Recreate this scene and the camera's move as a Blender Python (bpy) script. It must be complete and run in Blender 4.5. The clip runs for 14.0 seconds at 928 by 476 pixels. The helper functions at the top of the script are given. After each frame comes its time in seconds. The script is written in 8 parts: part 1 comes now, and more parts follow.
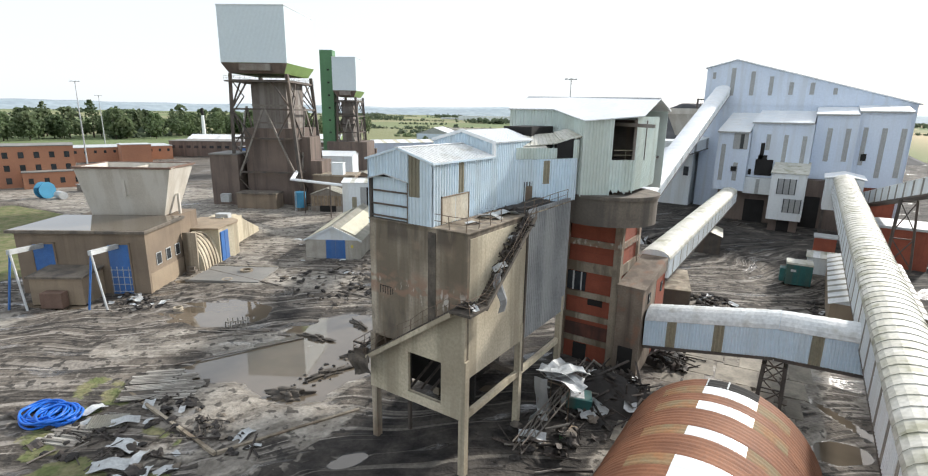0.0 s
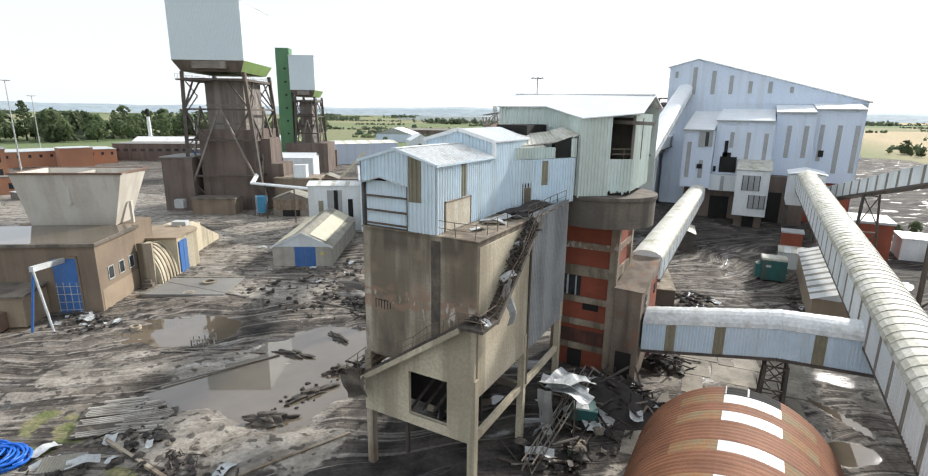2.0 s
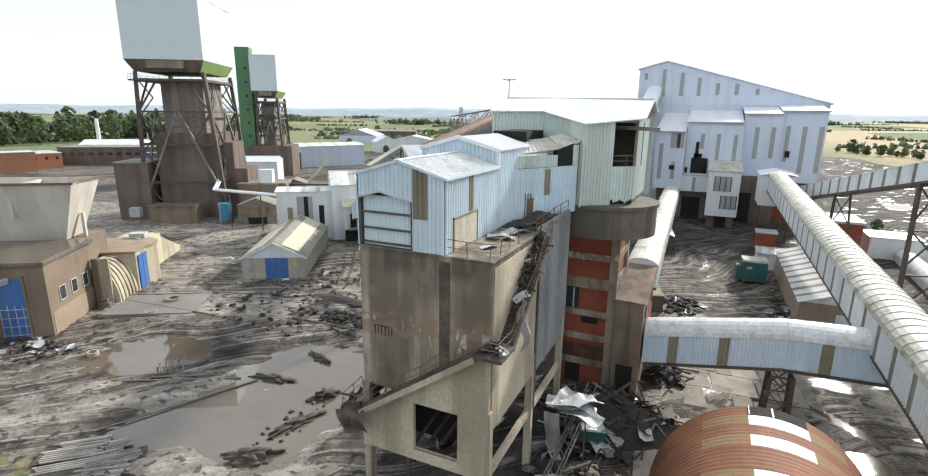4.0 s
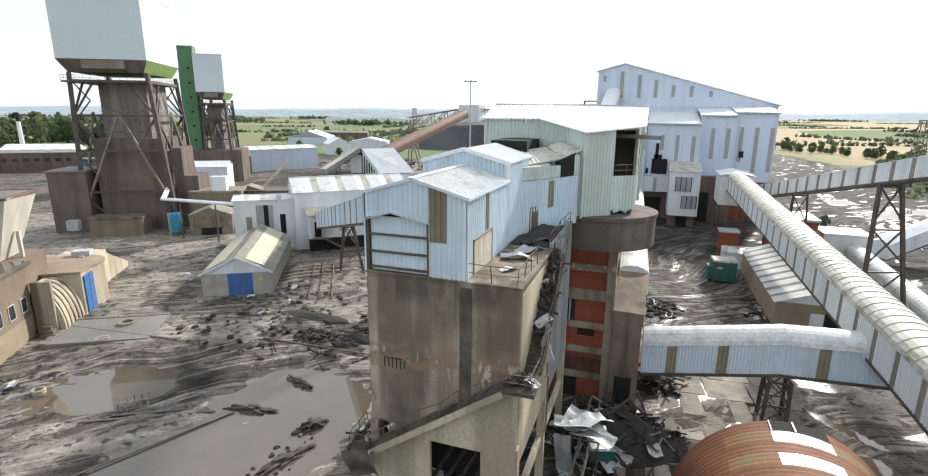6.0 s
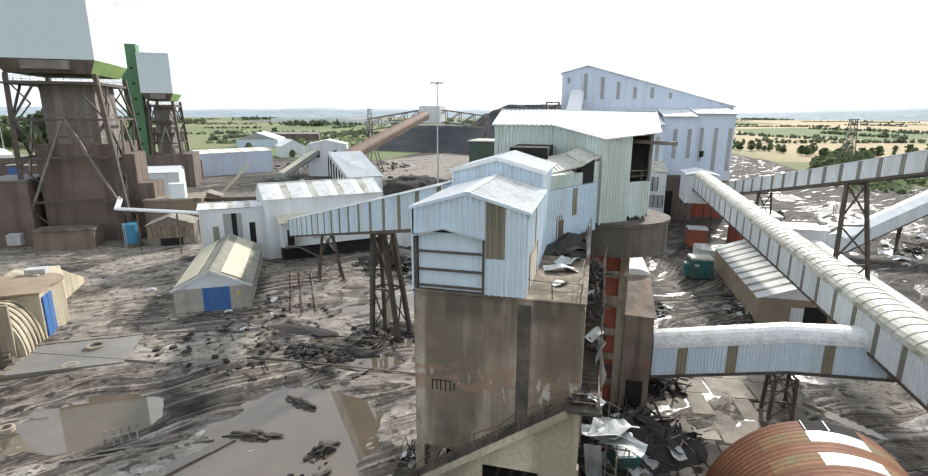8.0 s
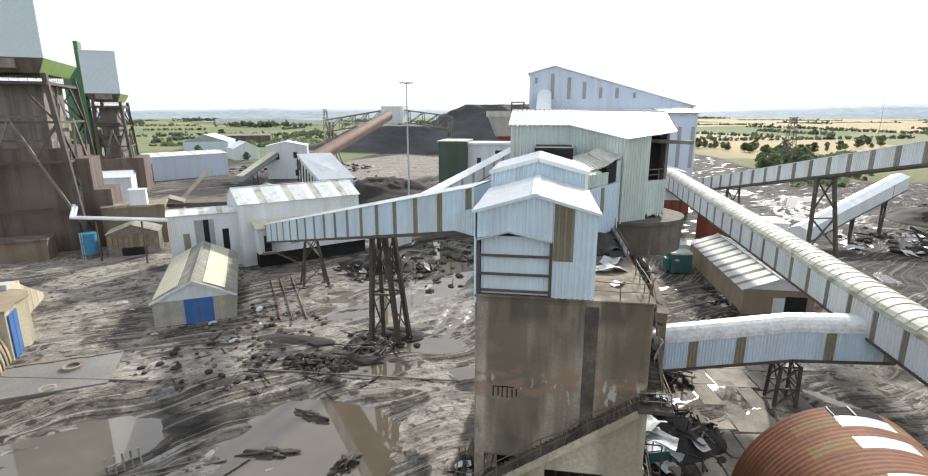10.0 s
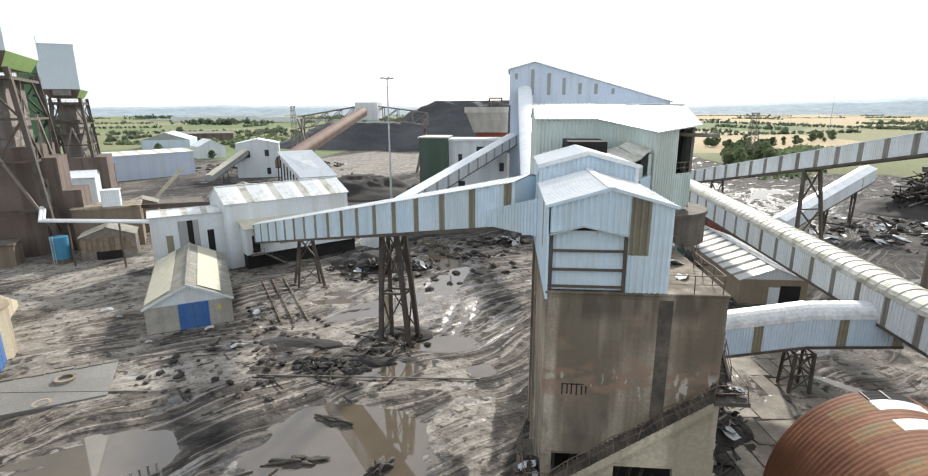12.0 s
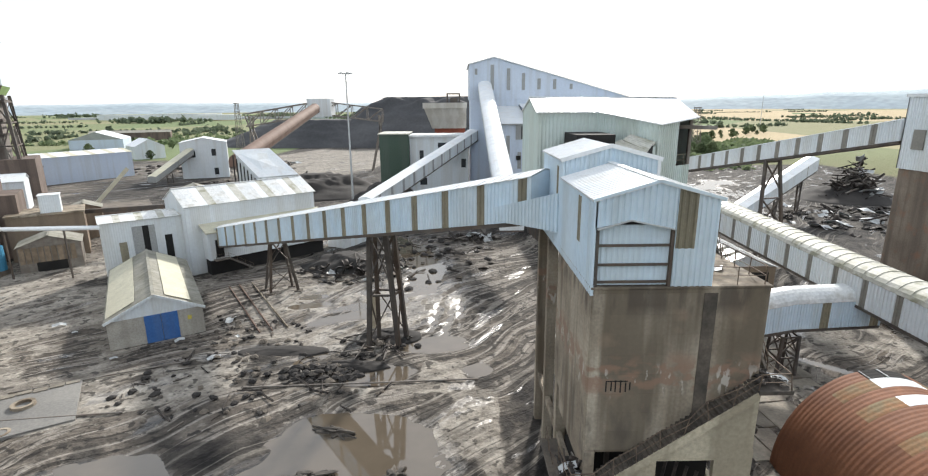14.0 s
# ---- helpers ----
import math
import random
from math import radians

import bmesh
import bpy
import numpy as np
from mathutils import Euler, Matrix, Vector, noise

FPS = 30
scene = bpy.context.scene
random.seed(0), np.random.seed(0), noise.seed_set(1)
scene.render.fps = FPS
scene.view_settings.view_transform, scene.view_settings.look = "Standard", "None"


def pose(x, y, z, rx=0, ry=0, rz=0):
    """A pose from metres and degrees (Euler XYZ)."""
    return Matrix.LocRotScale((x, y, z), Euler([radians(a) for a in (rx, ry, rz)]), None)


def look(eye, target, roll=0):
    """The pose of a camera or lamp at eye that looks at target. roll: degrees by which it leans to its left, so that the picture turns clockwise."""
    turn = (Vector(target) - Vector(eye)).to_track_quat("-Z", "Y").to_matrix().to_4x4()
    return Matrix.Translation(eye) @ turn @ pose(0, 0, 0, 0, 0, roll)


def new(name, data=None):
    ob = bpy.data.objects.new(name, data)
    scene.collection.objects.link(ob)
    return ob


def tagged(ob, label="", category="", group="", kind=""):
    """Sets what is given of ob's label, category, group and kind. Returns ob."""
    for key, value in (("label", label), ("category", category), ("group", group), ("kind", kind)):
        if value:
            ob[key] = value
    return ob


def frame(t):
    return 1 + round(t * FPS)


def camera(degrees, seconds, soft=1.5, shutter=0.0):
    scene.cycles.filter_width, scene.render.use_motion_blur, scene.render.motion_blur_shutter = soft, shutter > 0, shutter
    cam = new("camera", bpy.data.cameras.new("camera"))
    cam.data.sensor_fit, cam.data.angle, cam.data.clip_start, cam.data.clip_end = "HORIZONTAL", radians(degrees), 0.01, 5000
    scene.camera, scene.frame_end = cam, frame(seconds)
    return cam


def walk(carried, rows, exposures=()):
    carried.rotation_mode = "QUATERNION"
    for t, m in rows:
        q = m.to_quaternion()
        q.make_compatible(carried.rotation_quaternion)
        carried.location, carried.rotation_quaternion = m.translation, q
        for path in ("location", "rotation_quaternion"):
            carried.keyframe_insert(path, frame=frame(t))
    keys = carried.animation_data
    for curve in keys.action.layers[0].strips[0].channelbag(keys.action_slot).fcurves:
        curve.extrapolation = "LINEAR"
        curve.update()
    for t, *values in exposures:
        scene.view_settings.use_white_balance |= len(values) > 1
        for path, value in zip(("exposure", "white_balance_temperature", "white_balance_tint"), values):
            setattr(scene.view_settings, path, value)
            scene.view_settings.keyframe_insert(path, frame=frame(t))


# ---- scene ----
cam = camera(83.8, 14.0, soft=1.15)
METRES, EYE, TILT, LEAN, TURN = 39.0, 29.6, 0.0, 0.0, 33.9
ROWS = [
    (0.0, 0.0, 0.0, 0.0, 0.23, -13.73, -0.94),
    (0.5, -0.0237, 0.0216, -0.003, -1.3, -13.7, -0.89),
    (1.0, -0.0459, 0.0439, -0.0048, -2.8, -13.69, -0.8),
    (1.5, -0.0672, 0.0659, -0.0064, -3.73, -13.65, -0.76),
    (2.0, -0.0874, 0.0891, -0.0072, -4.49, -13.64, -0.71),
    (2.5, -0.1061, 0.113, -0.0059, -5.33, -13.63, -0.67),
    (3.0, -0.1236, 0.1378, -0.0037, -6.33, -13.61, -0.66),
    (5.5, -0.2224, 0.2594, 0.0182, -12.57, -13.51, -0.49),
    (6.0, -0.2511, 0.2825, 0.0223, -14.1, -13.52, -0.43),
    (6.5, -0.2823, 0.3041, 0.0252, -15.75, -13.52, -0.37),
    (7.0, -0.316, 0.3247, 0.0284, -17.37, -13.51, -0.32),
    (7.5, -0.3522, 0.3451, 0.0326, -18.56, -13.52, -0.25),
    (8.0, -0.3888, 0.3649, 0.0364, -19.64, -13.5, -0.23),
    (10.5, -0.5662, 0.4644, 0.0375, -26.05, -13.54, 0.07),
    (11.0, -0.5986, 0.4859, 0.0356, -26.92, -13.64, 0.11),
    (11.5, -0.6297, 0.5089, 0.0339, -27.87, -13.75, 0.12),
    (12.0, -0.6591, 0.5329, 0.0311, -28.9, -13.84, 0.14),
    (12.5, -0.6872, 0.5571, 0.028, -30.08, -13.95, 0.21),
    (13.0, -0.7124, 0.5819, 0.0271, -31.42, -14.06, 0.29),
    (13.5, -0.7345, 0.6072, 0.0267, -32.94, -14.16, 0.36),
    (14.0, -0.7534, 0.633, 0.0258, -34.76, -14.25, 0.44),
]
walk(cam, [(t, pose(0, 0, EYE, TILT, LEAN, TURN) @ pose(METRES * x, METRES * y, METRES * z, 90 + pitch, roll, yaw)) for t, x, y, z, yaw, pitch, roll in ROWS])

# ---- world, sun ----
SUN_AZ, SUN_EL = radians(16.2), radians(29)          # azimuth from +y towards +x
world = bpy.data.worlds.new("sky")
scene.world = world
world.use_nodes = True
wn = world.node_tree.nodes
wl = world.node_tree.links
sky = wn.new("ShaderNodeTexSky")
sky.sky_type, sky.sun_disc = "NISHITA", False
sky.sun_elevation, sky.sun_rotation = SUN_EL, SUN_AZ
sky.air_density, sky.dust_density, sky.ozone_density, sky.altitude = 1.0, 1.5, 1.0, 50
# a bright high haze veils the blue
haze = wn.new("ShaderNodeMix")
haze.data_type = "RGBA"
haze.inputs[0].default_value = 0.8
haze.inputs[7].default_value = (7.7, 8.2, 8.8, 1)
wl.new(sky.outputs[0], haze.inputs[6])
wl.new(haze.outputs[2], wn["Background"].inputs[0])
wn["Background"].inputs[1].default_value = 0.116
sun = new("sun", bpy.data.lights.new("sun", "SUN"))
sun.data.energy, sun.data.angle, sun.data.color = 4.5, radians(4), (1.0, 0.955, 0.89)
sun.matrix_world = look((0, 0, 200), (-math.sin(SUN_AZ) * math.cos(SUN_EL), -math.cos(SUN_AZ) * math.cos(SUN_EL), 200 - math.sin(SUN_EL)))
scene.view_settings.exposure = 0.32

# ---- materials ----


def surface(name, c1, c2, rough=0.7, metal=0.0, big=0.15, fine=4.0, bump=0.15, streak=0.0, streak_col=(0.1, 0.08, 0.06), vary=0.0, wave=0.0, spots=0.0, spot_col=(0.05, 0.045, 0.04), ior=1.45, contrast=1.0):
    """A procedural surface: two colours mixed by a broad noise, fine grain, streaks that run down, stains, and relief."""
    m = bpy.data.materials.new(name)
    m.use_nodes = True
    nt = m.node_tree
    N, L = nt.nodes, nt.links
    bs = N["Principled BSDF"]
    geo = N.new("ShaderNodeNewGeometry")

    def noise_at(scale, detail=4.0, stretch=None):
        t = N.new("ShaderNodeTexNoise")
        t.inputs["Scale"].default_value, t.inputs["Detail"].default_value = scale, detail
        if stretch:
            v = N.new("ShaderNodeVectorMath")
            v.operation = "MULTIPLY"
            v.inputs[1].default_value = stretch
            L.new(geo.outputs["Position"], v.inputs[0])
            L.new(v.outputs[0], t.inputs["Vector"])
        else:
            L.new(geo.outputs["Position"], t.inputs["Vector"])
        return t.outputs["Fac"]

    def ramp(src, a, b, top=1.0):
        r = N.new("ShaderNodeMapRange")
        r.inputs[1].default_value, r.inputs[2].default_value, r.inputs[4].default_value = a, b, top
        L.new(src, r.inputs[0])
        return r.outputs[0]

    def mix(fac, a, b, mode="MIX"):
        x = N.new("ShaderNodeMix")
        x.data_type, x.blend_type = "RGBA", mode
        if isinstance(fac, float):
            x.inputs[0].default_value = fac
        else:
            L.new(fac, x.inputs[0])
        for s, val in ((6, a), (7, b)):
            if isinstance(val, tuple):
                x.inputs[s].default_value = (*val, 1)
            else:
                L.new(val, x.inputs[s])
        return x.outputs[2]

    col = mix(ramp(noise_at(big, 5.0), 0.35, 0.65), c1, c2)
    grain = noise_at(fine, 5.0)
    g = N.new("ShaderNodeMapRange")
    g.inputs[1].default_value, g.inputs[2].default_value, g.inputs[3].default_value, g.inputs[4].default_value = 0.3, 0.7, 1 - 0.18 * contrast, 1 + 0.12 * contrast
    L.new(grain, g.inputs[0])
    cc = N.new("ShaderNodeCombineColor")
    for k in range(3):
        L.new(g.outputs[0], cc.inputs[k])
    col = mix(1.0, col, cc.outputs[0], "MULTIPLY")
    if streak:
        col = mix(ramp(noise_at(1.0, 4.0, (0.45, 0.45, 0.03)), 0.48, 0.60, streak), col, streak_col)
        col = mix(ramp(noise_at(1.0, 4.0, (1.8, 1.8, 0.09)), 0.55, 0.75, streak * 0.6), col, streak_col)
    if spots:
        col = mix(ramp(noise_at(0.6, 6.0), 0.55, 0.68, spots), col, spot_col)
    if vary:
        oi = N.new("ShaderNodeObjectInfo")
        mr = N.new("ShaderNodeMapRange")
        mr.inputs[3].default_value, mr.inputs[4].default_value = 1 - vary, 1 + vary
        L.new(oi.outputs["Random"], mr.inputs[0])
        c3 = N.new("ShaderNodeCombineColor")
        for k in range(3):
            L.new(mr.outputs[0], c3.inputs[k])
        col = mix(1.0, col, c3.outputs[0], "MULTIPLY")
    L.new(col, bs.inputs["Base Color"])
    bs.inputs["Metallic"].default_value = metal
    bs.inputs["IOR"].default_value = ior
    rr = N.new("ShaderNodeMapRange")
    rr.inputs[3].default_value, rr.inputs[4].default_value = max(rough - 0.1, 0.02), min(rough + 0.12, 1)
    L.new(grain, rr.inputs[0])
    L.new(rr.outputs[0], bs.inputs["Roughness"])
    if bump:
        b = N.new("ShaderNodeBump")
        b.inputs["Strength"].default_value, b.inputs["Distance"].default_value = bump, 0.06
        L.new(grain, b.inputs["Height"])
        if wave:
            w = N.new("ShaderNodeTexWave")
            v = N.new("ShaderNodeVectorMath")
            v.operation = "MULTIPLY"
            v.inputs[1].default_value = (1, 1, 0)
            L.new(geo.outputs["Position"], v.inputs[0])
            L.new(v.outputs[0], w.inputs["Vector"])
            w.bands_direction = "DIAGONAL"
            w.inputs["Scale"].default_value = wave
            b2 = N.new("ShaderNodeBump")
            b2.inputs["Strength"].default_value, b2.inputs["Distance"].default_value = 0.5, 0.05
            L.new(w.outputs["Fac"], b2.inputs["Height"])
            L.new(b.outputs[0], b2.inputs["Normal"])
            b = b2
        L.new(b.outputs[0], bs.inputs["Normal"])
    return m


CLAD = surface("clad_paleblue", (0.57, 0.70, 0.80), (0.64, 0.74, 0.81), 0.5, 0, 0.2, 1.2, 0.02, 0.3, (0.45, 0.48, 0.46), vary=0.03, contrast=0.35)
CLAD_GREEN = surface("clad_faded_green", (0.56, 0.65, 0.62), (0.63, 0.70, 0.66), 0.5, 0, 0.2, 1.2, 0.02, 0.35, (0.42, 0.45, 0.38), vary=0.03, contrast=0.35)
CLAD_FAR = surface("clad_far", (0.55, 0.63, 0.75), (0.60, 0.67, 0.77), 0.5, 0, 0.06, 2, 0.05, 0.3, (0.45, 0.47, 0.48), wave=1.4, contrast=0.3)
CLAD_WHITE = surface("clad_white", (0.66, 0.71, 0.74), (0.72, 0.75, 0.76), 0.5, 0, 0.08, 2, 0.05, 0.3, (0.5, 0.48, 0.42), wave=1.2, contrast=0.3)
ROOF_WHITE = surface("roof_white", (0.70, 0.73, 0.75), (0.78, 0.79, 0.79), 0.35, 0, 0.3, 3, 0.05, 0.0, spots=0.35, spot_col=(0.52, 0.50, 0.45), vary=0.04, contrast=0.4)
ROOF_SHEET = surface("roof_sheet", (0.62, 0.64, 0.64), (0.70, 0.70, 0.68), 0.4, 0, 0.35, 3, 0.1, 0.0, spots=0.5, spot_col=(0.36, 0.34, 0.28), vary=0.06)
ROOF_MOSSY = surface("roof_mossy", (0.55, 0.54, 0.49), (0.40, 0.39, 0.32), 0.6, 0, 0.5, 3, 0.15, 0.0, spots=0.75, spot_col=(0.20, 0.20, 0.12), vary=0.06)
ROOF_ASBESTOS = surface("roof_fibre_cement", (0.30, 0.29, 0.25), (0.22, 0.21, 0.17), 0.85, 0, 0.4, 5, 0.25, 0.0, spots=0.5, spot_col=(0.12, 0.12, 0.08), vary=0.08)
ROOF_CREAM = surface("rooflight_cream", (0.58, 0.55, 0.42), (0.50, 0.47, 0.36), 0.5, 0, 0.6, 4, 0.1, vary=0.05)
STRIP = surface("rooflight_brown", (0.30, 0.27, 0.19), (0.24, 0.22, 0.16), 0.5, 0, 0.5, 4, 0.1, 0.5, (0.15, 0.13, 0.09), vary=0.08)
STRIP_GREY = surface("rooflight_grey_brown", (0.27, 0.255, 0.22), (0.22, 0.21, 0.185), 0.5, 0, 0.5, 4, 0.1, 0.4, (0.15, 0.135, 0.11), vary=0.08)
STRIP_FAR = surface("rooflight_grey", (0.36, 0.37, 0.36), (0.30, 0.31, 0.31), 0.5, 0, 0.2, 4, 0.1)
SOOT = surface("sooty_concrete", (0.055, 0.048, 0.040), (0.12, 0.10, 0.08), 0.9, 0, 0.9, 6, 0.4, vary=0.2)
CLAD_BOX = surface("clad_blue_grey", (0.55, 0.63, 0.67), (0.60, 0.67, 0.70), 0.5, 0, 0.06, 1.5, 0.02, 0.0, wave=1.2, contrast=0.25)
CONCRETE = surface("concrete_stained", (0.41, 0.355, 0.275), (0.235, 0.195, 0.145), 0.9, 0, 0.22, 5, 0.3, 0.85, (0.12, 0.095, 0.066), spots=0.3, spot_col=(0.34, 0.24, 0.17))
CONCRETE_FORM = surface("concrete_formwork", (0.47, 0.415, 0.33), (0.29, 0.245, 0.185), 0.9, 0, 0.2, 5, 0.3, 0.85, (0.13, 0.105, 0.075), vary=0.05, spots=0.3, spot_col=(0.36, 0.25, 0.18))
# pale concrete, with the bunker east wall's sunlight put into the tone
CONCRETE_PALE = surface("concrete_pale", (0.56, 0.50, 0.375), (0.47, 0.41, 0.30), 0.9, 0, 0.3, 5, 0.25, 0.55, (0.20, 0.17, 0.12))
CONCRETE_HOPPER = surface("concrete_hopper", (0.52, 0.485, 0.42), (0.42, 0.38, 0.32), 0.85, 0, 0.15, 4, 0.15, 0.45, (0.62, 0.60, 0.55), contrast=0.5)
CONCRETE_BROWN = surface("concrete_brown", (0.25, 0.205, 0.16), (0.17, 0.135, 0.105), 0.9, 0, 0.3, 5, 0.3, 0.6, (0.09, 0.07, 0.055), spots=0.4, spot_col=(0.30, 0.13, 0.07))
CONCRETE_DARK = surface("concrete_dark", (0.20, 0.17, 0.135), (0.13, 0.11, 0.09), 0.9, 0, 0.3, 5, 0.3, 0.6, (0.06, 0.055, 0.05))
GREY_CLAD = surface("grey_streaked_sheet", (0.26, 0.27, 0.27), (0.18, 0.185, 0.19), 0.6, 0, 0.3, 4, 0.15, 0.6, (0.36, 0.36, 0.35))
BRICK_SOOT = surface("brick_burnt", (0.15, 0.060, 0.042), (0.075, 0.040, 0.032), 0.9, 0, 0.4, 9, 0.3, 0.5, (0.035, 0.028, 0.025))
BRICK_RED = surface("brick_red", (0.31, 0.088, 0.05), (0.25, 0.068, 0.04), 0.85, 0, 0.5, 9, 0.3, 0.35, (0.16, 0.05, 0.03))
BRICK_BROWN = surface("brick_brown", (0.25, 0.195, 0.14), (0.20, 0.155, 0.115), 0.9, 0, 0.25, 9, 0.3, 0.3, (0.10, 0.075, 0.055))
BRICK_TAN = surface("brick_tan", (0.34, 0.27, 0.19), (0.27, 0.21, 0.15), 0.9, 0, 0.25, 9, 0.3, 0.3, (0.17, 0.135, 0.10))
BRICK_OFFICE = surface("brick_orange", (0.45, 0.22, 0.13), (0.38, 0.18, 0.11), 0.9, 0, 0.1, 5, 0.2)
CASING = surface("casing_streaked", (0.21, 0.185, 0.165), (0.15, 0.125, 0.11), 0.8, 0.1, 0.2, 4, 0.15, 0.6, (0.30, 0.28, 0.26))
RENDER_GREY = surface("render_grey", (0.44, 0.42, 0.37), (0.36, 0.34, 0.30), 0.9, 0, 0.4, 5, 0.15, 0.4, (0.26, 0.24, 0.2))
BRICK_DARK = surface("brick_dark", (0.185, 0.142, 0.118), (0.14, 0.108, 0.092), 0.9, 0, 0.15, 6, 0.25, 0.4, (0.055, 0.045, 0.04))
STEEL = surface("steel_grimy", (0.12, 0.105, 0.09), (0.075, 0.065, 0.06), 0.7, 0.2, 0.6, 6, 0.2, 0.3, (0.16, 0.10, 0.06))
STEEL_PALE = surface("steel_pale", (0.26, 0.24, 0.21), (0.17, 0.15, 0.13), 0.7, 0.1, 0.6, 6, 0.2, 0.3, (0.14, 0.09, 0.06))
RAIL = surface("handrail_rusty", (0.20, 0.15, 0.11), (0.12, 0.09, 0.07), 0.75, 0.2, 2, 9, 0.2)
RUST = surface("rust_sheet", (0.235, 0.098, 0.048), (0.175, 0.070, 0.034), 0.75, 0.1, 0.5, 6, 0.15, 0.3, (0.14, 0.055, 0.03), vary=0.06)
ROOF_RUSTMOSS = surface("rust_mossy", (0.20, 0.15, 0.08), (0.25, 0.12, 0.05), 0.8, 0.0, 0.8, 6, 0.15, vary=0.08)
RUST_BROWN = surface("rust_brown", (0.20, 0.13, 0.10), (0.16, 0.10, 0.075), 0.75, 0.1, 0.3, 4, 0.1, 0.3, (0.12, 0.08, 0.06))
GREEN = surface("paint_green", (0.09, 0.22, 0.10), (0.075, 0.18, 0.085), 0.5, 0, 0.1, 3, 0.05, 0.3, (0.06, 0.12, 0.06), wave=1.2)
GREEN_SOFFIT = surface("soffit_green", (0.24, 0.36, 0.12), (0.20, 0.30, 0.10), 0.5, 0, 0.2, 3, 0.05)
GREEN_DARK = surface("clad_dark_green", (0.06, 0.10, 0.075), (0.05, 0.085, 0.06), 0.5, 0, 0.1, 3, 0.05, 0.3, (0.09, 0.11, 0.09), wave=1.2)
TEAL = surface("paint_teal", (0.03, 0.13, 0.12), (0.025, 0.10, 0.10), 0.5, 0, 0.6, 4, 0.1, 0.4, (0.10, 0.09, 0.06))
BLUE = surface("paint_blue", (0.05, 0.16, 0.42), (0.04, 0.13, 0.36), 0.45, 0, 0.6, 4, 0.05, 0.3, (0.10, 0.15, 0.25))
BLUE_PIPE = surface("blue_pipe", (0.01, 0.14, 0.60), (0.01, 0.12, 0.52), 0.35, 0, 1, 6, 0.0)
BLUE_DRUM = surface("blue_drum", (0.06, 0.26, 0.42), (0.05, 0.22, 0.36), 0.5, 0, 0.4, 5, 0.1)
# near-black: black paint and rubber, and slabs standing for shade inside openings
DARK = surface("black_and_unlit", (0.02, 0.019, 0.018), (0.014, 0.013, 0.012), 0.9, 0, 0.5, 5, 0.1)
GLASS_DARK = surface("window_dark", (0.03, 0.035, 0.04), (0.05, 0.055, 0.06), 0.15, 0, 0.6, 3, 0.0)
COAL = surface("coal", (0.022, 0.020, 0.019), (0.048, 0.043, 0.039), 0.9, 0, 0.12, 2.5, 0.6)
COAL_HEAP = surface("coal_heap", (0.055, 0.056, 0.060), (0.085, 0.085, 0.088), 0.85, 0, 0.03, 0.5, 0.5)
SCRAP = surface("scrap_metal", (0.035, 0.031, 0.028), (0.085, 0.070, 0.060), 0.65, 0.3, 1.5, 8, 0.3, vary=0.35)
SHEET_PALE = surface("torn_sheet", (0.50, 0.52, 0.52), (0.40, 0.41, 0.41), 0.5, 0, 0.8, 5, 0.1, vary=0.12)
TIMBER = surface("timber_weathered", (0.26, 0.20, 0.14), (0.18, 0.14, 0.10), 0.85, 0, 1, 8, 0.3, vary=0.25)
FLATROOF = surface("flat_roof_felt", (0.17, 0.165, 0.155), (0.24, 0.23, 0.21), 0.7, 0, 0.15, 4, 0.2)
# the pale blue-grey is distance haze put into the hill's base colour
HILL = surface("distant_hill_hazed", (0.27, 0.33, 0.37), (0.31, 0.37, 0.40), 1.0, 0, 0.004, 0.02, 0.0)
BARK = surface("bark", (0.09, 0.07, 0.05), (0.06, 0.05, 0.04), 0.9, 0, 1, 6, 0.3)
TIMBER_GREY = surface("timber_grey", (0.36, 0.34, 0.30), (0.22, 0.20, 0.175), 0.9, 0, 0.5, 6, 0.2, vary=0.35)
MUD_WET = surface("mud_wet", (0.10, 0.084, 0.068), (0.045, 0.040, 0.034), 0.75, 0, 1.2, 6, 0.5)
LEAF = surface("foliage", (0.125, 0.172, 0.085), (0.18, 0.220, 0.120), 0.8, 0, 0.05, 0.6, 0.0, vary=0.3)
# greyer than LEAF: some distance haze is put into this green
LEAF_FAR = surface("foliage_far_hazed", (0.11, 0.145, 0.095), (0.15, 0.18, 0.12), 0.9, 0, 0.01, 0.1, 0.0)
for leaf in (LEAF, LEAF_FAR):
    nt = leaf.node_tree
    bs = nt.nodes["Principled BSDF"]
    thin = nt.nodes.new("ShaderNodeBsdfTranslucent")
    blend = nt.nodes.new("ShaderNodeMixShader")
    blend.inputs[0].default_value = 0.45
    nt.links.new(bs.inputs["Base Color"].links[0].from_socket, thin.inputs[0])
    nt.links.new(bs.outputs[0], blend.inputs[1])
    nt.links.new(thin.outputs[0], blend.inputs[2])
    nt.links.new(blend.outputs[0], nt.nodes["Material Output"].inputs[0])
WATER = surface("puddle_water", (0.105, 0.085, 0.062), (0.135, 0.11, 0.082), 0.02, 0, 0.1, 0.4, 0.0, ior=1.85, contrast=0.3)
WATER.node_tree.nodes["Principled BSDF"].inputs["Roughness"].default_value = 0.03
for link in list(WATER.node_tree.links):
    if link.to_socket.name == "Roughness":
        WATER.node_tree.links.remove(link)
# sky reflection is put into this water's base colour as pale grey
LAKE = surface("far_water", (0.5, 0.53, 0.55), (0.55, 0.57, 0.58), 0.2, 0, 0.01, 0.1, 0.0)


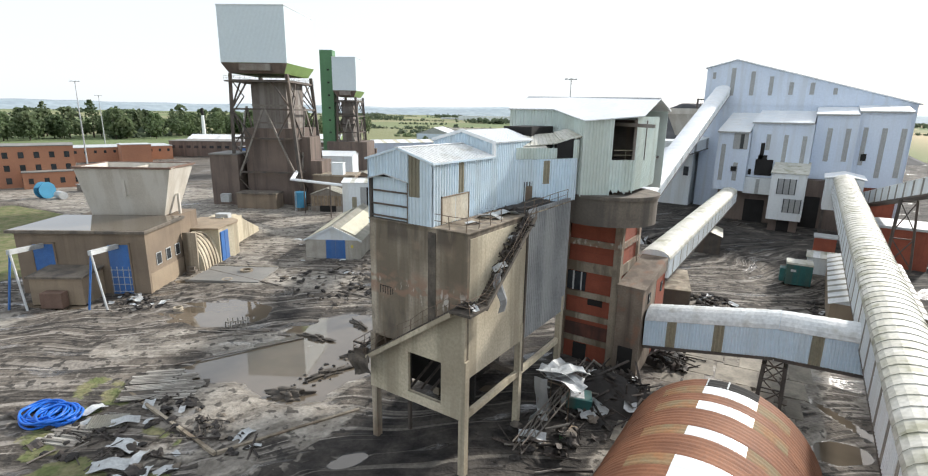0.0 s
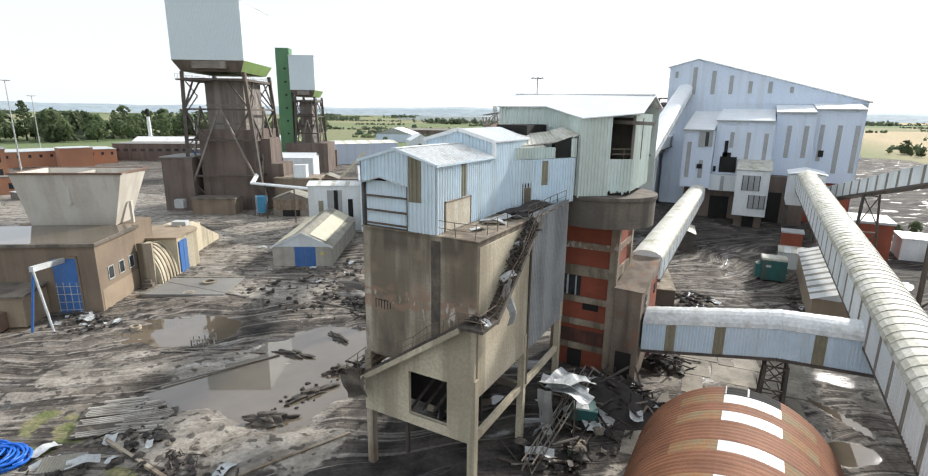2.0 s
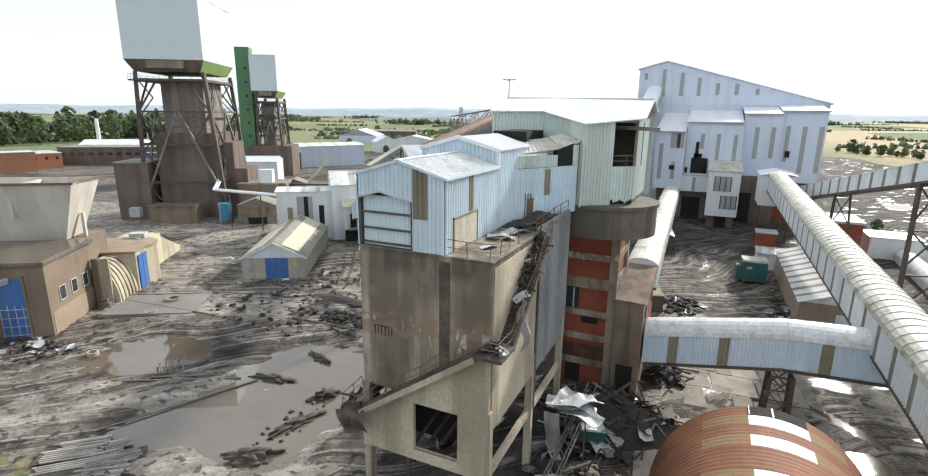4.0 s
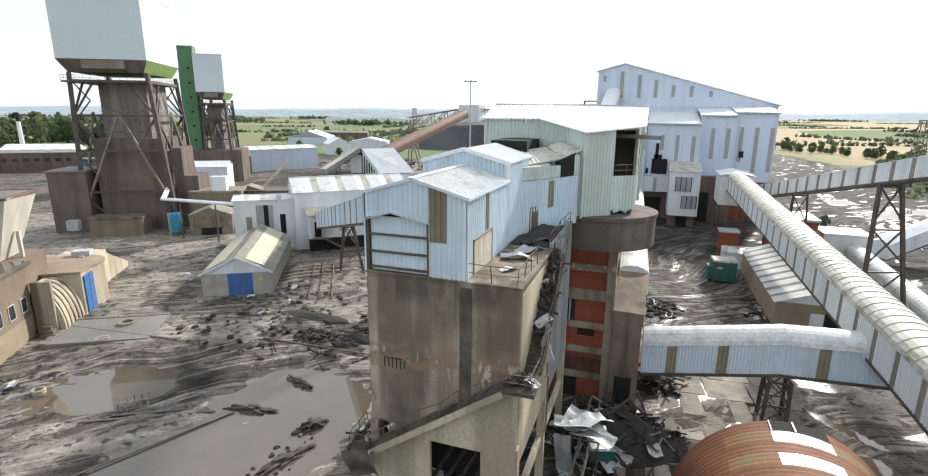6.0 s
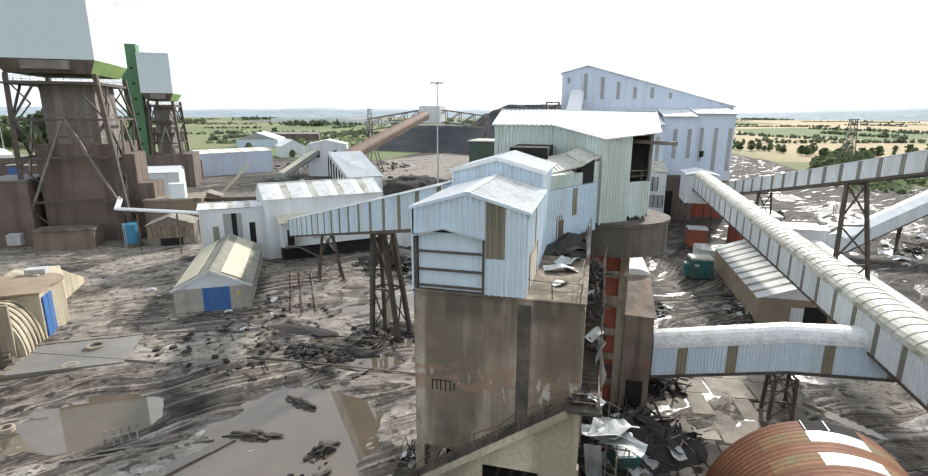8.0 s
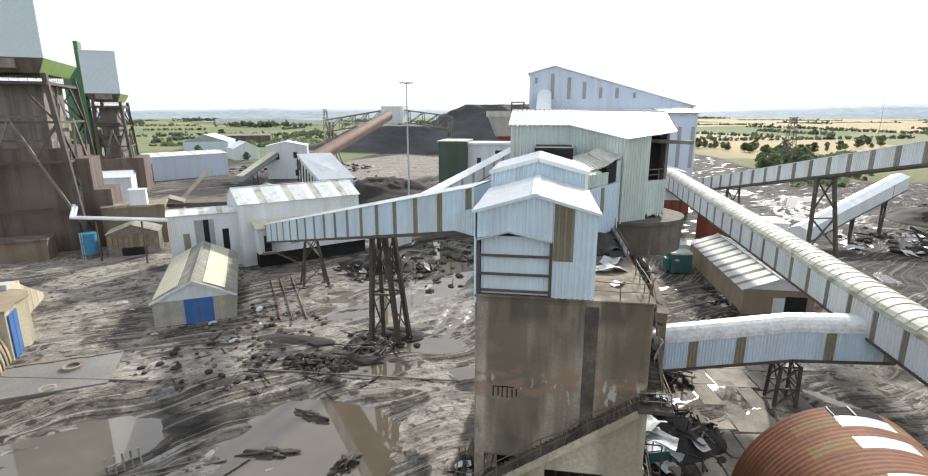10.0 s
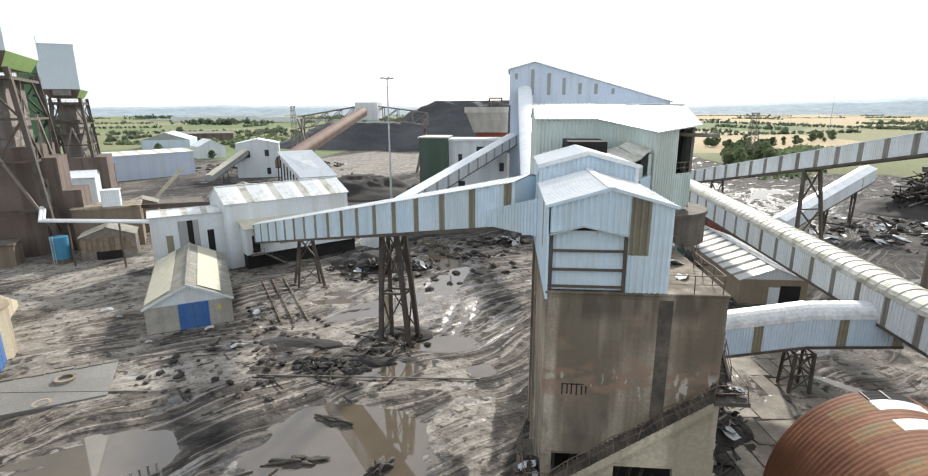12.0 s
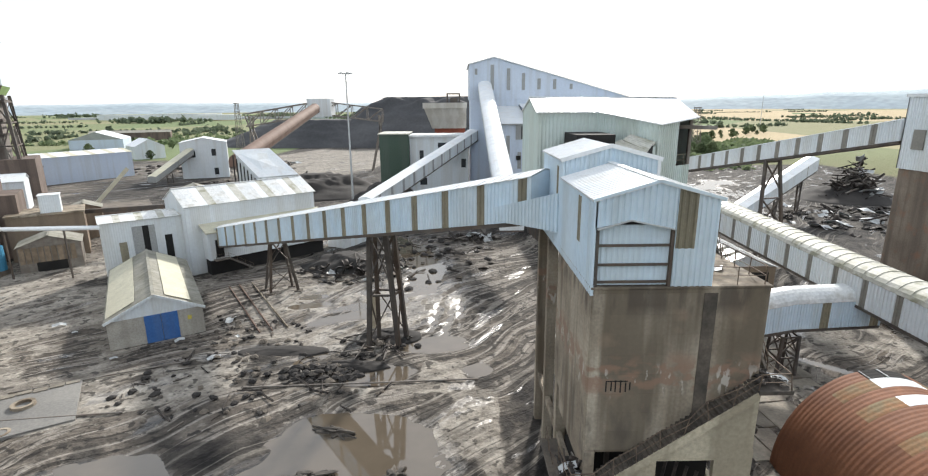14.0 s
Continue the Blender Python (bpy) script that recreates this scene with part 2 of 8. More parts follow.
# ---- mesh building ----
class Geo:
    """Vertices and faces of one mesh."""

    def __init__(self):
        self.v, self.f = [], []

    def add(self, vs, fs):
        k = len(self.v)
        self.v += [tuple(p) for p in vs]
        self.f += [tuple(i + k for i in f) for f in fs]
        return self

    def box(self, x0, y0, z0, x1, y1, z1):
        return self.add([(x, y, z) for z in (z0, z1) for x, y in ((x0, y0), (x1, y0), (x1, y1), (x0, y1))],
                        [(3, 2, 1, 0), (4, 5, 6, 7), (0, 1, 5, 4), (1, 2, 6, 5), (2, 3, 7, 6), (3, 0, 4, 7)])

    def hexa(self, low, high):
        return self.add([*low, *high], [(3, 2, 1, 0), (4, 5, 6, 7), (0, 1, 5, 4), (1, 2, 6, 5), (2, 3, 7, 6), (3, 0, 4, 7)])

    def beam(self, p, q, w, h=None):
        p, q = Vector(p), Vector(q)
        h = h or w
        d = (q - p).normalized()
        s = d.cross(Vector((0, 0, 1)))
        s = s.normalized() if s.length > 1e-3 else Vector((1, 0, 0))
        u = s.cross(d)
        c = [s * a * w / 2 + u * b * h / 2 for a, b in ((-1, -1), (1, -1), (1, 1), (-1, 1))]
        return self.add([p + k for k in c] + [q + k for k in c], [(3, 2, 1, 0), (4, 5, 6, 7), (0, 1, 5, 4), (1, 2, 6, 5), (2, 3, 7, 6), (3, 0, 4, 7)])

    def tube(self, p, q, r, n=8, r2=None):
        p, q = Vector(p), Vector(q)
        r2 = r if r2 is None else r2
        d = (q - p).normalized()
        s = d.cross(Vector((0, 0, 1)))
        s = s.normalized() if s.length > 1e-3 else Vector((1, 0, 0))
        u = s.cross(d)
        ring = [s * math.cos(2 * math.pi * i / n) + u * math.sin(2 * math.pi * i / n) for i in range(n)]
        return self.add([p + k * r for k in ring] + [q + k * r2 for k in ring],
                        [tuple(range(n))[::-1], tuple(range(n, 2 * n))] + [(i, (i + 1) % n, n + (i + 1) % n, n + i) for i in range(n)])

    def prism(self, poly, axis, a, b):
        """A polygon given in the other two axes, drawn out from a to b along the axis."""
        n = len(poly)
        place = {"x": lambda p, t: (t, p[0], p[1]), "y": lambda p, t: (p[0], t, p[1]), "z": lambda p, t: (p[0], p[1], t)}[axis]
        return self.add([place(p, a) for p in poly] + [place(p, b) for p in poly],
                        [tuple(range(n))[::-1], tuple(range(n, 2 * n))] + [(i, (i + 1) % n, n + (i + 1) % n, n + i) for i in range(n)])

    def ribbed(self, p, q, low, high, pitch=0.34, deep=0.055, thick=0.09):
        """A standing sheet with ribs from p to q (plan), between two heights that may follow the distance; ribs stand out to the right of p->q."""
        p, q = Vector((*p, 0)), Vector((*q, 0))
        length = (q - p).length
        d = (q - p) / length
        o = Vector((d.y, -d.x, 0))
        low = low if callable(low) else (lambda u, c=low: c)
        high = high if callable(high) else (lambda u, c=high: c)
        us, ds, n = [], [], max(1, round(length / pitch))
        step = length / n
        for i in range(n):
            for a, e in ((0.0, 0.0), (0.42, 0.0), (0.55, deep), (0.87, deep)):
                us.append((i + a) * step)
                ds.append(e)
        us.append(length)
        ds.append(0.0)
        front = [(p + d * u + o * e) for u, e in zip(us, ds)]
        back = [(p + d * u - o * thick) for u in us]
        k = len(us)
        vs = []
        for pts in (front, back):
            vs += [(v.x, v.y, low(u)) for v, u in zip(pts, us)]
            vs += [(v.x, v.y, high(u)) for v, u in zip(pts, us)]
        fs = []
        for i in range(k - 1):
            fs += [(i, i + 1, k + i + 1, k + i), (2 * k + i + 1, 2 * k + i, 3 * k + i, 3 * k + i + 1),
                   (k + i, k + i + 1, 3 * k + i + 1, 3 * k + i), (i + 1, i, 2 * k + i, 2 * k + i + 1)]
        fs += [(0, k, 3 * k, 2 * k), (k - 1, 3 * k - 1, 4 * k - 1, 2 * k - 1)]
        return self.add(vs, fs)

    def slab(self, a, b, c, d, thick=0.12, rib=0.0, pitch=0.5):
        """A roof sheet over the corners a b c d (a-b along the eave), with ribs that run from eave to ridge."""
        a, b, c, d = (Vector(k) for k in (a, b, c, d))
        nrm = (b - a).cross(d - a).normalized()
        if nrm.z < 0:
            nrm = -nrm
        if not rib:
            return self.hexa([k - nrm * thick for k in (a, b, c, d)], [a, b, c, d])
        n = max(1, round((b - a).length / pitch))
        lo, hi = [], []
        for i in range(n + 1):
            for off, e in ((0.0, 0.0), (0.5, 0.0), (0.62, rib), (0.88, rib)):
                t = (i + off) / n
                if t > 1:
                    break
                lo.append(a.lerp(b, t) + nrm * e)
                hi.append(d.lerp(c, t) + nrm * e)
        k = len(lo)
        vs = lo + hi + [v - nrm * (thick + rib) for v in lo] + [v - nrm * (thick + rib) for v in hi]
        fs = []
        for i in range(k - 1):
            fs += [(i, i + 1, k + i + 1, k + i), (2 * k + i, 3 * k + i, 3 * k + i + 1, 2 * k + i + 1), (i + 1, i, 2 * k + i, 2 * k + i + 1), (k + i, k + i + 1, 3 * k + i + 1, 3 * k + i)]
        fs += [(0, k, 3 * k, 2 * k), (k - 1, 3 * k - 1, 4 * k - 1, 2 * k - 1)]
        return self.add(vs, fs)

    def mesh(self, name, material, smooth=False):
        me = bpy.data.meshes.new(name)
        me.from_pydata(self.v, [], self.f)
        bm = bmesh.new()
        bm.from_mesh(me)
        bmesh.ops.recalc_face_normals(bm, faces=bm.faces)
        bm.to_mesh(me)
        bm.free()
        if smooth:
            me.polygons.foreach_set("use_smooth", [True] * len(me.polygons))
        me.materials.append(material)
        return me


def part(name, geo, material, parent=None, label="", at=None, smooth=False, bevel=0.0):
    """One mesh object under a thing or a part, in the parent's own frame."""
    me = geo if isinstance(geo, bpy.types.Mesh) else geo.mesh(name, material, smooth)
    ob = new(name, me)
    ob.parent = parent
    if at is not None:
        ob.matrix_basis = at
    if label:
        ob["label"] = label
    if bevel:
        b = ob.modifiers.new("edges", "BEVEL")
        b.width, b.segments, b.limit_method = bevel, 2, "ANGLE"
    return ob


def thing(name, at, label, category, group="", kind=""):
    ob = tagged(new(name), label, category, group, kind)
    ob.empty_display_size = 0.2
    ob.matrix_basis = at
    return ob


def rail(parent, pts, height=1.05, material=None, bent=0.0):
    """A post-and-rail guard along the points, each post and rail a part."""
    material = material or RAIL
    rnd = random.Random(len(pts) * 7 + int(abs(pts[0][0]) * 10))
    tops = []
    for p, q in zip(pts, pts[1:]):
        p, q = Vector(p), Vector(q)
        n = max(1, round((q - p).length / 1.6))
        for i in range(n + 1):
            c = p.lerp(q, i / n)
            if tops and (tops[-1][0] - c).length < 0.05:
                continue
            t = c + Vector((rnd.uniform(-bent, bent), rnd.uniform(-bent, bent), height))
            part("post", Geo().beam(c, t, 0.05), material, parent)
            tops.append((c, t))
    for (c, t), (c2, t2) in zip(tops, tops[1:]):
        part("top_rail", Geo().beam(t, t2, 0.045), material, parent)
        part("mid_rail", Geo().beam(c.lerp(t, 0.5), c2.lerp(t2, 0.5), 0.035), material, parent)


# ---- ground ----
def lattice(x, y, scale, seed):
    """Smooth value noise in 0..1 on arrays."""
    x, y = x * scale, y * scale
    xi, yi = np.floor(x), np.floor(y)
    fx, fy = x - xi, y - yi
    fx, fy = fx * fx * (3 - 2 * fx), fy * fy * (3 - 2 * fy)

    def h(a, b):
        s = np.sin(a * 127.1 + b * 311.7 + seed * 74.7) * 43758.5453
        return s - np.floor(s)
    return (h(xi, yi) * (1 - fx) + h(xi + 1, yi) * fx) * (1 - fy) + (h(xi, yi + 1) * (1 - fx) + h(xi + 1, yi + 1) * fx) * fy


def fractal(x, y, scale, seed):
    return sum(lattice(x, y, scale * 2 ** k, seed + k) / 2 ** (k + 1) for k in range(4))


def smooth(a, b, v):
    t = np.clip((v - a) / (b - a), 0, 1)
    return t * t * (3 - 2 * t)


# hollows that hold water: centre, half length, half width, turn
HOLLOWS = ((-70, 40, 8.6, 4.8, 32), (-48.5, 45.2, 10.5, 7.2, 0), (-47, 35.5, 8.5, 7.5, 0), (-54, 31.0, 5.5, 4.5, 30), (-48.5, 59.3, 4.6, 2.6, 10), (-41, 67, 5.2, 2.0, 0),
           (-36, 60.5, 2.2, 1.7, 20), (-51, 122, 7, 2.2, 112), (-46, 108, 13, 4.4, 106), (-44, 93, 9, 3.6, 85), (-50, 82.5, 7.5, 2.8, 60), (-57, 76, 4, 1.5, 30), (-62, 82, 3.4, 1.4, 10),
           (-41.5, 77, 6, 0.55, 84), (-39.6, 75, 7, 0.5, 86), (-37.8, 79, 6, 0.5, 88), (-1.5, 62.5, 2.4, 1.9, 40), (5.6, 60.5, 5.5, 0.8, -42), (5.4, 53, 3.2, 2.0, 40), (-86, 46, 5, 2.2, 40),
           (-93, 27, 6, 2.5, 30), (62, 205, 14, 5, 40), (75, 172, 12, 3, 130), (52, 228, 10, 3, 60), (-38, 150, 6, 2, 20), (-78, 250, 16, 4, 10), (-30, 27, 2.2, 1.1, 60), (-26, 45, 2, 1, 60),
           (-66, 66, 5, 1.6, 25), (-57, 64, 3, 1.2, 40), (-75, 57, 6, 1.5, 35), (-52.6, 89, 2.8, 1.6, 60), (-40.6, 68.4, 4.4, 1.9, 5), (-49.8, 72.6, 3.2, 1.5, 20), (-61, 94, 2.8, 1.2, 0), (-62, 86, 3.2, 1.5, 20), (-56, 81, 3.0, 1.2, 40), (-80, 78, 3, 1, 20), (-6, 74, 3, 1.4, 60), (20, 78, 5, 1.5, 20))


def hollow_at(x, y):
    deep = np.zeros_like(x)
    wob = fractal(x, y, 0.22, 5) - 0.5
    for cx, cy, a, b, r in HOLLOWS:
        c, s = math.cos(radians(r)), math.sin(radians(r))
        u, v = (x - cx) * c + (y - cy) * s, -(x - cx) * s + (y - cy) * c
        q = np.sqrt((u / a) ** 2 + (v / b) ** 2) + wob * 0.9
        deep = np.maximum(deep, smooth(1.18, 0.72, q))
    return deep


def ground_height(x, y):
    near = smooth(330, 160, np.hypot(x + 40, y - 70))
    n = fractal(x, y, 0.09, 1) - 0.5
    rough = fractal(x, y, 0.55, 9) - 0.5
    slab = slab_zone(x, y)
    z = near * (0.05 + n * 0.6 * (1 - 0.7 * slab) + rough * 0.22 * (1 - 0.6 * slab) + 0.10 * slab)
    c, s = math.cos(radians(28)), math.sin(radians(28))
    u, v = x * c + y * s, -x * s + y * c
    rut = np.sin(v * 2.6 + 5 * fractal(u, v, 0.03, 21)) * smooth(0.48, 0.62, fractal(x, y, 0.05, 33))
    z = z + near * 0.15 * rut * (1 - slab)
    z = np.where(near > 0, np.maximum(z, 0.015 * near) - near * hollow_at(x, y) * (0.26 + 0.2 * np.maximum(z, 0)), z)
    far = np.hypot(x, y)
    return z + smooth(700, 2600, far) * 14 * (fractal(x, y, 0.0012, 3) - 0.5)


def slab_zone(x, y):
    wob = 3.0 * (fractal(x, y, 0.25, 12) - 0.5)
    inside = smooth(0, 1.2, np.minimum.reduce([x + 58 + wob * 0.5, -33.5 - x - wob * 0.3, y - 21.2 - 0.06 * (x + 40), 57.5 - y + wob * 0.4]))
    pad = smooth(0, 1.0, np.minimum.reduce([x + 92 + wob, -64 - x + wob, y - 48 - 0.5 * (x + 80), 62 + 0.5 * (x + 80) - y + wob]))
    road = smooth(0, 2.0, np.minimum.reduce([x + 14 + wob, 6 - x + wob, y - 52, 82 - y + wob])) * 0.8
    u, v = (x + 60) * 0.67 + (y - 32.5) * 0.74, -(x + 60) * 0.74 + (y - 32.5) * 0.67
    strip = smooth(0, 0.8, np.minimum(7.5 - np.abs(u) + wob * 0.4, 3.4 - np.abs(v) + wob * 0.5))
    return np.maximum.reduce([inside, pad * 0.8, road, strip])


def axis(lo, fine_lo, fine_hi, hi, step):
    mid = list(np.arange(fine_lo, fine_hi + 1e-6, step))
    up, down, d = [mid[-1]], [mid[0]], step
    while up[-1] < hi:
        d *= 1.16
        up.append(min(up[-1] + d, hi))
    d = step
    while down[-1] > lo:
        d *= 1.16
        down.append(max(down[-1] - d, lo))
    return np.array(down[:0:-1] + mid + up[1:])


def build_ground():
    xs, ys = axis(-4600, -104, 26, 4600, 0.55), axis(-700, 8, 126, 4700, 0.55)
    X, Y = np.meshgrid(xs, ys)
    x, y = X.ravel(), Y.ravel()
    z = ground_height(x, y)
    nx, ny = len(xs), len(ys)
    i = np.arange(nx * ny).reshape(ny, nx)
    faces = np.stack([i[:-1, :-1], i[:-1, 1:], i[1:, 1:], i[1:, :-1]], -1).reshape(-1, 4)
    me = bpy.data.meshes.new("ground")
    me.from_pydata(np.stack([x, y, z], -1).tolist(), [], faces.tolist())
    me.polygons.foreach_set("use_smooth", [True] * len(me.polygons))
    wob = 26 * (fractal(x, y, 0.03, 41) - 0.5)
    fine = fractal(x, y, 0.2, 44)
    pale = slab_zone(x, y) * smooth(0.30, 0.5, fractal(x, y, 0.17, 7))
    pale = np.maximum(pale, smooth(0.58, 0.72, fractal(x, y, 0.10, 14)) * 0.8 * smooth(170, 140, y))
    # roads and hardstanding west of the yard
    apron = smooth(0, 5, np.minimum.reduce([x + 135 + wob * 0.3, -78 - x + wob * 0.3, y - 50 + wob * 0.2, 118 + wob * 0.3 - y])) * (0.35 + 0.65 * smooth(0.36, 0.55, fractal(x, y, 0.14, 19)))
    pale = np.maximum(pale, apron * 0.8)
    # pale mud, with the wet ground's sky reflection put into its tone
    mud_sheen = smooth(1.2, 0.65, np.hypot((x + 57) / 17, (y - 82) / 18) + 0.8 * (fractal(x, y, 0.09, 91) - 0.5))
    pale = np.maximum(pale, mud_sheen * (0.35 + 0.65 * smooth(0.38, 0.56, fractal(x, y, 0.2, 93))) * 0.85)
    pale = np.maximum(pale, smooth(0, 6, np.minimum.reduce([x + 300, -128 - x, y - 62 - 0.06 * x, 108 + wob * 0.3 - y])) * 0.75)
    # coal: stock yard north, tips east, spills with painted shade round the bunker
    coal = smooth(0, 20, np.minimum.reduce([x + 190 + wob, 230 - x, y - 118 - 0.45 * np.maximum(-x - 60, 0) + wob * 0.6, 470 + wob - y]))
    coal = np.maximum(coal, smooth(0, 6, np.minimum.reduce([x - 12 + wob * 0.2, 230 - x, y - 64 + wob, 300 + wob - y])))
    coal = np.maximum(coal, smooth(0, 2.5, np.minimum.reduce([x + 33.6 + 0.1 * wob, -13 - x, y - 18 + 0.2 * wob, 64 - y])) * 0.95)
    pan = smooth(1.1, 0.8, np.hypot((x + 118) / 46, (y - 318) / 84) + 0.3 * (fractal(x, y, 0.05, 81) - 0.5))
    pale = np.maximum(pale, pan)
    coal = coal * (1 - pan)
    coal = coal * (0.45 + 0.55 * smooth(0.3, 0.55, fine))
    # darkest round and before the bunker: its shade put into the ground colour
    spill = smooth(0, 2.5, np.minimum.reduce([x + 33.2 + 0.12 * wob, -11.5 - x + 0.08 * wob, y - 17 + 0.2 * wob, 61 - y]))
    coal = np.maximum(coal, spill * (0.75 + 0.25 * smooth(0.35, 0.5, fine)))
    pale = pale * (1 - spill)
    coal = np.maximum(coal, smooth(0.54, 0.66, fractal(x, y, 0.055, 52)) * 0.8 * (1 - pale) * (1 - mud_sheen))
    coal = np.maximum(coal, smooth(12, 4, np.abs((y - 58) - 0.45 * (x + 60) - 6 * np.sin(x * 0.07))) * smooth(-100, -80, x) * smooth(-34, -45, x) * 0.65 * smooth(0.35, 0.55, fine) * (1 - pale))
    edge = 40 * (fractal(x, y, 0.01, 61) - 0.5)
    yard = smooth(-6, 10, np.minimum.reduce([x + 330 + edge, 150 + edge - x, y + 60, 470 + edge - y]))
    grass = 1 - yard
    lawn = smooth(0, 3, np.minimum.reduce([x + 200, -112 - x - wob * 0.1, y - 5, 62 + 0.12 * (x + 120) - y]))
    rough_grass = smooth(0, 3, np.minimum.reduce([x + 60 + wob * 0.2, -38 - x, y + 8, 21.5 - y + wob * 0.1])) * smooth(0.46, 0.6, fractal(x, y, 0.25, 71)) * 0.9
    rough_grass = np.maximum(rough_grass, smooth(1.15, 0.75, np.hypot((x + 58.5) / 4.5, (y - 19.8) / 2.6) + 0.5 * (fractal(x, y, 0.4, 75) - 0.5)) * (0.2 + 0.6 * smooth(0.4, 0.58, fractal(x, y, 0.5, 77))))
    grass = np.maximum.reduce([grass, lawn, rough_grass, smooth(0, 8, np.minimum(x + 330, y - 320 - 0.0 * x)) * smooth(-150, -175, x)])
    grass = np.maximum(grass, smooth(0, 20, np.minimum(x - 85 - wob, y - 262 - wob)))
    col = me.color_attributes.new("zone", "FLOAT_COLOR", "POINT")
    data = np.ones((len(x), 4))
    data[:, 0], data[:, 1], data[:, 2] = pale * (1 - grass), coal * (1 - grass), grass
    damp = smooth(1.25, 0.6, np.hypot((x + 45.5 + 0.12 * (y - 98)) / 8.5, (y - 98) / 27) + 0.5 * (fractal(x, y, 0.12, 83) - 0.5))
    damp = np.maximum(damp, smooth(1.25, 0.6, np.hypot((x - 58) / 11, (y - 185) / 26) + 0.9 * (fractal(x, y, 0.07, 85) - 0.5)))
    data[:, 3] = np.maximum.reduce([hollow_at(x, y), damp, 0.55 * mud_sheen])
    col.data.foreach_set("color", data.ravel())
    return me


def ground_material():
    m = bpy.data.materials.new("ground")
    m.use_nodes = True
    N, L = m.node_tree.nodes, m.node_tree.links
    bs = N["Principled BSDF"]
    geo = N.new("ShaderNodeNewGeometry")
    zone = N.new("ShaderNodeAttribute")
    zone.attribute_name = "zone"
    sep = N.new("ShaderNodeSeparateColor")
    L.new(zone.outputs["Color"], sep.inputs[0])

    def tex(scale, detail=5.0, stretch=None, turn=0.0, place=None):
        t = N.new("ShaderNodeTexNoise")
        t.inputs["Scale"].default_value, t.inputs["Detail"].default_value = scale, detail
        mp = N.new("ShaderNodeMapping")
        mp.vector_type = "TEXTURE"
        mp.inputs["Rotation"].default_value = (0, 0, radians(turn))
        mp.inputs["Scale"].default_value = tuple(1 / k for k in (stretch or (1, 1, 1)))
        L.new(place or geo.outputs["Position"], mp.inputs[0])
        L.new(mp.outputs[0], t.inputs["Vector"])
        return t.outputs["Fac"]

    def ramp(src, a, b, lo=0.0, hi=1.0):
        r = N.new("ShaderNodeMapRange")
        for k, val in zip((1, 2, 3, 4), (a, b, lo, hi)):
            r.inputs[k].default_value = val
        L.new(src, r.inputs[0])
        return r.outputs[0]

    def mix(fac, a, b, mode="MIX"):
        x = N.new("ShaderNodeMix")
        x.data_type, x.blend_type = "RGBA", mode
        if isinstance(fac, float):
            x.inputs[0].default_value = fac
        else:
            L.new(fac, x.inputs[0])
        for s, val in ((6, a), (7, b)):
            if isinstance(val, tuple):
                x.inputs[s].default_value = (*val, 1)
            else:
                L.new(val, x.inputs[s])
        return x.outputs[2]

    def maths(op, a, b):
        x = N.new("ShaderNodeMath")
        x.operation = op
        for k, val in enumerate((a, b)):
            if isinstance(val, float):
                x.inputs[k].default_value = val
            else:
                L.new(val, x.inputs[k])
        return x.outputs[0]

    # tracks bend: the place is pushed about by a broad noise before the stretched grain is laid over it
    push = N.new("ShaderNodeTexNoise")
    push.inputs["Scale"].default_value, push.inputs["Detail"].default_value = 0.028, 2.0
    L.new(geo.outputs["Position"], push.inputs["Vector"])
    off = N.new("ShaderNodeVectorMath")
    off.operation = "MULTIPLY_ADD"
    off.inputs[1].default_value = (26, 26, 0)
    L.new(push.outputs["Color"], off.inputs[0])
    L.new(geo.outputs["Position"], off.inputs[2])
    bent = off.outputs[0]
    grain = tex(2.6, 7.0)
    mid = tex(0.30, 6.0)
    clod = tex(0.85, 8.0)
    broad = tex(0.075, 4.0)
    mud = mix(ramp(mid, 0.36, 0.64), (0.180, 0.156, 0.131), (0.084, 0.072, 0.060))
    mud = mix(maths("MULTIPLY", ramp(broad, 0.50, 0.62), 0.75), mud, (0.062, 0.054, 0.047))
    smear = ramp(tex(1.0, 5.0, (0.05, 0.42, 1), 44, bent), 0.49, 0.57)
    mud = mix(maths("MULTIPLY", smear, ramp(broad, 0.42, 0.58, 0.35, 0.85)), mud, (0.048, 0.043, 0.038))
    crust = ramp(tex(1.0, 6.0, (0.07, 0.5, 1), 52, bent), 0.54, 0.60)
    mud = mix(maths("MULTIPLY", crust, 0.7), mud, (0.285, 0.258, 0.225))
    ruts = ramp(tex(1.0, 3.0, (0.018, 1.7, 1), 40, bent), 0.555, 0.59)
    mud = mix(maths("MULTIPLY", ruts, 0.75), mud, (0.036, 0.032, 0.028))
    ridges = ramp(tex(1.0, 3.0, (0.016, 1.5, 1), 46, bent), 0.575, 0.61)
    mud = mix(maths("MULTIPLY", ridges, 0.75), mud, (0.33, 0.30, 0.265))
    mud = mix(maths("MULTIPLY", ramp(clod, 0.57, 0.62), 0.85), mud, (0.034, 0.031, 0.028))
    mud = mix(maths("MULTIPLY", ramp(clod, 0.40, 0.35), 0.6), mud, (0.27, 0.245, 0.21))
    pale = mix(ramp(tex(0.5, 6.0), 0.4, 0.62), (0.36, 0.33, 0.285), (0.235, 0.21, 0.178))
    pale = mix(maths("MULTIPLY", smear, 0.55), pale, (0.13, 0.115, 0.098))
    pale = mix(maths("MULTIPLY", ramp(clod, 0.57, 0.62), 0.85), pale, (0.06, 0.054, 0.047))
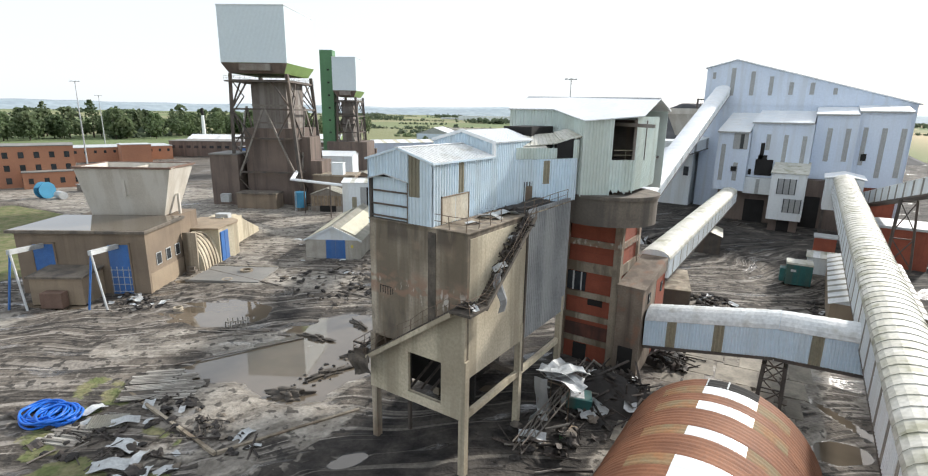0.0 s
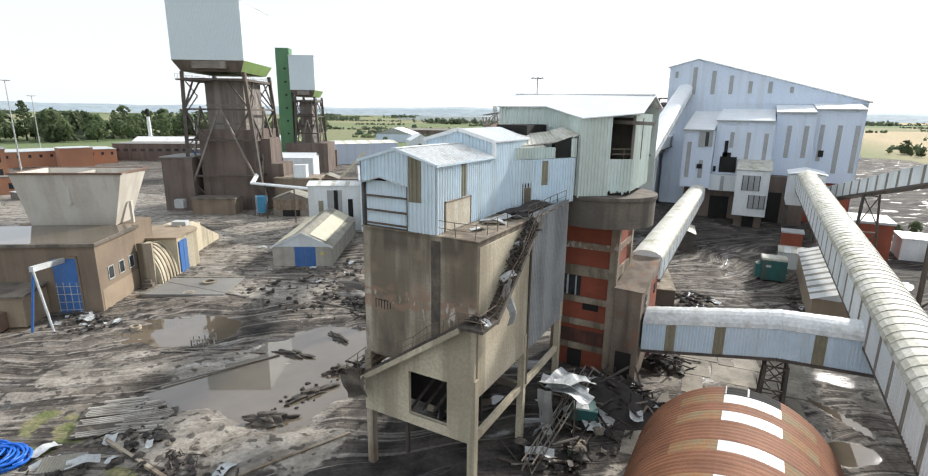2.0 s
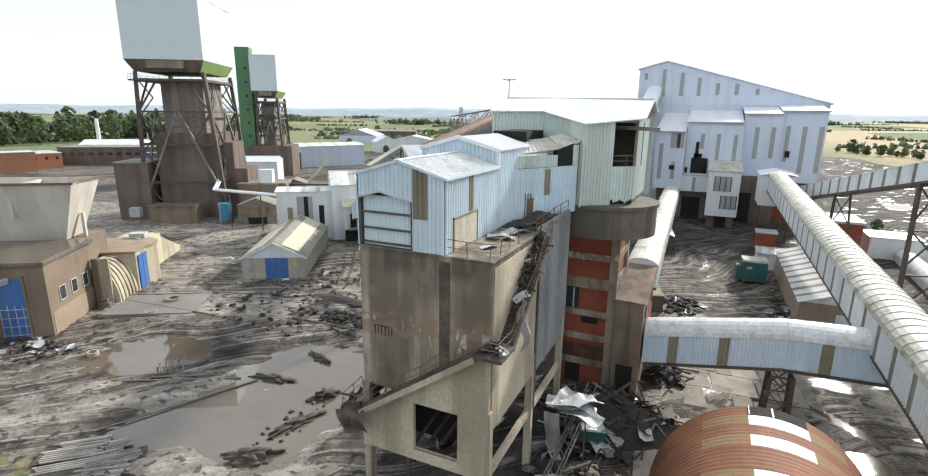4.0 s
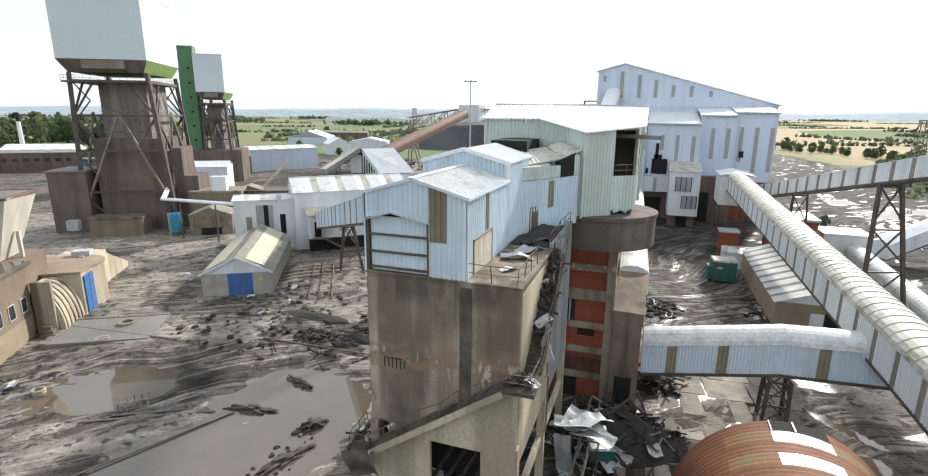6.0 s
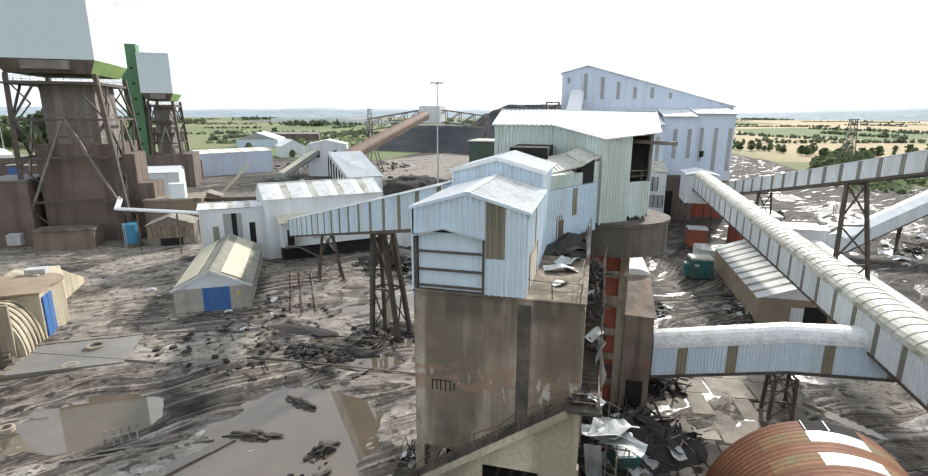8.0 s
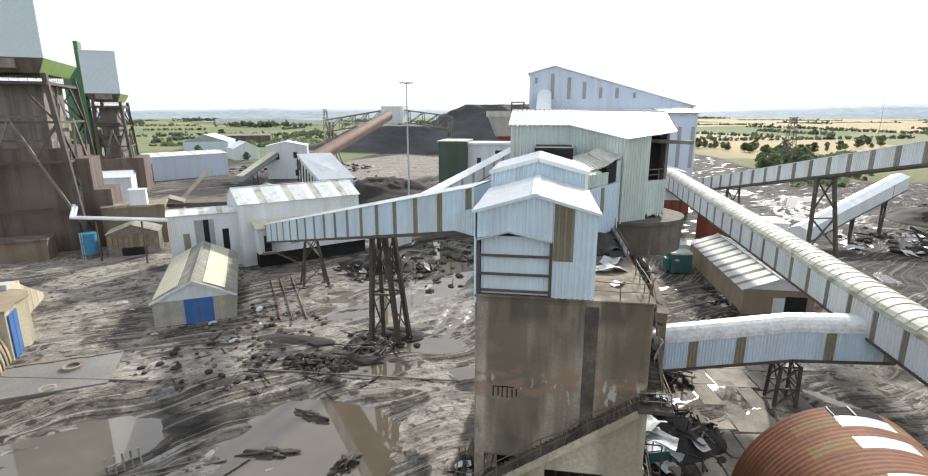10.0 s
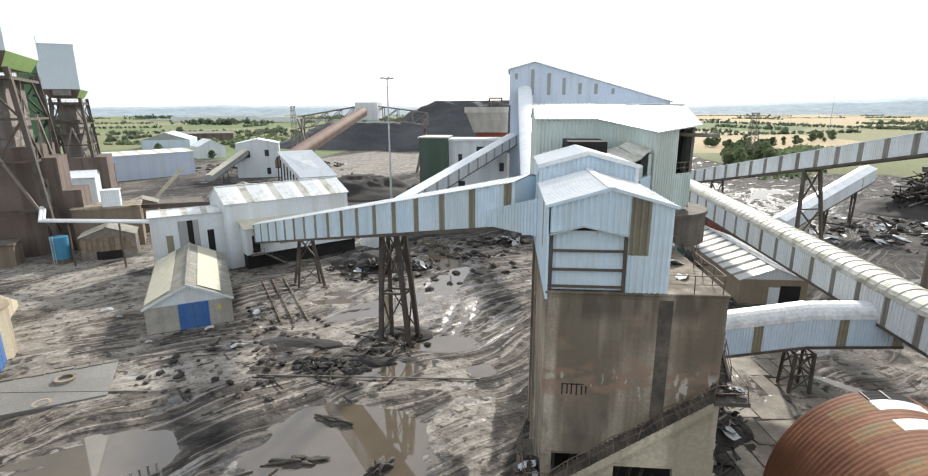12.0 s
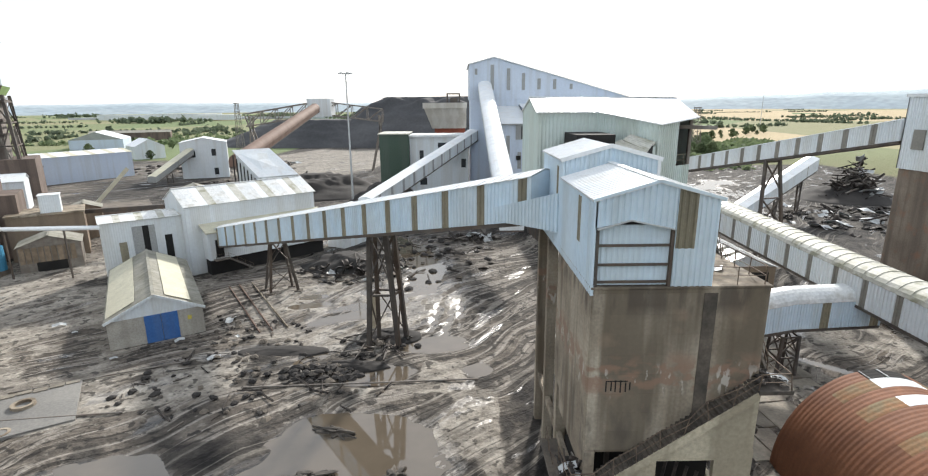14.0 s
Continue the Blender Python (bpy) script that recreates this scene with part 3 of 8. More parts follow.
    fac = ramp(maths("ADD", sep.outputs[0], maths("MULTIPLY", maths("SUBTRACT", clod, 0.5), 1.0)), 0.38, 0.56)
    col = mix(fac, mud, pale)
    coal = mix(ramp(mid, 0.4, 0.62), (0.020, 0.018, 0.017), (0.066, 0.059, 0.052))
    coal = mix(maths("MULTIPLY", crust, 0.4), coal, (0.11, 0.097, 0.083))
    fac = ramp(maths("ADD", sep.outputs[1], maths("MULTIPLY", maths("SUBTRACT", mid, 0.5), 1.0)), 0.3, 0.62)
    col = mix(fac, col, coal)
    col = mix(maths("MULTIPLY", maths("MULTIPLY", ridges, fac), 0.45), col, (0.24, 0.22, 0.19))
    # fields beyond the yard, each with a crop of its own
    vor = N.new("ShaderNodeTexVoronoi")
    vor.inputs["Scale"].default_value = 0.0032
    mp = N.new("ShaderNodeMapping")
    mp.inputs["Scale"].default_value = (1, 0.55, 0)
    L.new(geo.outputs["Position"], mp.inputs[0])
    L.new(mp.outputs[0], vor.inputs["Vector"])
    hs = N.new("ShaderNodeSeparateColor")
    L.new(vor.outputs["Color"], hs.inputs[0])
    crop = mix(ramp(hs.outputs[0], 0.25, 0.75), (0.16, 0.205, 0.095), (0.25, 0.245, 0.135))
    px = N.new("ShaderNodeSeparateXYZ")
    L.new(geo.outputs["Position"], px.inputs[0])
    east = ramp(px.outputs[0], 60.0, 140.0)
    crop = mix(maths("MULTIPLY", east, ramp(hs.outputs[1], 0.15, 0.3)), crop, (0.46, 0.37, 0.23))
    turf = mix(ramp(tex(0.5, 6.0), 0.4, 0.6), (0.12, 0.14, 0.055), (0.20, 0.185, 0.10))
    dist = N.new("ShaderNodeVectorMath")
    dist.operation = "LENGTH"
    L.new(geo.outputs["Position"], dist.inputs[0])
    green = mix(ramp(dist.outputs["Value"], 280.0, 420.0), turf, crop)
    fac = ramp(maths("ADD", sep.outputs[2], maths("MULTIPLY", maths("SUBTRACT", grain, 0.5), 0.8)), 0.35, 0.6)
    col = mix(fac, col, green)
    col = mix(1.0, col, mix(ramp(grain, 0.3, 0.7), (0.72, 0.72, 0.72), (1.15, 1.15, 1.15)), "MULTIPLY")
    L.new(col, bs.inputs["Base Color"])
    film = maths("MULTIPLY", ramp(tex(0.22, 6.0, (0.4, 1.4, 1), 48, bent), 0.60, 0.63), ramp(sep.outputs[2], 0.4, 0.1))
    film = maths("MAXIMUM", film, maths("MULTIPLY", ramp(zone.outputs["Alpha"], 0.25, 0.7), ramp(tex(0.5, 5.0, (0.25, 1.3, 1), 62, bent), 0.46, 0.51)))
    wet = maths("ADD", ramp(film, 0.0, 1.0, 0.92, 0.24), maths("MULTIPLY", sep.outputs[2], 0.4))
    L.new(wet, bs.inputs["Roughness"])
    L.new(ramp(film, 0.0, 1.0, 0.25, 0.5), bs.inputs["Specular IOR Level"])
    b = N.new("ShaderNodeBump")
    b.inputs["Distance"].default_value = 0.16
    L.new(ramp(film, 0.0, 1.0, 0.9, 0.3), b.inputs["Strength"])
    L.new(maths("ADD", maths("ADD", grain, clod), maths("MULTIPLY", maths("ADD", ruts, smear), -0.5)), b.inputs["Height"])
    L.new(b.outputs[0], bs.inputs["Normal"])
    return m


ground_mesh = build_ground()
ground_mesh.materials.append(ground_material())
tagged(new("ground", ground_mesh), "muddy rutted colliery yard with coal dust, broken concrete and fields beyond", "ground", kind="structure")

for cx, cy, a, b, r in HOLLOWS:
    g = Geo()
    n = 28
    c, s = math.cos(radians(r)), math.sin(radians(r))
    ring = [(1.5 * a * math.cos(2 * math.pi * k / n), 1.5 * b * math.sin(2 * math.pi * k / n)) for k in range(n)]
    g.add([(u * c - v * s, u * s + v * c, 0) for u, v in ring], [tuple(range(n))])
    w = new("puddle", g.mesh("puddle", WATER))
    w.location = (cx, cy, -0.075 - 0.006 * HOLLOWS.index((cx, cy, a, b, r)) / 2)
    tagged(w, "shallow puddle of muddy brown water lying in the yard", "puddle", "puddles in the yard", "structure")


# ---- the concrete bunker ----
BX0, BX1, BY0, BY1, BZ = -30.7, -20.6, 31.2, 50.5, 20.8
bunker = thing("coal_bunker", pose(0, 0, 0), "stained raw concrete coal bunker on legs with grey sheeted bay", "bunker")
g = Geo().box(BX0, BY0, 10.2, BX1, 40.8, BZ - 0.15)
part("hopper_body", g, CONCRETE, bunker, bevel=0.06)
g = Geo().box(BX0 + 2.0, 40.8, 9.2, BX1 - 0.25, BY1, BZ - 0.15)
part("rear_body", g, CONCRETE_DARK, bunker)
part("roof_deck", Geo().box(BX0 - 0.05, BY0 - 0.04, BZ - 0.15, BX1 + 0.08, BY1, BZ), CONCRETE, bunker, "concrete roof deck strewn with torn sheets", bevel=0.04)
# east face: side wall with sunlight put into its pale colour, grey sheeted wall
part("side_wall", Geo().box(BX1 - 0.1, BY0 + 0.3, 8.7, BX1 + 0.03, 40.7, 20.3), CONCRETE_PALE, bunker, "buff concrete side wall with sunlight put into its colour", bevel=0.03)
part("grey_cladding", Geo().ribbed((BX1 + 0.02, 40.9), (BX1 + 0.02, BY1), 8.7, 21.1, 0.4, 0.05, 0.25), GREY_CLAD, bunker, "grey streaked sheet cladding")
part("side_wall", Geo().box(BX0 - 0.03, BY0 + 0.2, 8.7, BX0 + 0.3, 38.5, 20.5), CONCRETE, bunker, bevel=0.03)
part("downpipe", Geo().tube((BX1 + 0.12, 40.8, 5.5), (BX1 + 0.12, 40.8, 20.6), 0.11), CONCRETE_DARK, bunker)
# front wall with its window opening, stepping up under the stair
WX0, WX1, WZ0, WZ1 = -26.3, -22.8, 6.1, 9.8


def stair_z(x):
    return 8.7 + (x + 30.4) * (15.0 - 8.7) / 9.2


fy0, fy1 = BY0 - 0.32, BY0
def wall_piece(poly):
    part("wall_panel", Geo().prism(poly, "y", fy0, fy1), CONCRETE_PALE, front)


front = part("front_wall", Geo().box(BX0, fy0 + 0.003, 5.2, BX1 + 0.05, fy1, WZ0), CONCRETE_PALE, bunker, "pale concrete end wall with a square opening")
wall_piece([(BX0, WZ0), (WX0, WZ0), (WX0, stair_z(WX0) - 0.4), (BX0, stair_z(BX0) - 0.4)])
wall_piece([(WX1, WZ0), (BX1 + 0.05, WZ0), (BX1 + 0.05, 14.9), (-21.3, 14.9), (WX1, stair_z(WX1) - 0.4)])
wall_piece([(WX0, WZ1), (WX1, WZ1), (WX1, stair_z(WX1) - 0.4), (WX0, stair_z(WX0) - 0.4)])
part("lintel", Geo().box(WX0 - 0.12, fy0 - 0.05, WZ1, WX1 + 0.12, fy0 + 0.1, WZ1 + 0.12), CONCRETE_PALE, bunker)
part("sill", Geo().box(WX0 - 0.12, fy0 - 0.05, WZ0 - 0.12, WX1 + 0.12, fy0 + 0.1, WZ0), CONCRETE_PALE, bunker)
# eastern legs take the paler concrete: sunlight put into the colour
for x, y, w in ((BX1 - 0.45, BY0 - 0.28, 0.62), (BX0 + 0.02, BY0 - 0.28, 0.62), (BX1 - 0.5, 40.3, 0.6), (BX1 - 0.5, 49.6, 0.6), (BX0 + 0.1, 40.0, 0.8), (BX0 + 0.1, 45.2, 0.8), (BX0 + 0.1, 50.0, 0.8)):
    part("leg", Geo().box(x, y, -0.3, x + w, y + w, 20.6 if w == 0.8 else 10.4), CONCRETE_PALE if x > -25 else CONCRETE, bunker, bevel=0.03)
part("leg", Geo().box(-28.6, 33.5, -0.3, -28.3, 33.8, 10.2), STEEL, bunker, "dark steel prop")
# tie beams likewise: sunlit tone to the east, plain concrete to the west
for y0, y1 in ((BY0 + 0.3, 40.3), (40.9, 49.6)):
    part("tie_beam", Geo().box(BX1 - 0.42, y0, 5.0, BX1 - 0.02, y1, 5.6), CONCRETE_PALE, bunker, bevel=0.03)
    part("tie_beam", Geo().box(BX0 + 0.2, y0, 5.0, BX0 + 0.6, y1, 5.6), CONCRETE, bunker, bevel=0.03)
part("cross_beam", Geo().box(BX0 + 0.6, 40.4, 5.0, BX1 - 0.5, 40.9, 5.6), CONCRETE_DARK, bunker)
# chutes in near-black: the shade under the body put into their colour
for x in (-28, -25.6, -23.2):
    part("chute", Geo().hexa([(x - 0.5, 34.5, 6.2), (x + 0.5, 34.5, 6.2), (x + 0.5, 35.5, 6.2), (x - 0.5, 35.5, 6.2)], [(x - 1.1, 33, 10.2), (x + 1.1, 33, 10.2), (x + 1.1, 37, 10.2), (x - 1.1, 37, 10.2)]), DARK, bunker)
# dark stain pipe chase on the front face
part("drain_chase", Geo().box(-24.35, BY0 - 0.06, 12.6, -23.6, BY0 + 0.1, 20.4), SOOT, bunker, "dark damp chase running down the concrete")
# added black panels stand for the shade inside and between the columns
part("inner_wall", Geo().box(-29.5, 34.0, 5.2, -21.5, 34.2, 10.2), DARK, bunker, "black panel standing for shade behind the opening")
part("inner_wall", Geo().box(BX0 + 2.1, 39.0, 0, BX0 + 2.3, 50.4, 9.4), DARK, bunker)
for k in range(5):
    part("inner_beam", Geo().beam((-26.6 + k * 0.9, 31.6 + 0.3 * k, 6.0), (-25.2 + k * 0.7, 33.4, 8.6 - 0.4 * k), 0.18), SCRAP, bunker)
# formwork lifts left in the concrete: shallow panels, four to a lift
for k in range(8):
    for q in range(6):
        x0 = BX0 + 0.1 + q * 1.05
        part("formwork_panel", Geo().box(x0, BY0 - 0.012, 10.4 + k * 1.25, x0 + 1.042, BY0 + 0.04, 11.642 + k * 1.25), CONCRETE_FORM, bunker)
# scrawled marks: plain dark bars
for k, (x, z, h) in enumerate(((-29.6, 14.3, 0.7), (-29.3, 14.35, 0.6), (-29.05, 14.3, 0.75), (-28.75, 14.25, 0.8), (-28.45, 14.3, 0.6), (-28.2, 14.4, 0.5))):
    part("scrawl_bar", Geo().box(x, BY0 - 0.02, z, x + 0.08, BY0 + 0.02, z + h), DARK, bunker)
part("scrawl_bar", Geo().box(-29.6, BY0 - 0.02, 14.95, -28.3, BY0 + 0.02, 15.02), DARK, bunker)



def stain_band(m, z0, z1, scale, lo, hi, stretch, colour, strength):
    """Lays blotches of another colour over a material, between two heights."""
    N, L = m.node_tree.nodes, m.node_tree.links
    base = N["Principled BSDF"].inputs["Base Color"]
    old = base.links[0].from_socket
    geo = N.new("ShaderNodeNewGeometry")
    v = N.new("ShaderNodeVectorMath")
    v.operation = "MULTIPLY"
    v.inputs[1].default_value = stretch
    L.new(geo.outputs["Position"], v.inputs[0])
    t = N.new("ShaderNodeTexNoise")
    t.inputs["Scale"].default_value, t.inputs["Detail"].default_value = scale, 9.0
    L.new(v.outputs[0], t.inputs["Vector"])
    r = N.new("ShaderNodeMapRange")
    r.inputs[1].default_value, r.inputs[2].default_value, r.inputs[4].default_value = lo, hi, strength
    L.new(t.outputs["Fac"], r.inputs[0])
    xyz = N.new("ShaderNodeSeparateXYZ")
    L.new(geo.outputs["Position"], xyz.inputs[0])
    edges = []
    for a, b in ((z0 - 0.6, z0 + 0.3), (z1 + 0.6, z1 - 0.3)):
        e = N.new("ShaderNodeMapRange")
        e.inputs[1].default_value, e.inputs[2].default_value = a, b
        L.new(xyz.outputs[2], e.inputs[0])
        edges.append(e.outputs[0])
    fac = r.outputs[0]
    for e in edges:
        k = N.new("ShaderNodeMath")
        k.operation = "MULTIPLY"
        L.new(fac, k.inputs[0])
        L.new(e, k.inputs[1])
        fac = k.outputs[0]
    x = N.new("ShaderNodeMix")
    x.data_type = "RGBA"
    x.inputs[7].default_value = (*colour, 1)
    L.new(fac, x.inputs[0])
    L.new(old, x.inputs[6])
    L.new(x.outputs[2], base)


for m in (CONCRETE_FORM, CONCRETE):
    stain_band(m, 14.4, 16.2, 0.9, 0.47, 0.56, (1, 1, 1.6), (0.27, 0.17, 0.12), 0.75)
    stain_band(m, 14.3, 15.6, 2.0, 0.58, 0.63, (1, 1, 0.45), (0.52, 0.48, 0.42), 0.8)
    stain_band(m, 19.4, 21.0, 1.0, 0.42, 0.58, (1.2, 1.2, 0.3), (0.085, 0.07, 0.055), 0.8)
    stain_band(m, 10.0, 13.0, 0.7, 0.50, 0.64, (1, 1, 0.4), (0.10, 0.085, 0.068), 0.7)

stair = thing("outside_stair", pose(0, 0, 0), "crumbling concrete outside stair with bent rusty handrails and rubble", "stairs")
g = Geo()
g.prism([(-30.6, stair_z(-30.6) - 0.55), (-21.2, stair_z(-21.2) - 0.55), (-21.2, stair_z(-21.2) - 0.1), (-30.6, stair_z(-30.6) - 0.1)], "y", BY0 - 1.35, BY0 - 1.15)
part("stringer", g, CONCRETE_PALE, stair, "pale concrete stringer")
n = 34
for k in range(n):
    x = -30.4 + 9.2 * k / n
    part("tread", Geo().box(x, BY0 - 1.2, stair_z(x) - 0.25, x + 0.34, BY0 - 0.02, stair_z(x) + 0.06), SOOT, stair)
part("landing", Geo().box(-21.3, BY0 - 1.4, 14.75, BX1 + 1.25, BY0 + 1.3, 15.0), SOOT, stair, "sooty concrete landing at the corner", bevel=0.03)
part("lower_landing", Geo().box(-31.9, BY0 - 1.4, 8.35, -30.3, BY0 + 1.5, 8.65), SOOT, stair, bevel=0.03)
for k in range(32):
    y = 32.5 + 7.6 * k / 32
    z = 15.0 + 5.8 * k / 32
    part("tread", Geo().box(BX1 + 0.05, y, z - 0.25, BX1 + 1.1, y + 0.3, z + 0.05), SOOT, stair)
g = Geo()
g.prism([(32.3, 14.6), (40.2, 20.6), (40.2, 21.0), (32.3, 15.0)], "x", BX1 + 1.05, BX1 + 1.22)
part("stringer", g, CONCRETE_DARK, stair)
rail(stair, [(-30.5, BY0 - 1.25, stair_z(-30.5)), (-21.3, BY0 - 1.25, 15.0), (BX1 + 1.15, BY0 - 1.3, 15.0), (BX1 + 1.15, 32.3, 15.0), (BX1 + 1.12, 40.2, 20.9)], bent=0.18)
rail(stair, [(-30.3, BY0 - 1.3, 8.65), (-31.8, BY0 - 1.3, 8.65), (-31.8, BY0 + 1.4, 8.65)], bent=0.15)
rail(stair, [(-31.6, BY0 + 1.4, 6.0), (-31.6, 38.5, 6.0)], bent=0.2)
part("gangway", Geo().box(-32.0, BY0 + 1.3, 5.7, -30.75, 38.6, 5.95), CONCRETE_DARK, stair)
roofrail = thing("deck_handrail", pose(0, 0, 0), "bent rusty handrail along the bunker's roof edge", "handrail")
rail(roofrail, [(-24.0, 31.4, BZ), (-20.9, 31.4, BZ), (-20.8, 36.5, BZ)], bent=0.1)
rail(roofrail, [(-20.8, 40.6, BZ), (-21.0, 46.0, BZ), (-20.6, 49.5, BZ + 0.2)], bent=0.2)


# ---- the sheeted houses on the bunker ----
def panel_run(parent, p, q, low, high, strips=(), material=None, name="cladding", deep=0.085, pitch=0.34, strip_mat=None):
    """Ribbed cladding from p to q in plan, cut by brown rooflight strips at (from, to, low, high)."""
    p, q = Vector(p), Vector(q)
    length = (q - p).length
    d = (q - p) / length
    fl = low if callable(low) else (lambda u: low)
    fh = high if callable(high) else (lambda u: high)

    def run(a, b, lo, hi, mat, nm):
        part(nm, Geo().ribbed(p + d * a, p + d * b, lambda u: lo(u + a), lambda u: hi(u + a), pitch, deep), mat, parent)
    at = 0.0
    for a, b, z0, z1 in sorted(strips):
        if a > at:
            run(at, a, fl, fh, material or CLAD, name)
        s0, s1 = (lambda u, z0=z0: fl(u) if z0 is None else z0), (lambda u, z1=z1: fh(u) if z1 is None else z1)
        run(a, b, s0, s1, strip_mat or STRIP, "rooflight_strip")
        if z0 is not None:
            run(a, b, fl, s0, material or CLAD, name)
        if z1 is not None:
            run(a, b, s1, fh, material or CLAD, name)
        at = b
    if at < length - 0.01:
        run(at, length, fl, fh, material or CLAD, name)


house1 = thing("conveyor_house", pose(0, 0, 0), "pale blue corrugated house on the bunker roof with shuttered doorway", "shed")
ex, rx, wx = BX0, -27.4, -24.0


def gable1(x):
    return 25.8 + (26.7 - 25.8) * (1 - abs(x - rx) / (3.35 if x < rx else 3.4))


panel_run(house1, (ex, 31.2), (-26.35, 31.2), lambda u: 24.1 + 0.5 * max(0.0, 1 - abs(u - 1.9) / 2.3), lambda u: gable1(ex + u))
panel_run(house1, (-26.35, 31.2), (wx, 31.2), 20.82, lambda u: gable1(-26.35 + u), ((0.05, 1.15, 23.0, None),))
part("door_hood", Geo().beam((ex + 0.1, 31.12, 24.12), (ex + 1.9, 31.12, 24.62), 0.22, 0.07).beam((ex + 1.9, 31.12, 24.62), (-26.4, 31.12, 24.1), 0.22, 0.07), SHEET_PALE, house1, "bent grey flashing over the doorway")
# shutter of the doorway, set back
part("shutter", Geo().ribbed((ex + 0.3, 31.45), (-26.45, 31.45), 20.85, 24.3, 0.3, 0.04), CLAD, house1, "pale sheeted shutter with dark rails")
for z in (21.0, 22.0, 23.1):
    part("shutter_rail", Geo().box(ex + 0.25, 31.28, z, -26.4, 31.4, z + 0.13), STEEL, house1, "black steel rail")
for x in (ex + 0.05, -26.5):
    part("door_post", Geo().box(x, 31.2, 20.82, x + 0.2, 31.45, 24.2), STEEL, house1)
# black sheet stands for the unlit inside behind the shutter
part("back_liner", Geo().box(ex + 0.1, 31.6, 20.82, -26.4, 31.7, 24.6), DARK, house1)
panel_run(house1, (wx, 31.2), (wx, 40.2), 20.82, 25.8, ((3.5, 4.3, 23.1, None),))
panel_run(house1, (ex, 40.2), (ex, 31.2), 20.3, 25.8, ((5.0, 5.8, 22.6, 25.4),))
part("double_door", Geo().box(wx, 32.45, 20.85, wx + 0.1, 34.25, 22.95).box(wx, 34.3, 20.85, wx + 0.1, 36.15, 22.95), surface("door_cream", (0.60, 0.56, 0.46), (0.52, 0.46, 0.36), 0.7, 0, 1, 6, 0.2, 0.5, (0.35, 0.27, 0.2)), house1, "weathered cream double door", bevel=0.02)
part("door_frame", Geo().box(wx, 32.35, 20.85, wx + 0.13, 32.45, 23.05).box(wx, 36.15, 20.85, wx + 0.13, 36.25, 23.05).box(wx, 32.35, 22.95, wx + 0.13, 36.25, 23.05), TIMBER, house1)
part("roof_sheet", Geo().slab((wx + 0.2, 31.05, 25.75), (wx + 0.2, 40.3, 25.75), (rx, 40.3, 26.75), (rx, 31.05, 26.75), 0.08, 0.05, 0.45), ROOF_SHEET, house1, "grey-streaked roof sheets")
part("roof_sheet", Geo().slab((ex - 0.2, 40.3, 25.75), (ex - 0.2, 31.05, 25.75), (rx, 31.05, 26.75), (rx, 40.3, 26.75), 0.08, 0.05, 0.45), ROOF_WHITE, house1)
part("ridge_cap", Geo().beam((rx, 31.0, 26.8), (rx, 40.3, 26.8), 0.4, 0.06), ROOF_WHITE, house1)
for a, b in (((ex - 0.2, 31.08, 25.72), (rx, 31.08, 26.74)), ((rx, 31.08, 26.74), (wx + 0.22, 31.08, 25.72))):
    part("barge_board", Geo().beam(a, b, 0.08, 0.16), CLAD, house1)
part("eaves_flashing", Geo().box(wx + 0.07, 31.05, 25.62, wx + 0.24, 40.2, 25.76), CLAD, house1)

house2 = thing("drive_house", pose(0, 0, 0), "taller pale blue sheeted house with a low white roof", "shed")
panel_run(house2, (ex, 40.3), (wx, 40.3), lambda u: 25.9, lambda u: 27.0 + 0.9 * (1 - abs(u - 3.3) / 3.4))
panel_run(house2, (wx, 40.3), (wx, 47.8), lambda u: 20.82, lambda u: 27.0, ())
panel_run(house2, (ex, 48.0), (ex, 40.2), 20.3, 27.0, ((5.8, 6.5, 22.6, 26.4),))
part("roof_sheet", Geo().slab((wx + 0.2, 40.1, 26.98), (wx + 0.2, 47.6, 26.98), (rx, 48.6, 27.95), (rx, 40.1, 27.95), 0.08, 0.04, 0.45), ROOF_WHITE, house2, "white roof sheet lifting at its far edge")
part("roof_sheet", Geo().slab((ex - 0.2, 48.2, 26.98), (ex - 0.2, 40.1, 26.98), (rx, 40.1, 27.95), (rx, 48.6, 27.95), 0.08, 0.04, 0.45), ROOF_WHITE, house2)
for a, b in (((ex - 0.2, 40.12, 26.95), (rx, 40.12, 27.92)), ((rx, 40.12, 27.92), (wx + 0.22, 40.12, 26.95))):
    part("barge_board", Geo().beam(a, b, 0.1, 0.3), ROOF_WHITE, house2)
part("corner_flashing", Geo().box(wx - 0.1, 40.15, 25.8, wx + 0.12, 40.4, 27.0), ROOF_WHITE, house2)

house3 = thing("transfer_house", pose(0, 0, 0), "wrecked lean-to of pale sheeting with a doorway and a collapsing roof", "shed")
panel_run(house3, (wx, 43.9), (-20.3, 50.8), 20.85, 25.15, ((3.6, 4.4, 22.7, 25.0),))
part("door_leaf", Geo().hexa([(-23.33, 45.1, 20.85), (-22.87, 45.95, 20.85), (-22.95, 46.0, 20.85), (-23.4, 45.15, 20.85)], [(-23.33, 45.1, 23.0), (-22.87, 45.95, 23.0), (-22.95, 46.0, 23.0), (-23.4, 45.15, 23.0)]), DARK, house3, "dark open doorway")
part("door_leaf", Geo().hexa([(-23.2, 45.2, 20.9), (-22.82, 45.92, 20.9), (-22.9, 45.97, 20.9), (-23.28, 45.25, 20.9)], [(-23.2, 45.2, 22.6), (-22.82, 45.92, 22.6), (-22.9, 45.97, 22.6), (-23.28, 45.25, 22.6)]), TIMBER, house3, "weathered timber door left ajar")
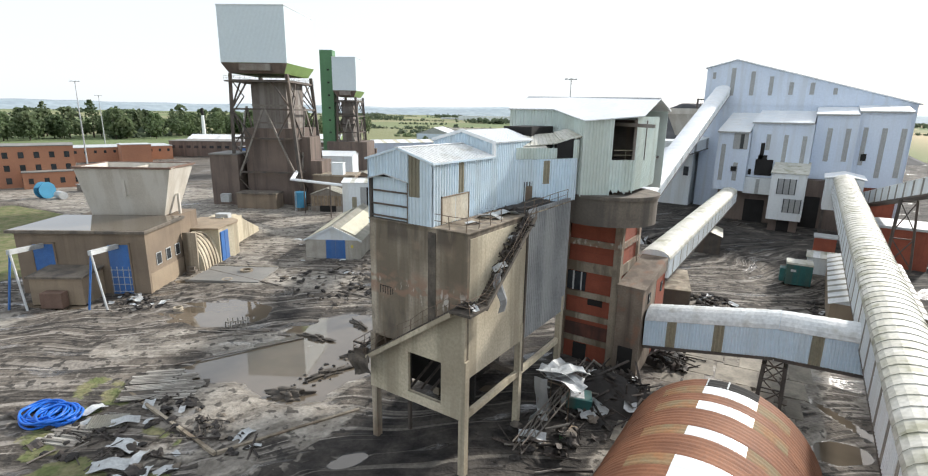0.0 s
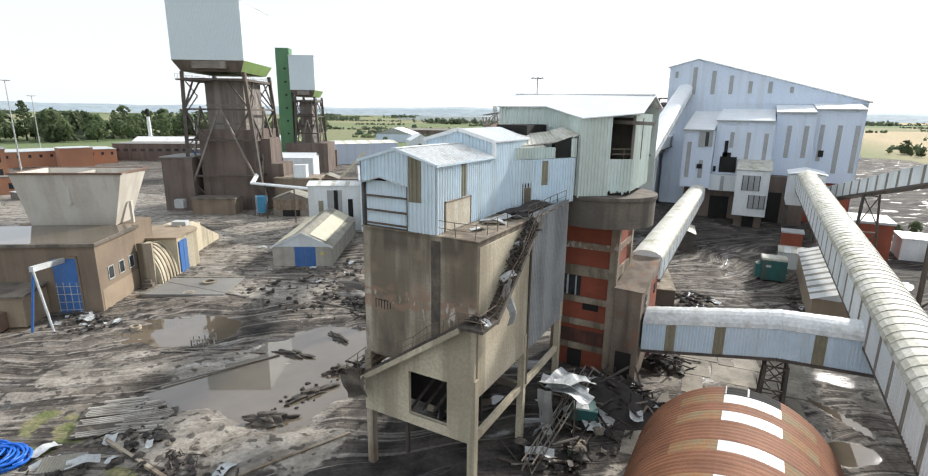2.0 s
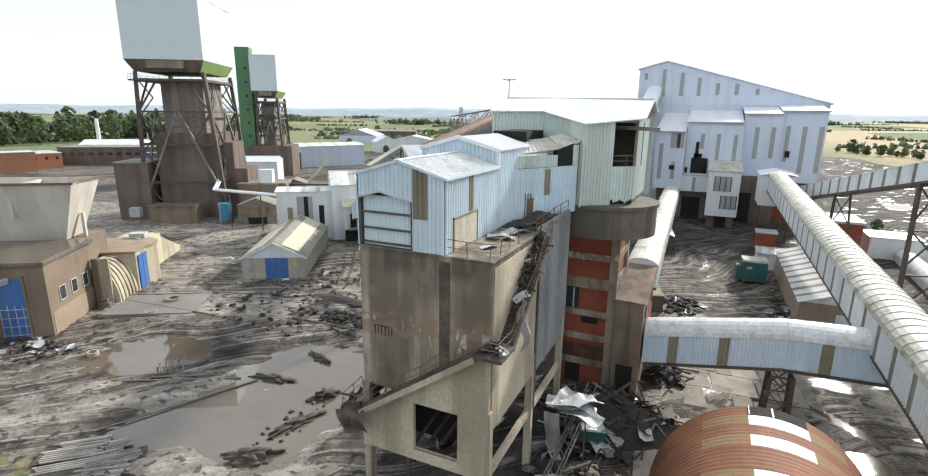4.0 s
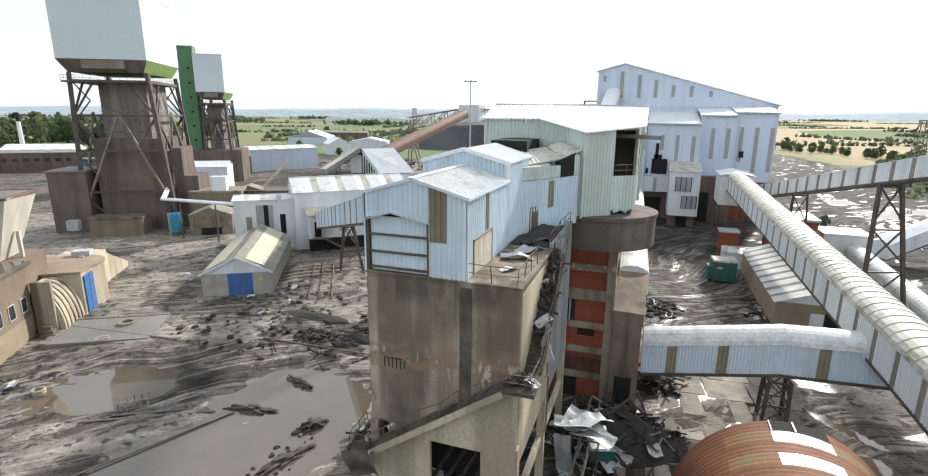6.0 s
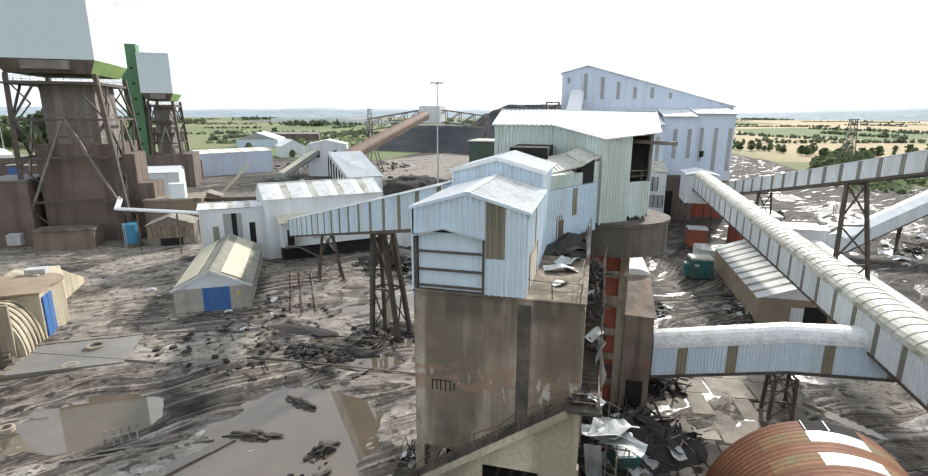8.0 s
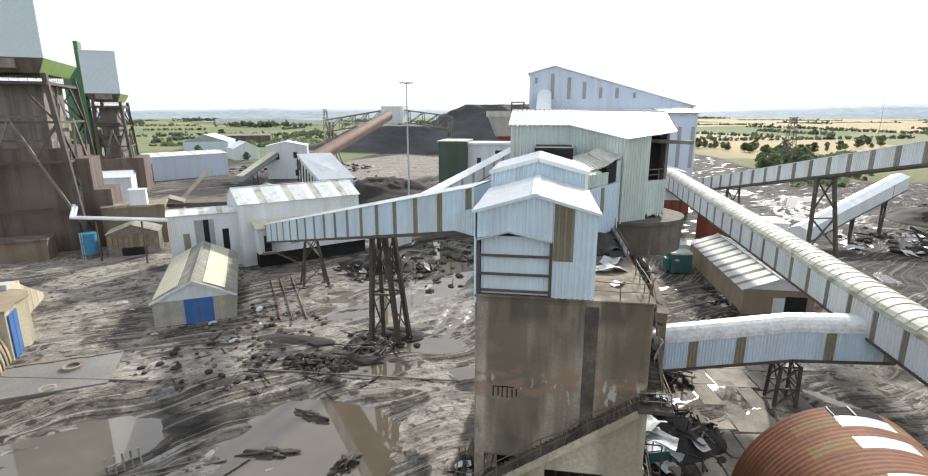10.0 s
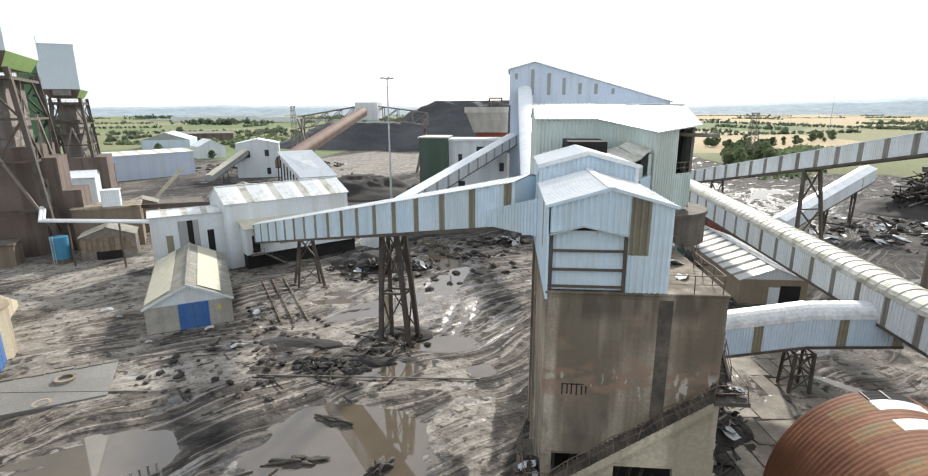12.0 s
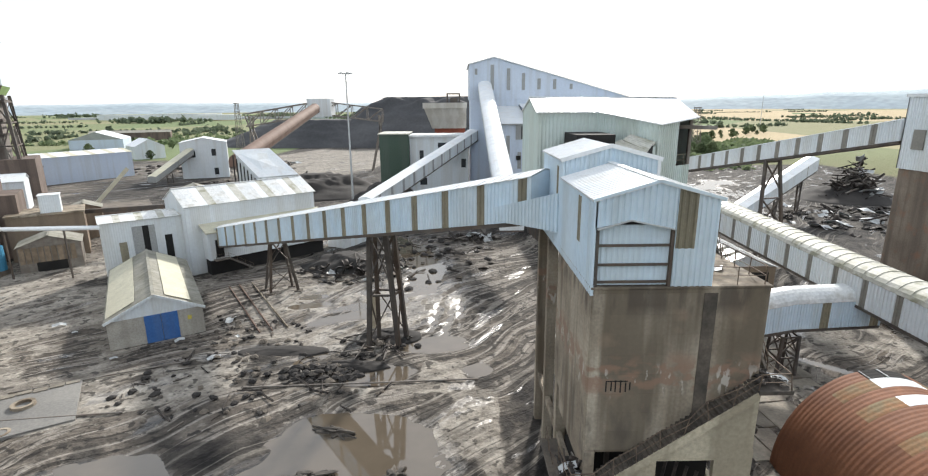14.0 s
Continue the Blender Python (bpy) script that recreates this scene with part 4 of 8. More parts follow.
panel_run(house3, (wx - 0.05, 44.2), (-21.6, 48.6), 25.2, lambda u: 26.3 - 0.02 * u, (), CLAD_GREEN)
panel_run(house3, (-20.6, 50.45), (-20.3, 51.0), 25.2, 27.0, (), CLAD_GREEN)
# solid black block: the opening's inner shade put into its colour
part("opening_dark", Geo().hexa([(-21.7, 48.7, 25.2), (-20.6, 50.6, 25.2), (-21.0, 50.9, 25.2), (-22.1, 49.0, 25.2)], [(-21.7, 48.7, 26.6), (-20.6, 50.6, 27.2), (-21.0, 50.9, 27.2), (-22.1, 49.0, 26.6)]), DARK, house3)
part("roof_sheet", Geo().slab((-24.2, 45.3, 26.35), (-21.4, 49.4, 26.75), (-23.2, 51.5, 27.6), (-25.5, 48.5, 27.3), 0.07, 0.04, 0.5), ROOF_MOSSY, house3, "sagging mossy roof sheets")
part("roof_sheet", Geo().slab((-21.5, 49.3, 26.8), (-20.1, 51.3, 27.35), (-22.2, 52.2, 28.05), (-23.2, 51.0, 27.65), 0.07, 0.04, 0.5), ROOF_MOSSY, house3)
part("fallen_sheet", Geo().slab((-23.9, 45.2, 26.2), (-22.2, 47.6, 26.3), (-22.9, 48.2, 26.6), (-24.6, 45.9, 26.5), 0.05), ROOF_MOSSY, house3, "loose sheet hanging from the roof edge")
# another black block for the shade under the eaves
part("opening_dark", Geo().box(-27.9, 48.7, 26.0, -24.6, 53.9, 28.2), DARK, house3, "black block standing for shade in the gap below the eaves")

upper = thing("head_house", pose(0, 0, 0), "large pale green sheeted house with white roof and broken bay", "building")
PA, PK, PC, PD, PE = (-30.3, 54.4), (-24.7, 54.3), (-19.85, 51.2), (-15.2, 54.7), (-15.0, 62.5)
panel_run(upper, PA, PK, 21.2, 30.0, (), CLAD_GREEN)
panel_run(upper, PK, PC, 21.2, lambda u: 30.0 - 1.1 * u / 5.75, (), CLAD_GREEN)
lenCD = math.hypot(PD[0] - PC[0], PD[1] - PC[1])
d_cd = ((PD[0] - PC[0]) / lenCD, (PD[1] - PC[1]) / lenCD)
P1 = (PC[0] + d_cd[0] * 3.0, PC[1] + d_cd[1] * 3.0)
P2 = (PC[0] + d_cd[0] * 5.4, PC[1] + d_cd[1] * 5.4)
panel_run(upper, PC, P1, lambda u: 21.25 + 0.12 * math.sin(u * 7) * math.sin(u * 2.3), lambda u: 28.9 + 0.1 * u, (), CLAD_GREEN)
panel_run(upper, P1, P2, lambda u: 21.7 + 0.25 * math.sin(u * 5) * math.sin(u * 11), 25.0, (), CLAD_GREEN)
panel_run(upper, P2, (P2[0] + 0.01, 62.5), 21.8, 29.4, (), CLAD_GREEN)
panel_run(upper, (-30.4, 65.2), PA, 21.0, lambda u: 30.1 + 1.4 * (1 - abs(u - 5.4) / 5.4), (), CLAD_GREEN)
panel_run(upper, (-15.2, 65.2), (-30.4, 65.2), 21.0, 30.0, (), CLAD_GREEN)
part("inner_floor", Geo().prism([(-30.2, 54.6), (-24.7, 54.5), (-19.9, 51.5), (-15.75, 54.7), (-15.7, 65), (-30.2, 65)], "z", 24.6, 24.8), STEEL, upper)
part("inner_wall", Geo().box(-20.5, 57.5, 24.8, -15.4, 57.7, 29.0), STEEL, upper, "dark rusty lining seen through the broken bay")
part("bay_rail", Geo().beam((P1[0] + 0.1, P1[1] + 0.2, 26.0), (P2[0] - 0.1, P2[1] + 0.2, 26.0), 0.06).beam((P1[0] + 0.1, P1[1] + 0.2, 25.5), (P2[0] - 0.1, P2[1] + 0.2, 25.5), 0.05).beam((P1[0] + 1.1, P1[1] + 0.9, 24.8), (P1[0] + 1.1, P1[1] + 0.9, 26.0), 0.06), STRIP, upper, "yellowed guard rail")
part("bay_column", Geo().box(P2[0] - 0.25, P2[1] - 0.1, 24.9, P2[0], P2[1] + 0.25, 29.2), STEEL_PALE, upper)
part("crane_beam", Geo().beam((-18.5, 55.5, 28.6), (-13.6, 53.4, 28.5), 0.25, 0.35), STEEL_PALE, upper, "runway beam poking out of the bay")
ra, rb = (-30.6, 59.3, 31.5), (-14.9, 60.2, 31.35)
part("roof_sheet", Geo().slab((-30.6, 54.1, 30.05), (-24.7, 54.0, 30.05), (-24.7, 59.6, 31.5), ra, 0.1, 0.03, 0.45), ROOF_WHITE, upper)
g = Geo().add([(-24.7, 54.0, 30.05), (-19.8, 50.9, 28.95), (-14.9, 54.4, 29.5), (-14.9, 60.2, 31.35), (-24.7, 59.6, 31.5), (-24.7, 54.0, 29.95), (-19.8, 50.9, 28.85), (-14.9, 54.4, 29.4), (-14.9, 60.2, 31.25), (-24.7, 59.6, 31.4)],
              [(0, 1, 4), (1, 2, 3), (1, 3, 4), (6, 5, 9), (7, 6, 8), (8, 6, 9), (0, 5, 6, 1), (1, 6, 7, 2), (2, 7, 8, 3), (4, 3, 8, 9)])
part("roof_sheet", g, ROOF_WHITE, upper)
part("roof_sheet", Geo().slab((-14.9, 65.4, 30.1), (-30.6, 65.4, 30.1), ra, rb, 0.1, 0.03, 0.45), ROOF_WHITE, upper)
part("ridge_cap", Geo().beam((ra[0], ra[1], 31.54), (rb[0], rb[1], 31.4), 0.4, 0.06), ROOF_WHITE, upper)

# ring collar and the brick tower under the head house
tower = thing("brick_tower", pose(0, 0, 0), "red brick tower in concrete frame below a round concrete collar", "tower")
g = Geo()
n, rc, cxr, cyr = 40, 5.05, -18.8, 56.3
ring = [(cxr + rc * math.cos(2 * math.pi * k / n) * 1.08, cyr + rc * math.sin(2 * math.pi * k / n)) for k in range(n)]
g.prism(ring, "z", 18.2, 21.2)
part("collar", g, CONCRETE_DARK, tower, "round stained concrete collar")
g = Geo()
ring2 = [(cxr + (rc + 0.15) * math.cos(2 * math.pi * k / n) * 1.08, cyr + (rc + 0.15) * math.sin(2 * math.pi * k / n)) for k in range(n)]
part("collar_rim", g.prism(ring2, "z", 21.0, 21.35), CONCRETE_DARK, tower)
TX0, TX1, TY0, TY1 = -23.8, -16.6, 56.6, 64.0
part("core", Geo().box(TX0 + 0.3, TY0 + 0.3, 0, TX1 - 0.3, TY1 - 0.3, 18.2), BRICK_RED, tower, "red brick infill")
LEVELS = (2.4, 5.4, 8.2, 11.4, 14.6, 17.4)
for x, y in ((TX0, TY0), (TX1 - 0.9, TY0), (TX0, TY1 - 0.8), (TX1 - 0.9, TY1 - 0.8), (-20.9, TY1 - 0.8)):
    part("column", Geo().box(x, y, 0, x + 0.9, y + 0.8, 18.3), CONCRETE, tower, "grey concrete column", bevel=0.03)
for z in LEVELS:
    h = 1.2 if z == 11.4 else 0.7
    part("ring_beam", Geo().box(TX0 + 0.9, TY0 + 0.08, z, TX1 - 0.9, TY0 + 0.4, z + h), CONCRETE, tower, "grey concrete beam")
    part("ring_beam", Geo().box(TX1 - 0.4, TY0 + 0.8, z, TX1 - 0.08, TY1 - 0.8, z + h), CONCRETE, tower)
for z in LEVELS[:-1]:
    part("brick_panel", Geo().box(TX0 + 0.95, TY0 + 0.2, z + 0.75, TX1 - 0.95, TY0 + 0.36, z + 2.4), BRICK_SOOT if z < 5 else BRICK_RED, tower)
part("window_opening", Geo().box(TX0 + 0.9, TY0 + 0.12, 9.0, -20.6, TY0 + 0.4, 11.3), GLASS_DARK, tower, "broken window with hanging blinds")
part("window_opening", Geo().box(-20.2, TY0 + 0.12, 7.4, -18.4, TY0 + 0.4, 8.1), DARK, tower)
part("window_mullion", Geo().box(-22.2, TY0 + 0.05, 9.0, -22.0, TY0 + 0.3, 11.3).box(-21.2, TY0 + 0.05, 9.0, -21.05, TY0 + 0.3, 11.3), SHEET_PALE, tower)
part("doorway", Geo().box(-21.6, TY0 + 0.05, 0, -20.0, TY0 + 0.4, 2.2), DARK, tower, "dark doorway")
lift = thing("stair_annex", pose(0, 0, 0), "grey rendered annex beside the brick tower with a sooty doorway", "annex")
part("wall_block", Geo().box(-16.6, 56.4, 0, -13.7, 62.0, 10.6), CONCRETE_BROWN, lift, bevel=0.05)
part("sloping_roof", Geo().hexa([(-16.7, 56.3, 10.6), (-13.5, 56.3, 10.6), (-13.5, 66.5, 10.6), (-16.7, 66.5, 10.6)], [(-16.7, 56.3, 10.8), (-13.5, 56.3, 10.7), (-13.5, 66.5, 12.4), (-16.7, 66.5, 12.4)]), CONCRETE_BROWN, lift, bevel=0.03)
part("brick_end", Geo().box(-16.5, 62.0, 0, -13.68, 66.4, 10.6), BRICK_RED, lift)
part("doorway", Geo().box(-16.0, 56.3, 0, -14.3, 56.5, 3.4), DARK, lift)
for y in (58.6, 64.0):
    part("window_opening", Geo().box(-13.72, y, 8.4, -13.6, y + 0.8, 9.6), GLASS_DARK, lift)


# ---- conveyor galleries ----
def gallery(name, a, b, width, wall, label, strips_every=4.5, strip_w=0.8, roof="pitch", rise=0.7, clad=None, roof_mat=None, pitch=0.4, strip_mat=None, sheet=1.15, group="conveyor galleries", lap=0.05):
    """A covered conveyor gallery from a to b (middle of its floor at each end)."""
    a, b = Vector(a), Vector(b)
    flat = Vector((b.x - a.x, b.y - a.y, 0))
    run = flat.length
    slope = (b.z - a.z) / run
    th = thing(name, Matrix.Translation(a) @ Matrix.Rotation(math.atan2(flat.y, flat.x), 4, "Z"), label, "conveyor gallery", group)
    w = width / 2
    cuts = []
    k = strips_every * 0.5
    while k + strip_w < run:
        cuts.append((k, k + strip_w, None, None))
        k += strips_every
    panel_run(th, (0, -w), (run, -w), lambda u: slope * u, lambda u: slope * u + wall, cuts, clad, pitch=pitch, strip_mat=strip_mat)
    back = [(run - q, run - p, None, None) for p, q, _, _ in cuts]
    panel_run(th, (run, w), (0, w), lambda u: slope * (run - u), lambda u: slope * (run - u) + wall, back, clad, pitch=pitch, strip_mat=strip_mat)
    part("floor_pan", Geo().hexa([(0, -w - 0.05, -0.35), (run, -w - 0.05, slope * run - 0.35), (run, w + 0.05, slope * run - 0.35), (0, w + 0.05, -0.35)], [(0, -w - 0.05, -0.02), (run, -w - 0.05, slope * run - 0.02), (run, w + 0.05, slope * run - 0.02), (0, w + 0.05, -0.02)]), STEEL, th, "dark steel underside")
    n = max(1, round(run / sheet))
    step = run / n
    prof = []
    if roof == "arch":
        for i in range(11):
            t = math.pi * i / 10
            prof.append((-(w + 0.12) * math.cos(t), wall - 0.03 + rise * math.sin(t)))
    elif roof == "pitch":
        prof = [(-w - 0.15, wall - 0.02), (0, wall + rise), (w + 0.15, wall - 0.02)]
    else:
        prof = [(-w - 0.15, wall + 0.02), (w + 0.15, wall + rise)]

    def strip_geo(u0, u1, lift0, lift1):
        g = Geo()
        k = len(prof)
        vs = [(u0, v, z + lift0 + slope * u0) for v, z in prof] + [(u1, v, z + lift1 + slope * u1) for v, z in prof]
        vs += [(u0, v, z + lift0 - 0.06 + slope * u0) for v, z in prof] + [(u1, v, z + lift1 - 0.06 + slope * u1) for v, z in prof]
        fs = []
        for i in range(k - 1):
            fs += [(i, i + 1, k + i + 1, k + i), (2 * k + i + 1, 2 * k + i, 3 * k + i, 3 * k + i + 1), (i, 2 * k + i, 2 * k + i + 1, i + 1), (k + i, k + i + 1, 3 * k + i + 1, 3 * k + i)]
        fs += [(0, k, 3 * k, 2 * k), (k - 1, 3 * k - 1, 4 * k - 1, 2 * k - 1)]
        return g.add(vs, fs)
    me = strip_geo(0, step + 0.06, 0.0, lap).mesh("roof_sheet", roof_mat or ROOF_WHITE)
    for i in range(n):
        part("roof_sheet", me, None, th, at=Matrix.Translation((i * step, 0, slope * i * step)))
    for u in (0.0, run):
        z = slope * u
        g = Geo().prism([(-w, z), (w, z)] + [(v * 0.97, zz + z - 0.07) for v, zz in prof[::-1]], "x", u - 0.06, u + 0.06)
        part("end_sheet", g, clad or CLAD, th)
    return th


def trestle(name, feet, tops, label, levels=3, w=0.35, material=None, brace=0.4):
    """Braced steel legs from feet to tops (matching lists of four or two points)."""
    th = thing(name, pose(*feet[0]), label, "trestle", "conveyor trestles")
    o = Vector(feet[0])
    F = [Vector(p) - o for p in feet]
    T = [Vector(p) - o for p in tops]
    m = material or STEEL
    for p, q in zip(F, T):
        part("leg", Geo().beam(p - Vector((0, 0, 0.3)), q, w), m, th)
    n = len(F)
    pairs = [(0, 1)] if n == 2 else [(i, (i + 1) % n) for i in range(n)]
    for i, j in pairs:
        for k in range(levels):
            a, b = (k + 0.15) / levels, (k + 0.95) / levels
            part("brace", Geo().beam(F[i].lerp(T[i], a), F[j].lerp(T[j], b), w * brace), m, th)
            if n == 2 or k % 2:
                part("brace", Geo().beam(F[j].lerp(T[j], a), F[i].lerp(T[i], b), w * brace), m, th)
            part("strut", Geo().beam(F[i].lerp(T[i], b), F[j].lerp(T[j], b), w * 0.5), m, th)
    for p, q in zip(F, F):
        part("footing", Geo().box(p.x - 0.6, p.y - 0.6, p.z - 0.4, p.x + 0.6, p.y + 0.6, p.z + 0.25), CONCRETE_DARK, th)
    return th


def gable_shed(name, corner, yaw, w, d, eave, rise, label, wall_mat, roof_mats, along="d", gable_mat=None, sheet=1.1, base=0.0, group="", category="shed", over=0.3):
    """A pitched shed from its front-left corner; roof sheets as pieces, cycling through roof_mats. along: the way the ridge runs."""
    th = thing(name, pose(corner[0], corner[1], base, 0, 0, yaw), label, category, group)
    t = 0.25
    part("wall", Geo().box(0, 0, 0, w, t, eave), wall_mat, th)
    part("wall", Geo().box(0, d - t, 0, w, d, eave), wall_mat, th)
    part("wall", Geo().box(0, t, 0, t, d - t, eave), wall_mat, th)
    part("wall", Geo().box(w - t, t, 0, w, d - t, eave), wall_mat, th)
    if along == "d":
        for y in (0.02, d - 0.2):
            part("gable", Geo().prism([(0, eave), (w, eave), (w / 2, eave + rise)], "y", y - 0.05, y + 0.15), gable_mat or wall_mat, th)
        run, half = d, w / 2
    else:
        for x in (0.02, w - 0.2):
            part("gable", Geo().prism([(0, eave), (d, eave), (d / 2, eave + rise)], "x", x - 0.05, x + 0.15), gable_mat or wall_mat, th)
        run, half = w, d / 2
    n = max(2, round((run + 2 * over) / sheet))
    step = (run + 2 * over) / n
    drop = rise / half * over
    for side in (0, 1):
        for i in range(n):
            u0, u1 = -over + i * step, -over + (i + 1) * step + 0.05
            z0, z1 = eave - drop + 0.02, eave + rise + 0.06
            lift = 0.02 * (i % 2)
            if along == "d":
                xa = -over if side == 0 else w + over
                c = [(xa, u0, z0 + lift), (xa, u1, z0 + lift), (w / 2, u1, z1 + lift), (w / 2, u0, z1 + lift)]
            else:
                ya = -over if side == 0 else d + over
                c = [(u0, ya, z0 + lift), (u1, ya, z0 + lift), (u1, d / 2, z1 + lift), (u0, d / 2, z1 + lift)]
            mats = roof_mats[side] if isinstance(roof_mats[0], (list, tuple)) else roof_mats
            part("roof_sheet", Geo().slab(*c, 0.07), mats[i % len(mats)], th)
    if along == "d":
        part("ridge_cap", Geo().beam((w / 2, -over, eave + rise + 0.1), (w / 2, d + over, eave + rise + 0.1), 0.4, 0.08), roof_mats[0][0] if isinstance(roof_mats[0], (list, tuple)) else roof_mats[0], th)
    else:
        part("ridge_cap", Geo().beam((-over, d / 2, eave + rise + 0.1), (w + over, d / 2, eave + rise + 0.1), 0.4, 0.08), roof_mats[0][0] if isinstance(roof_mats[0], (list, tuple)) else roof_mats[0], th)
    return th

# sloping gallery that leaves the bunker to the north-west, on two trestles
gallery("conveyor_gallery", (-83.5, 101.5, 5.0), (-31.2, 44.7, 21.9), 3.4, 3.5, "long sloping pale blue conveyor gallery with brown strips, on steel trestles", 4.6, 0.9, "pitch", 0.45)
panel_run(house2, (-35.2, 45.6), (-30.8, 41.0), lambda u: 21.5 + 0.02 * u, lambda u: 22.6 + 0.3 * u)
trestle("trestle", [(-49.8, 66.2, 0), (-46.0, 66.6, 0), (-45.2, 69.3, 0), (-48.9, 69.0, 0)], [(-49.0, 66.0, 15.7), (-46.8, 64.4, 16.1), (-46.0, 65.6, 16.1), (-48.6, 67.5, 15.7)], "tall dark steel trestle carrying the conveyor gallery", 2, 0.55, brace=0.3)
trestle("trestle", [(-69.9, 87.2, 0), (-65.6, 88.8, 0), (-67.4, 91.2, 0), (-71.6, 89.6, 0)], [(-69.2, 87.8, 9.2), (-66.5, 86.6, 9.6), (-67.5, 88.6, 9.6), (-70.0, 89.6, 9.2)], "short dark steel trestle with a platform", 2, 0.35)

# east gallery, nearly level, running past the view to the south
gallery("conveyor_gallery", (6.0, 147.0, 12.6), (8.4, 30.0, 8.0), 4.0, 3.2, "long white conveyor gallery with a dirty arched sheet roof", 4.4, 0.8, "arch", 1.25, CLAD_WHITE, ROOF_MOSSY, 0.45, STRIP_GREY, 1.5, lap=0.07)
# cross gallery from the brick tower to the east gallery
gallery("conveyor_gallery", (-13.4, 58.8, 3.9), (-0.7, 58.8, 6.1), 3.2, 3.1, "pale blue cross gallery with arched white roof beside brick tower", 4.7, 1.0, "arch", 1.35, None, ROOF_SHEET, 0.3)
gallery("conveyor_gallery", (-0.6, 58.8, 6.1), (9.0, 58.8, 6.5), 3.2, 3.1, "short level piece of cross gallery under the east gallery", 5.6, 1.0, "arch", 1.35, None, ROOF_SHEET, 0.3)
trestle("trestle", [(-1.6, 57.6, 0), (0.6, 57.6, 0), (0.6, 60.0, 0), (-1.6, 60.0, 0)], [(-1.4, 57.6, 5.0), (0.5, 57.6, 5.1), (0.5, 59.8, 5.1), (-1.4, 59.8, 5.0)], "dark trestle under the cross gallery", 2, 0.3)
# gallery from the brick tower to the preparation plant
gallery("conveyor_gallery", (-15.2, 66.0, 9.6), (-17.4, 148.0, 8.3), 3.6, 2.4, "weathered grey-white conveyor gallery with an arched roof", 5.0, 0.5, "arch", 1.1, CLAD_WHITE, ROOF_MOSSY, 0.5)
# steep white tube to the top of the preparation plant
gallery("conveyor_gallery", (-28.2, 96.0, 8.6), (-28.2, 190.0, 36.2), 4.4, 1.9, "steep white conveyor gallery climbing to the plant's gable", 6.0, 0.25, "arch", 1.2, CLAD_WHITE, ROOF_WHITE, 0.6)

# ---- preparation plant ----
plant = thing("preparation_plant", pose(0, 0, 0), "huge pale blue sheeted coal preparation plant with a lopsided gable", "building")
part("upper_wall", Geo().prism([(-33.4, 33.0), (21.0, 33.0), (21.0, 33.6), (-25.0, 46.7), (-33.4, 44.5)], "y", 189.7, 215), CLAD_FAR, plant)
part("roof", Geo().hexa([(-25.0, 189.2, 46.75), (21.8, 189.2, 33.4), (21.8, 215.4, 33.4), (-25.0, 215.4, 46.75)], [(-25.0, 189.2, 47.05), (21.8, 189.2, 33.7), (21.8, 215.4, 33.7), (-25.0, 215.4, 47.05)]), ROOF_WHITE, plant)
part("roof", Geo().hexa([(-34.0, 189.2, 44.4), (-25.0, 189.2, 46.75), (-25.0, 215.4, 46.75), (-34.0, 215.4, 44.4)], [(-34.0, 189.2, 44.7), (-25.0, 189.2, 47.05), (-25.0, 215.4, 47.05), (-34.0, 215.4, 44.7)]), ROOF_WHITE, plant)
part("lower_wall", Geo().box(-33.0, 189.9, 0, 21.0, 214, 33.0), CLAD_FAR, plant)
part("east_bay", Geo().box(8.1, 174.5, 11.6, 18.6, 189.8, 31.2), CLAD_FAR, plant)
part("mid_bay", Geo().box(-1.4, 172.0, 13.2, 8.0, 189.8, 30.3), CLAD_FAR, plant)
part("west_bay", Geo().box(-15.9, 167.5, 13.0, -1.5, 189.8, 27.9), CLAD_FAR, plant)
part("west_tower", Geo().box(-24.0, 165.0, 9.0, -16.0, 189.8, 25.2), CLAD_FAR, plant)


def bay_roof(x0, x1, y0, z0, z1):
    """A lean-to roof of white sheets that falls from the main wall to the bay's front, with a dark gutter line."""
    n = max(2, round((x1 - x0) / 2.4))
    for k in range(n):
        a, b = x0 + (x1 - x0) * k / n, x0 + (x1 - x0) * (k + 1) / n
        e = 0.03 * (k % 2)
        part("bay_roof", Geo().hexa([(a, y0, z0 + e), (b, y0, z0 + e), (b, 190, z1 + e), (a, 190, z1 + e)], [(a, y0, z0 + 0.35 + e), (b, y0, z0 + 0.35 + e), (b, 190, z1 + 0.35 + e), (a, 190, z1 + 0.35 + e)]), ROOF_WHITE, plant)
    part("gutter", Geo().box(x0, y0 - 0.22, z0 - 0.15, x1, y0 - 0.02, z0 + 0.2), STRIP_FAR, plant)


bay_roof(7.8, 18.9, 174.1, 31.2, 32.9)
bay_roof(-1.7, 7.8, 171.6, 30.3, 32.4)
bay_roof(-16.2, -1.7, 167.1, 27.9, 31.2)
bay_roof(-24.3, -16.2, 164.6, 25.2, 30.4)
# ground floor lies in deep shadow; that shade is put into the brick
part("brick_base", Geo().box(-23.0, 169.2, 0, 8.0, 189.8, 13.1), BRICK_DARK, plant, "dark brick ground storey with deep shade put into its colour")
part("brick_base", Geo().box(8.0, 175.2, 0, 18.8, 189.6, 11.7), BRICK_RED, plant, "red brick plinth")
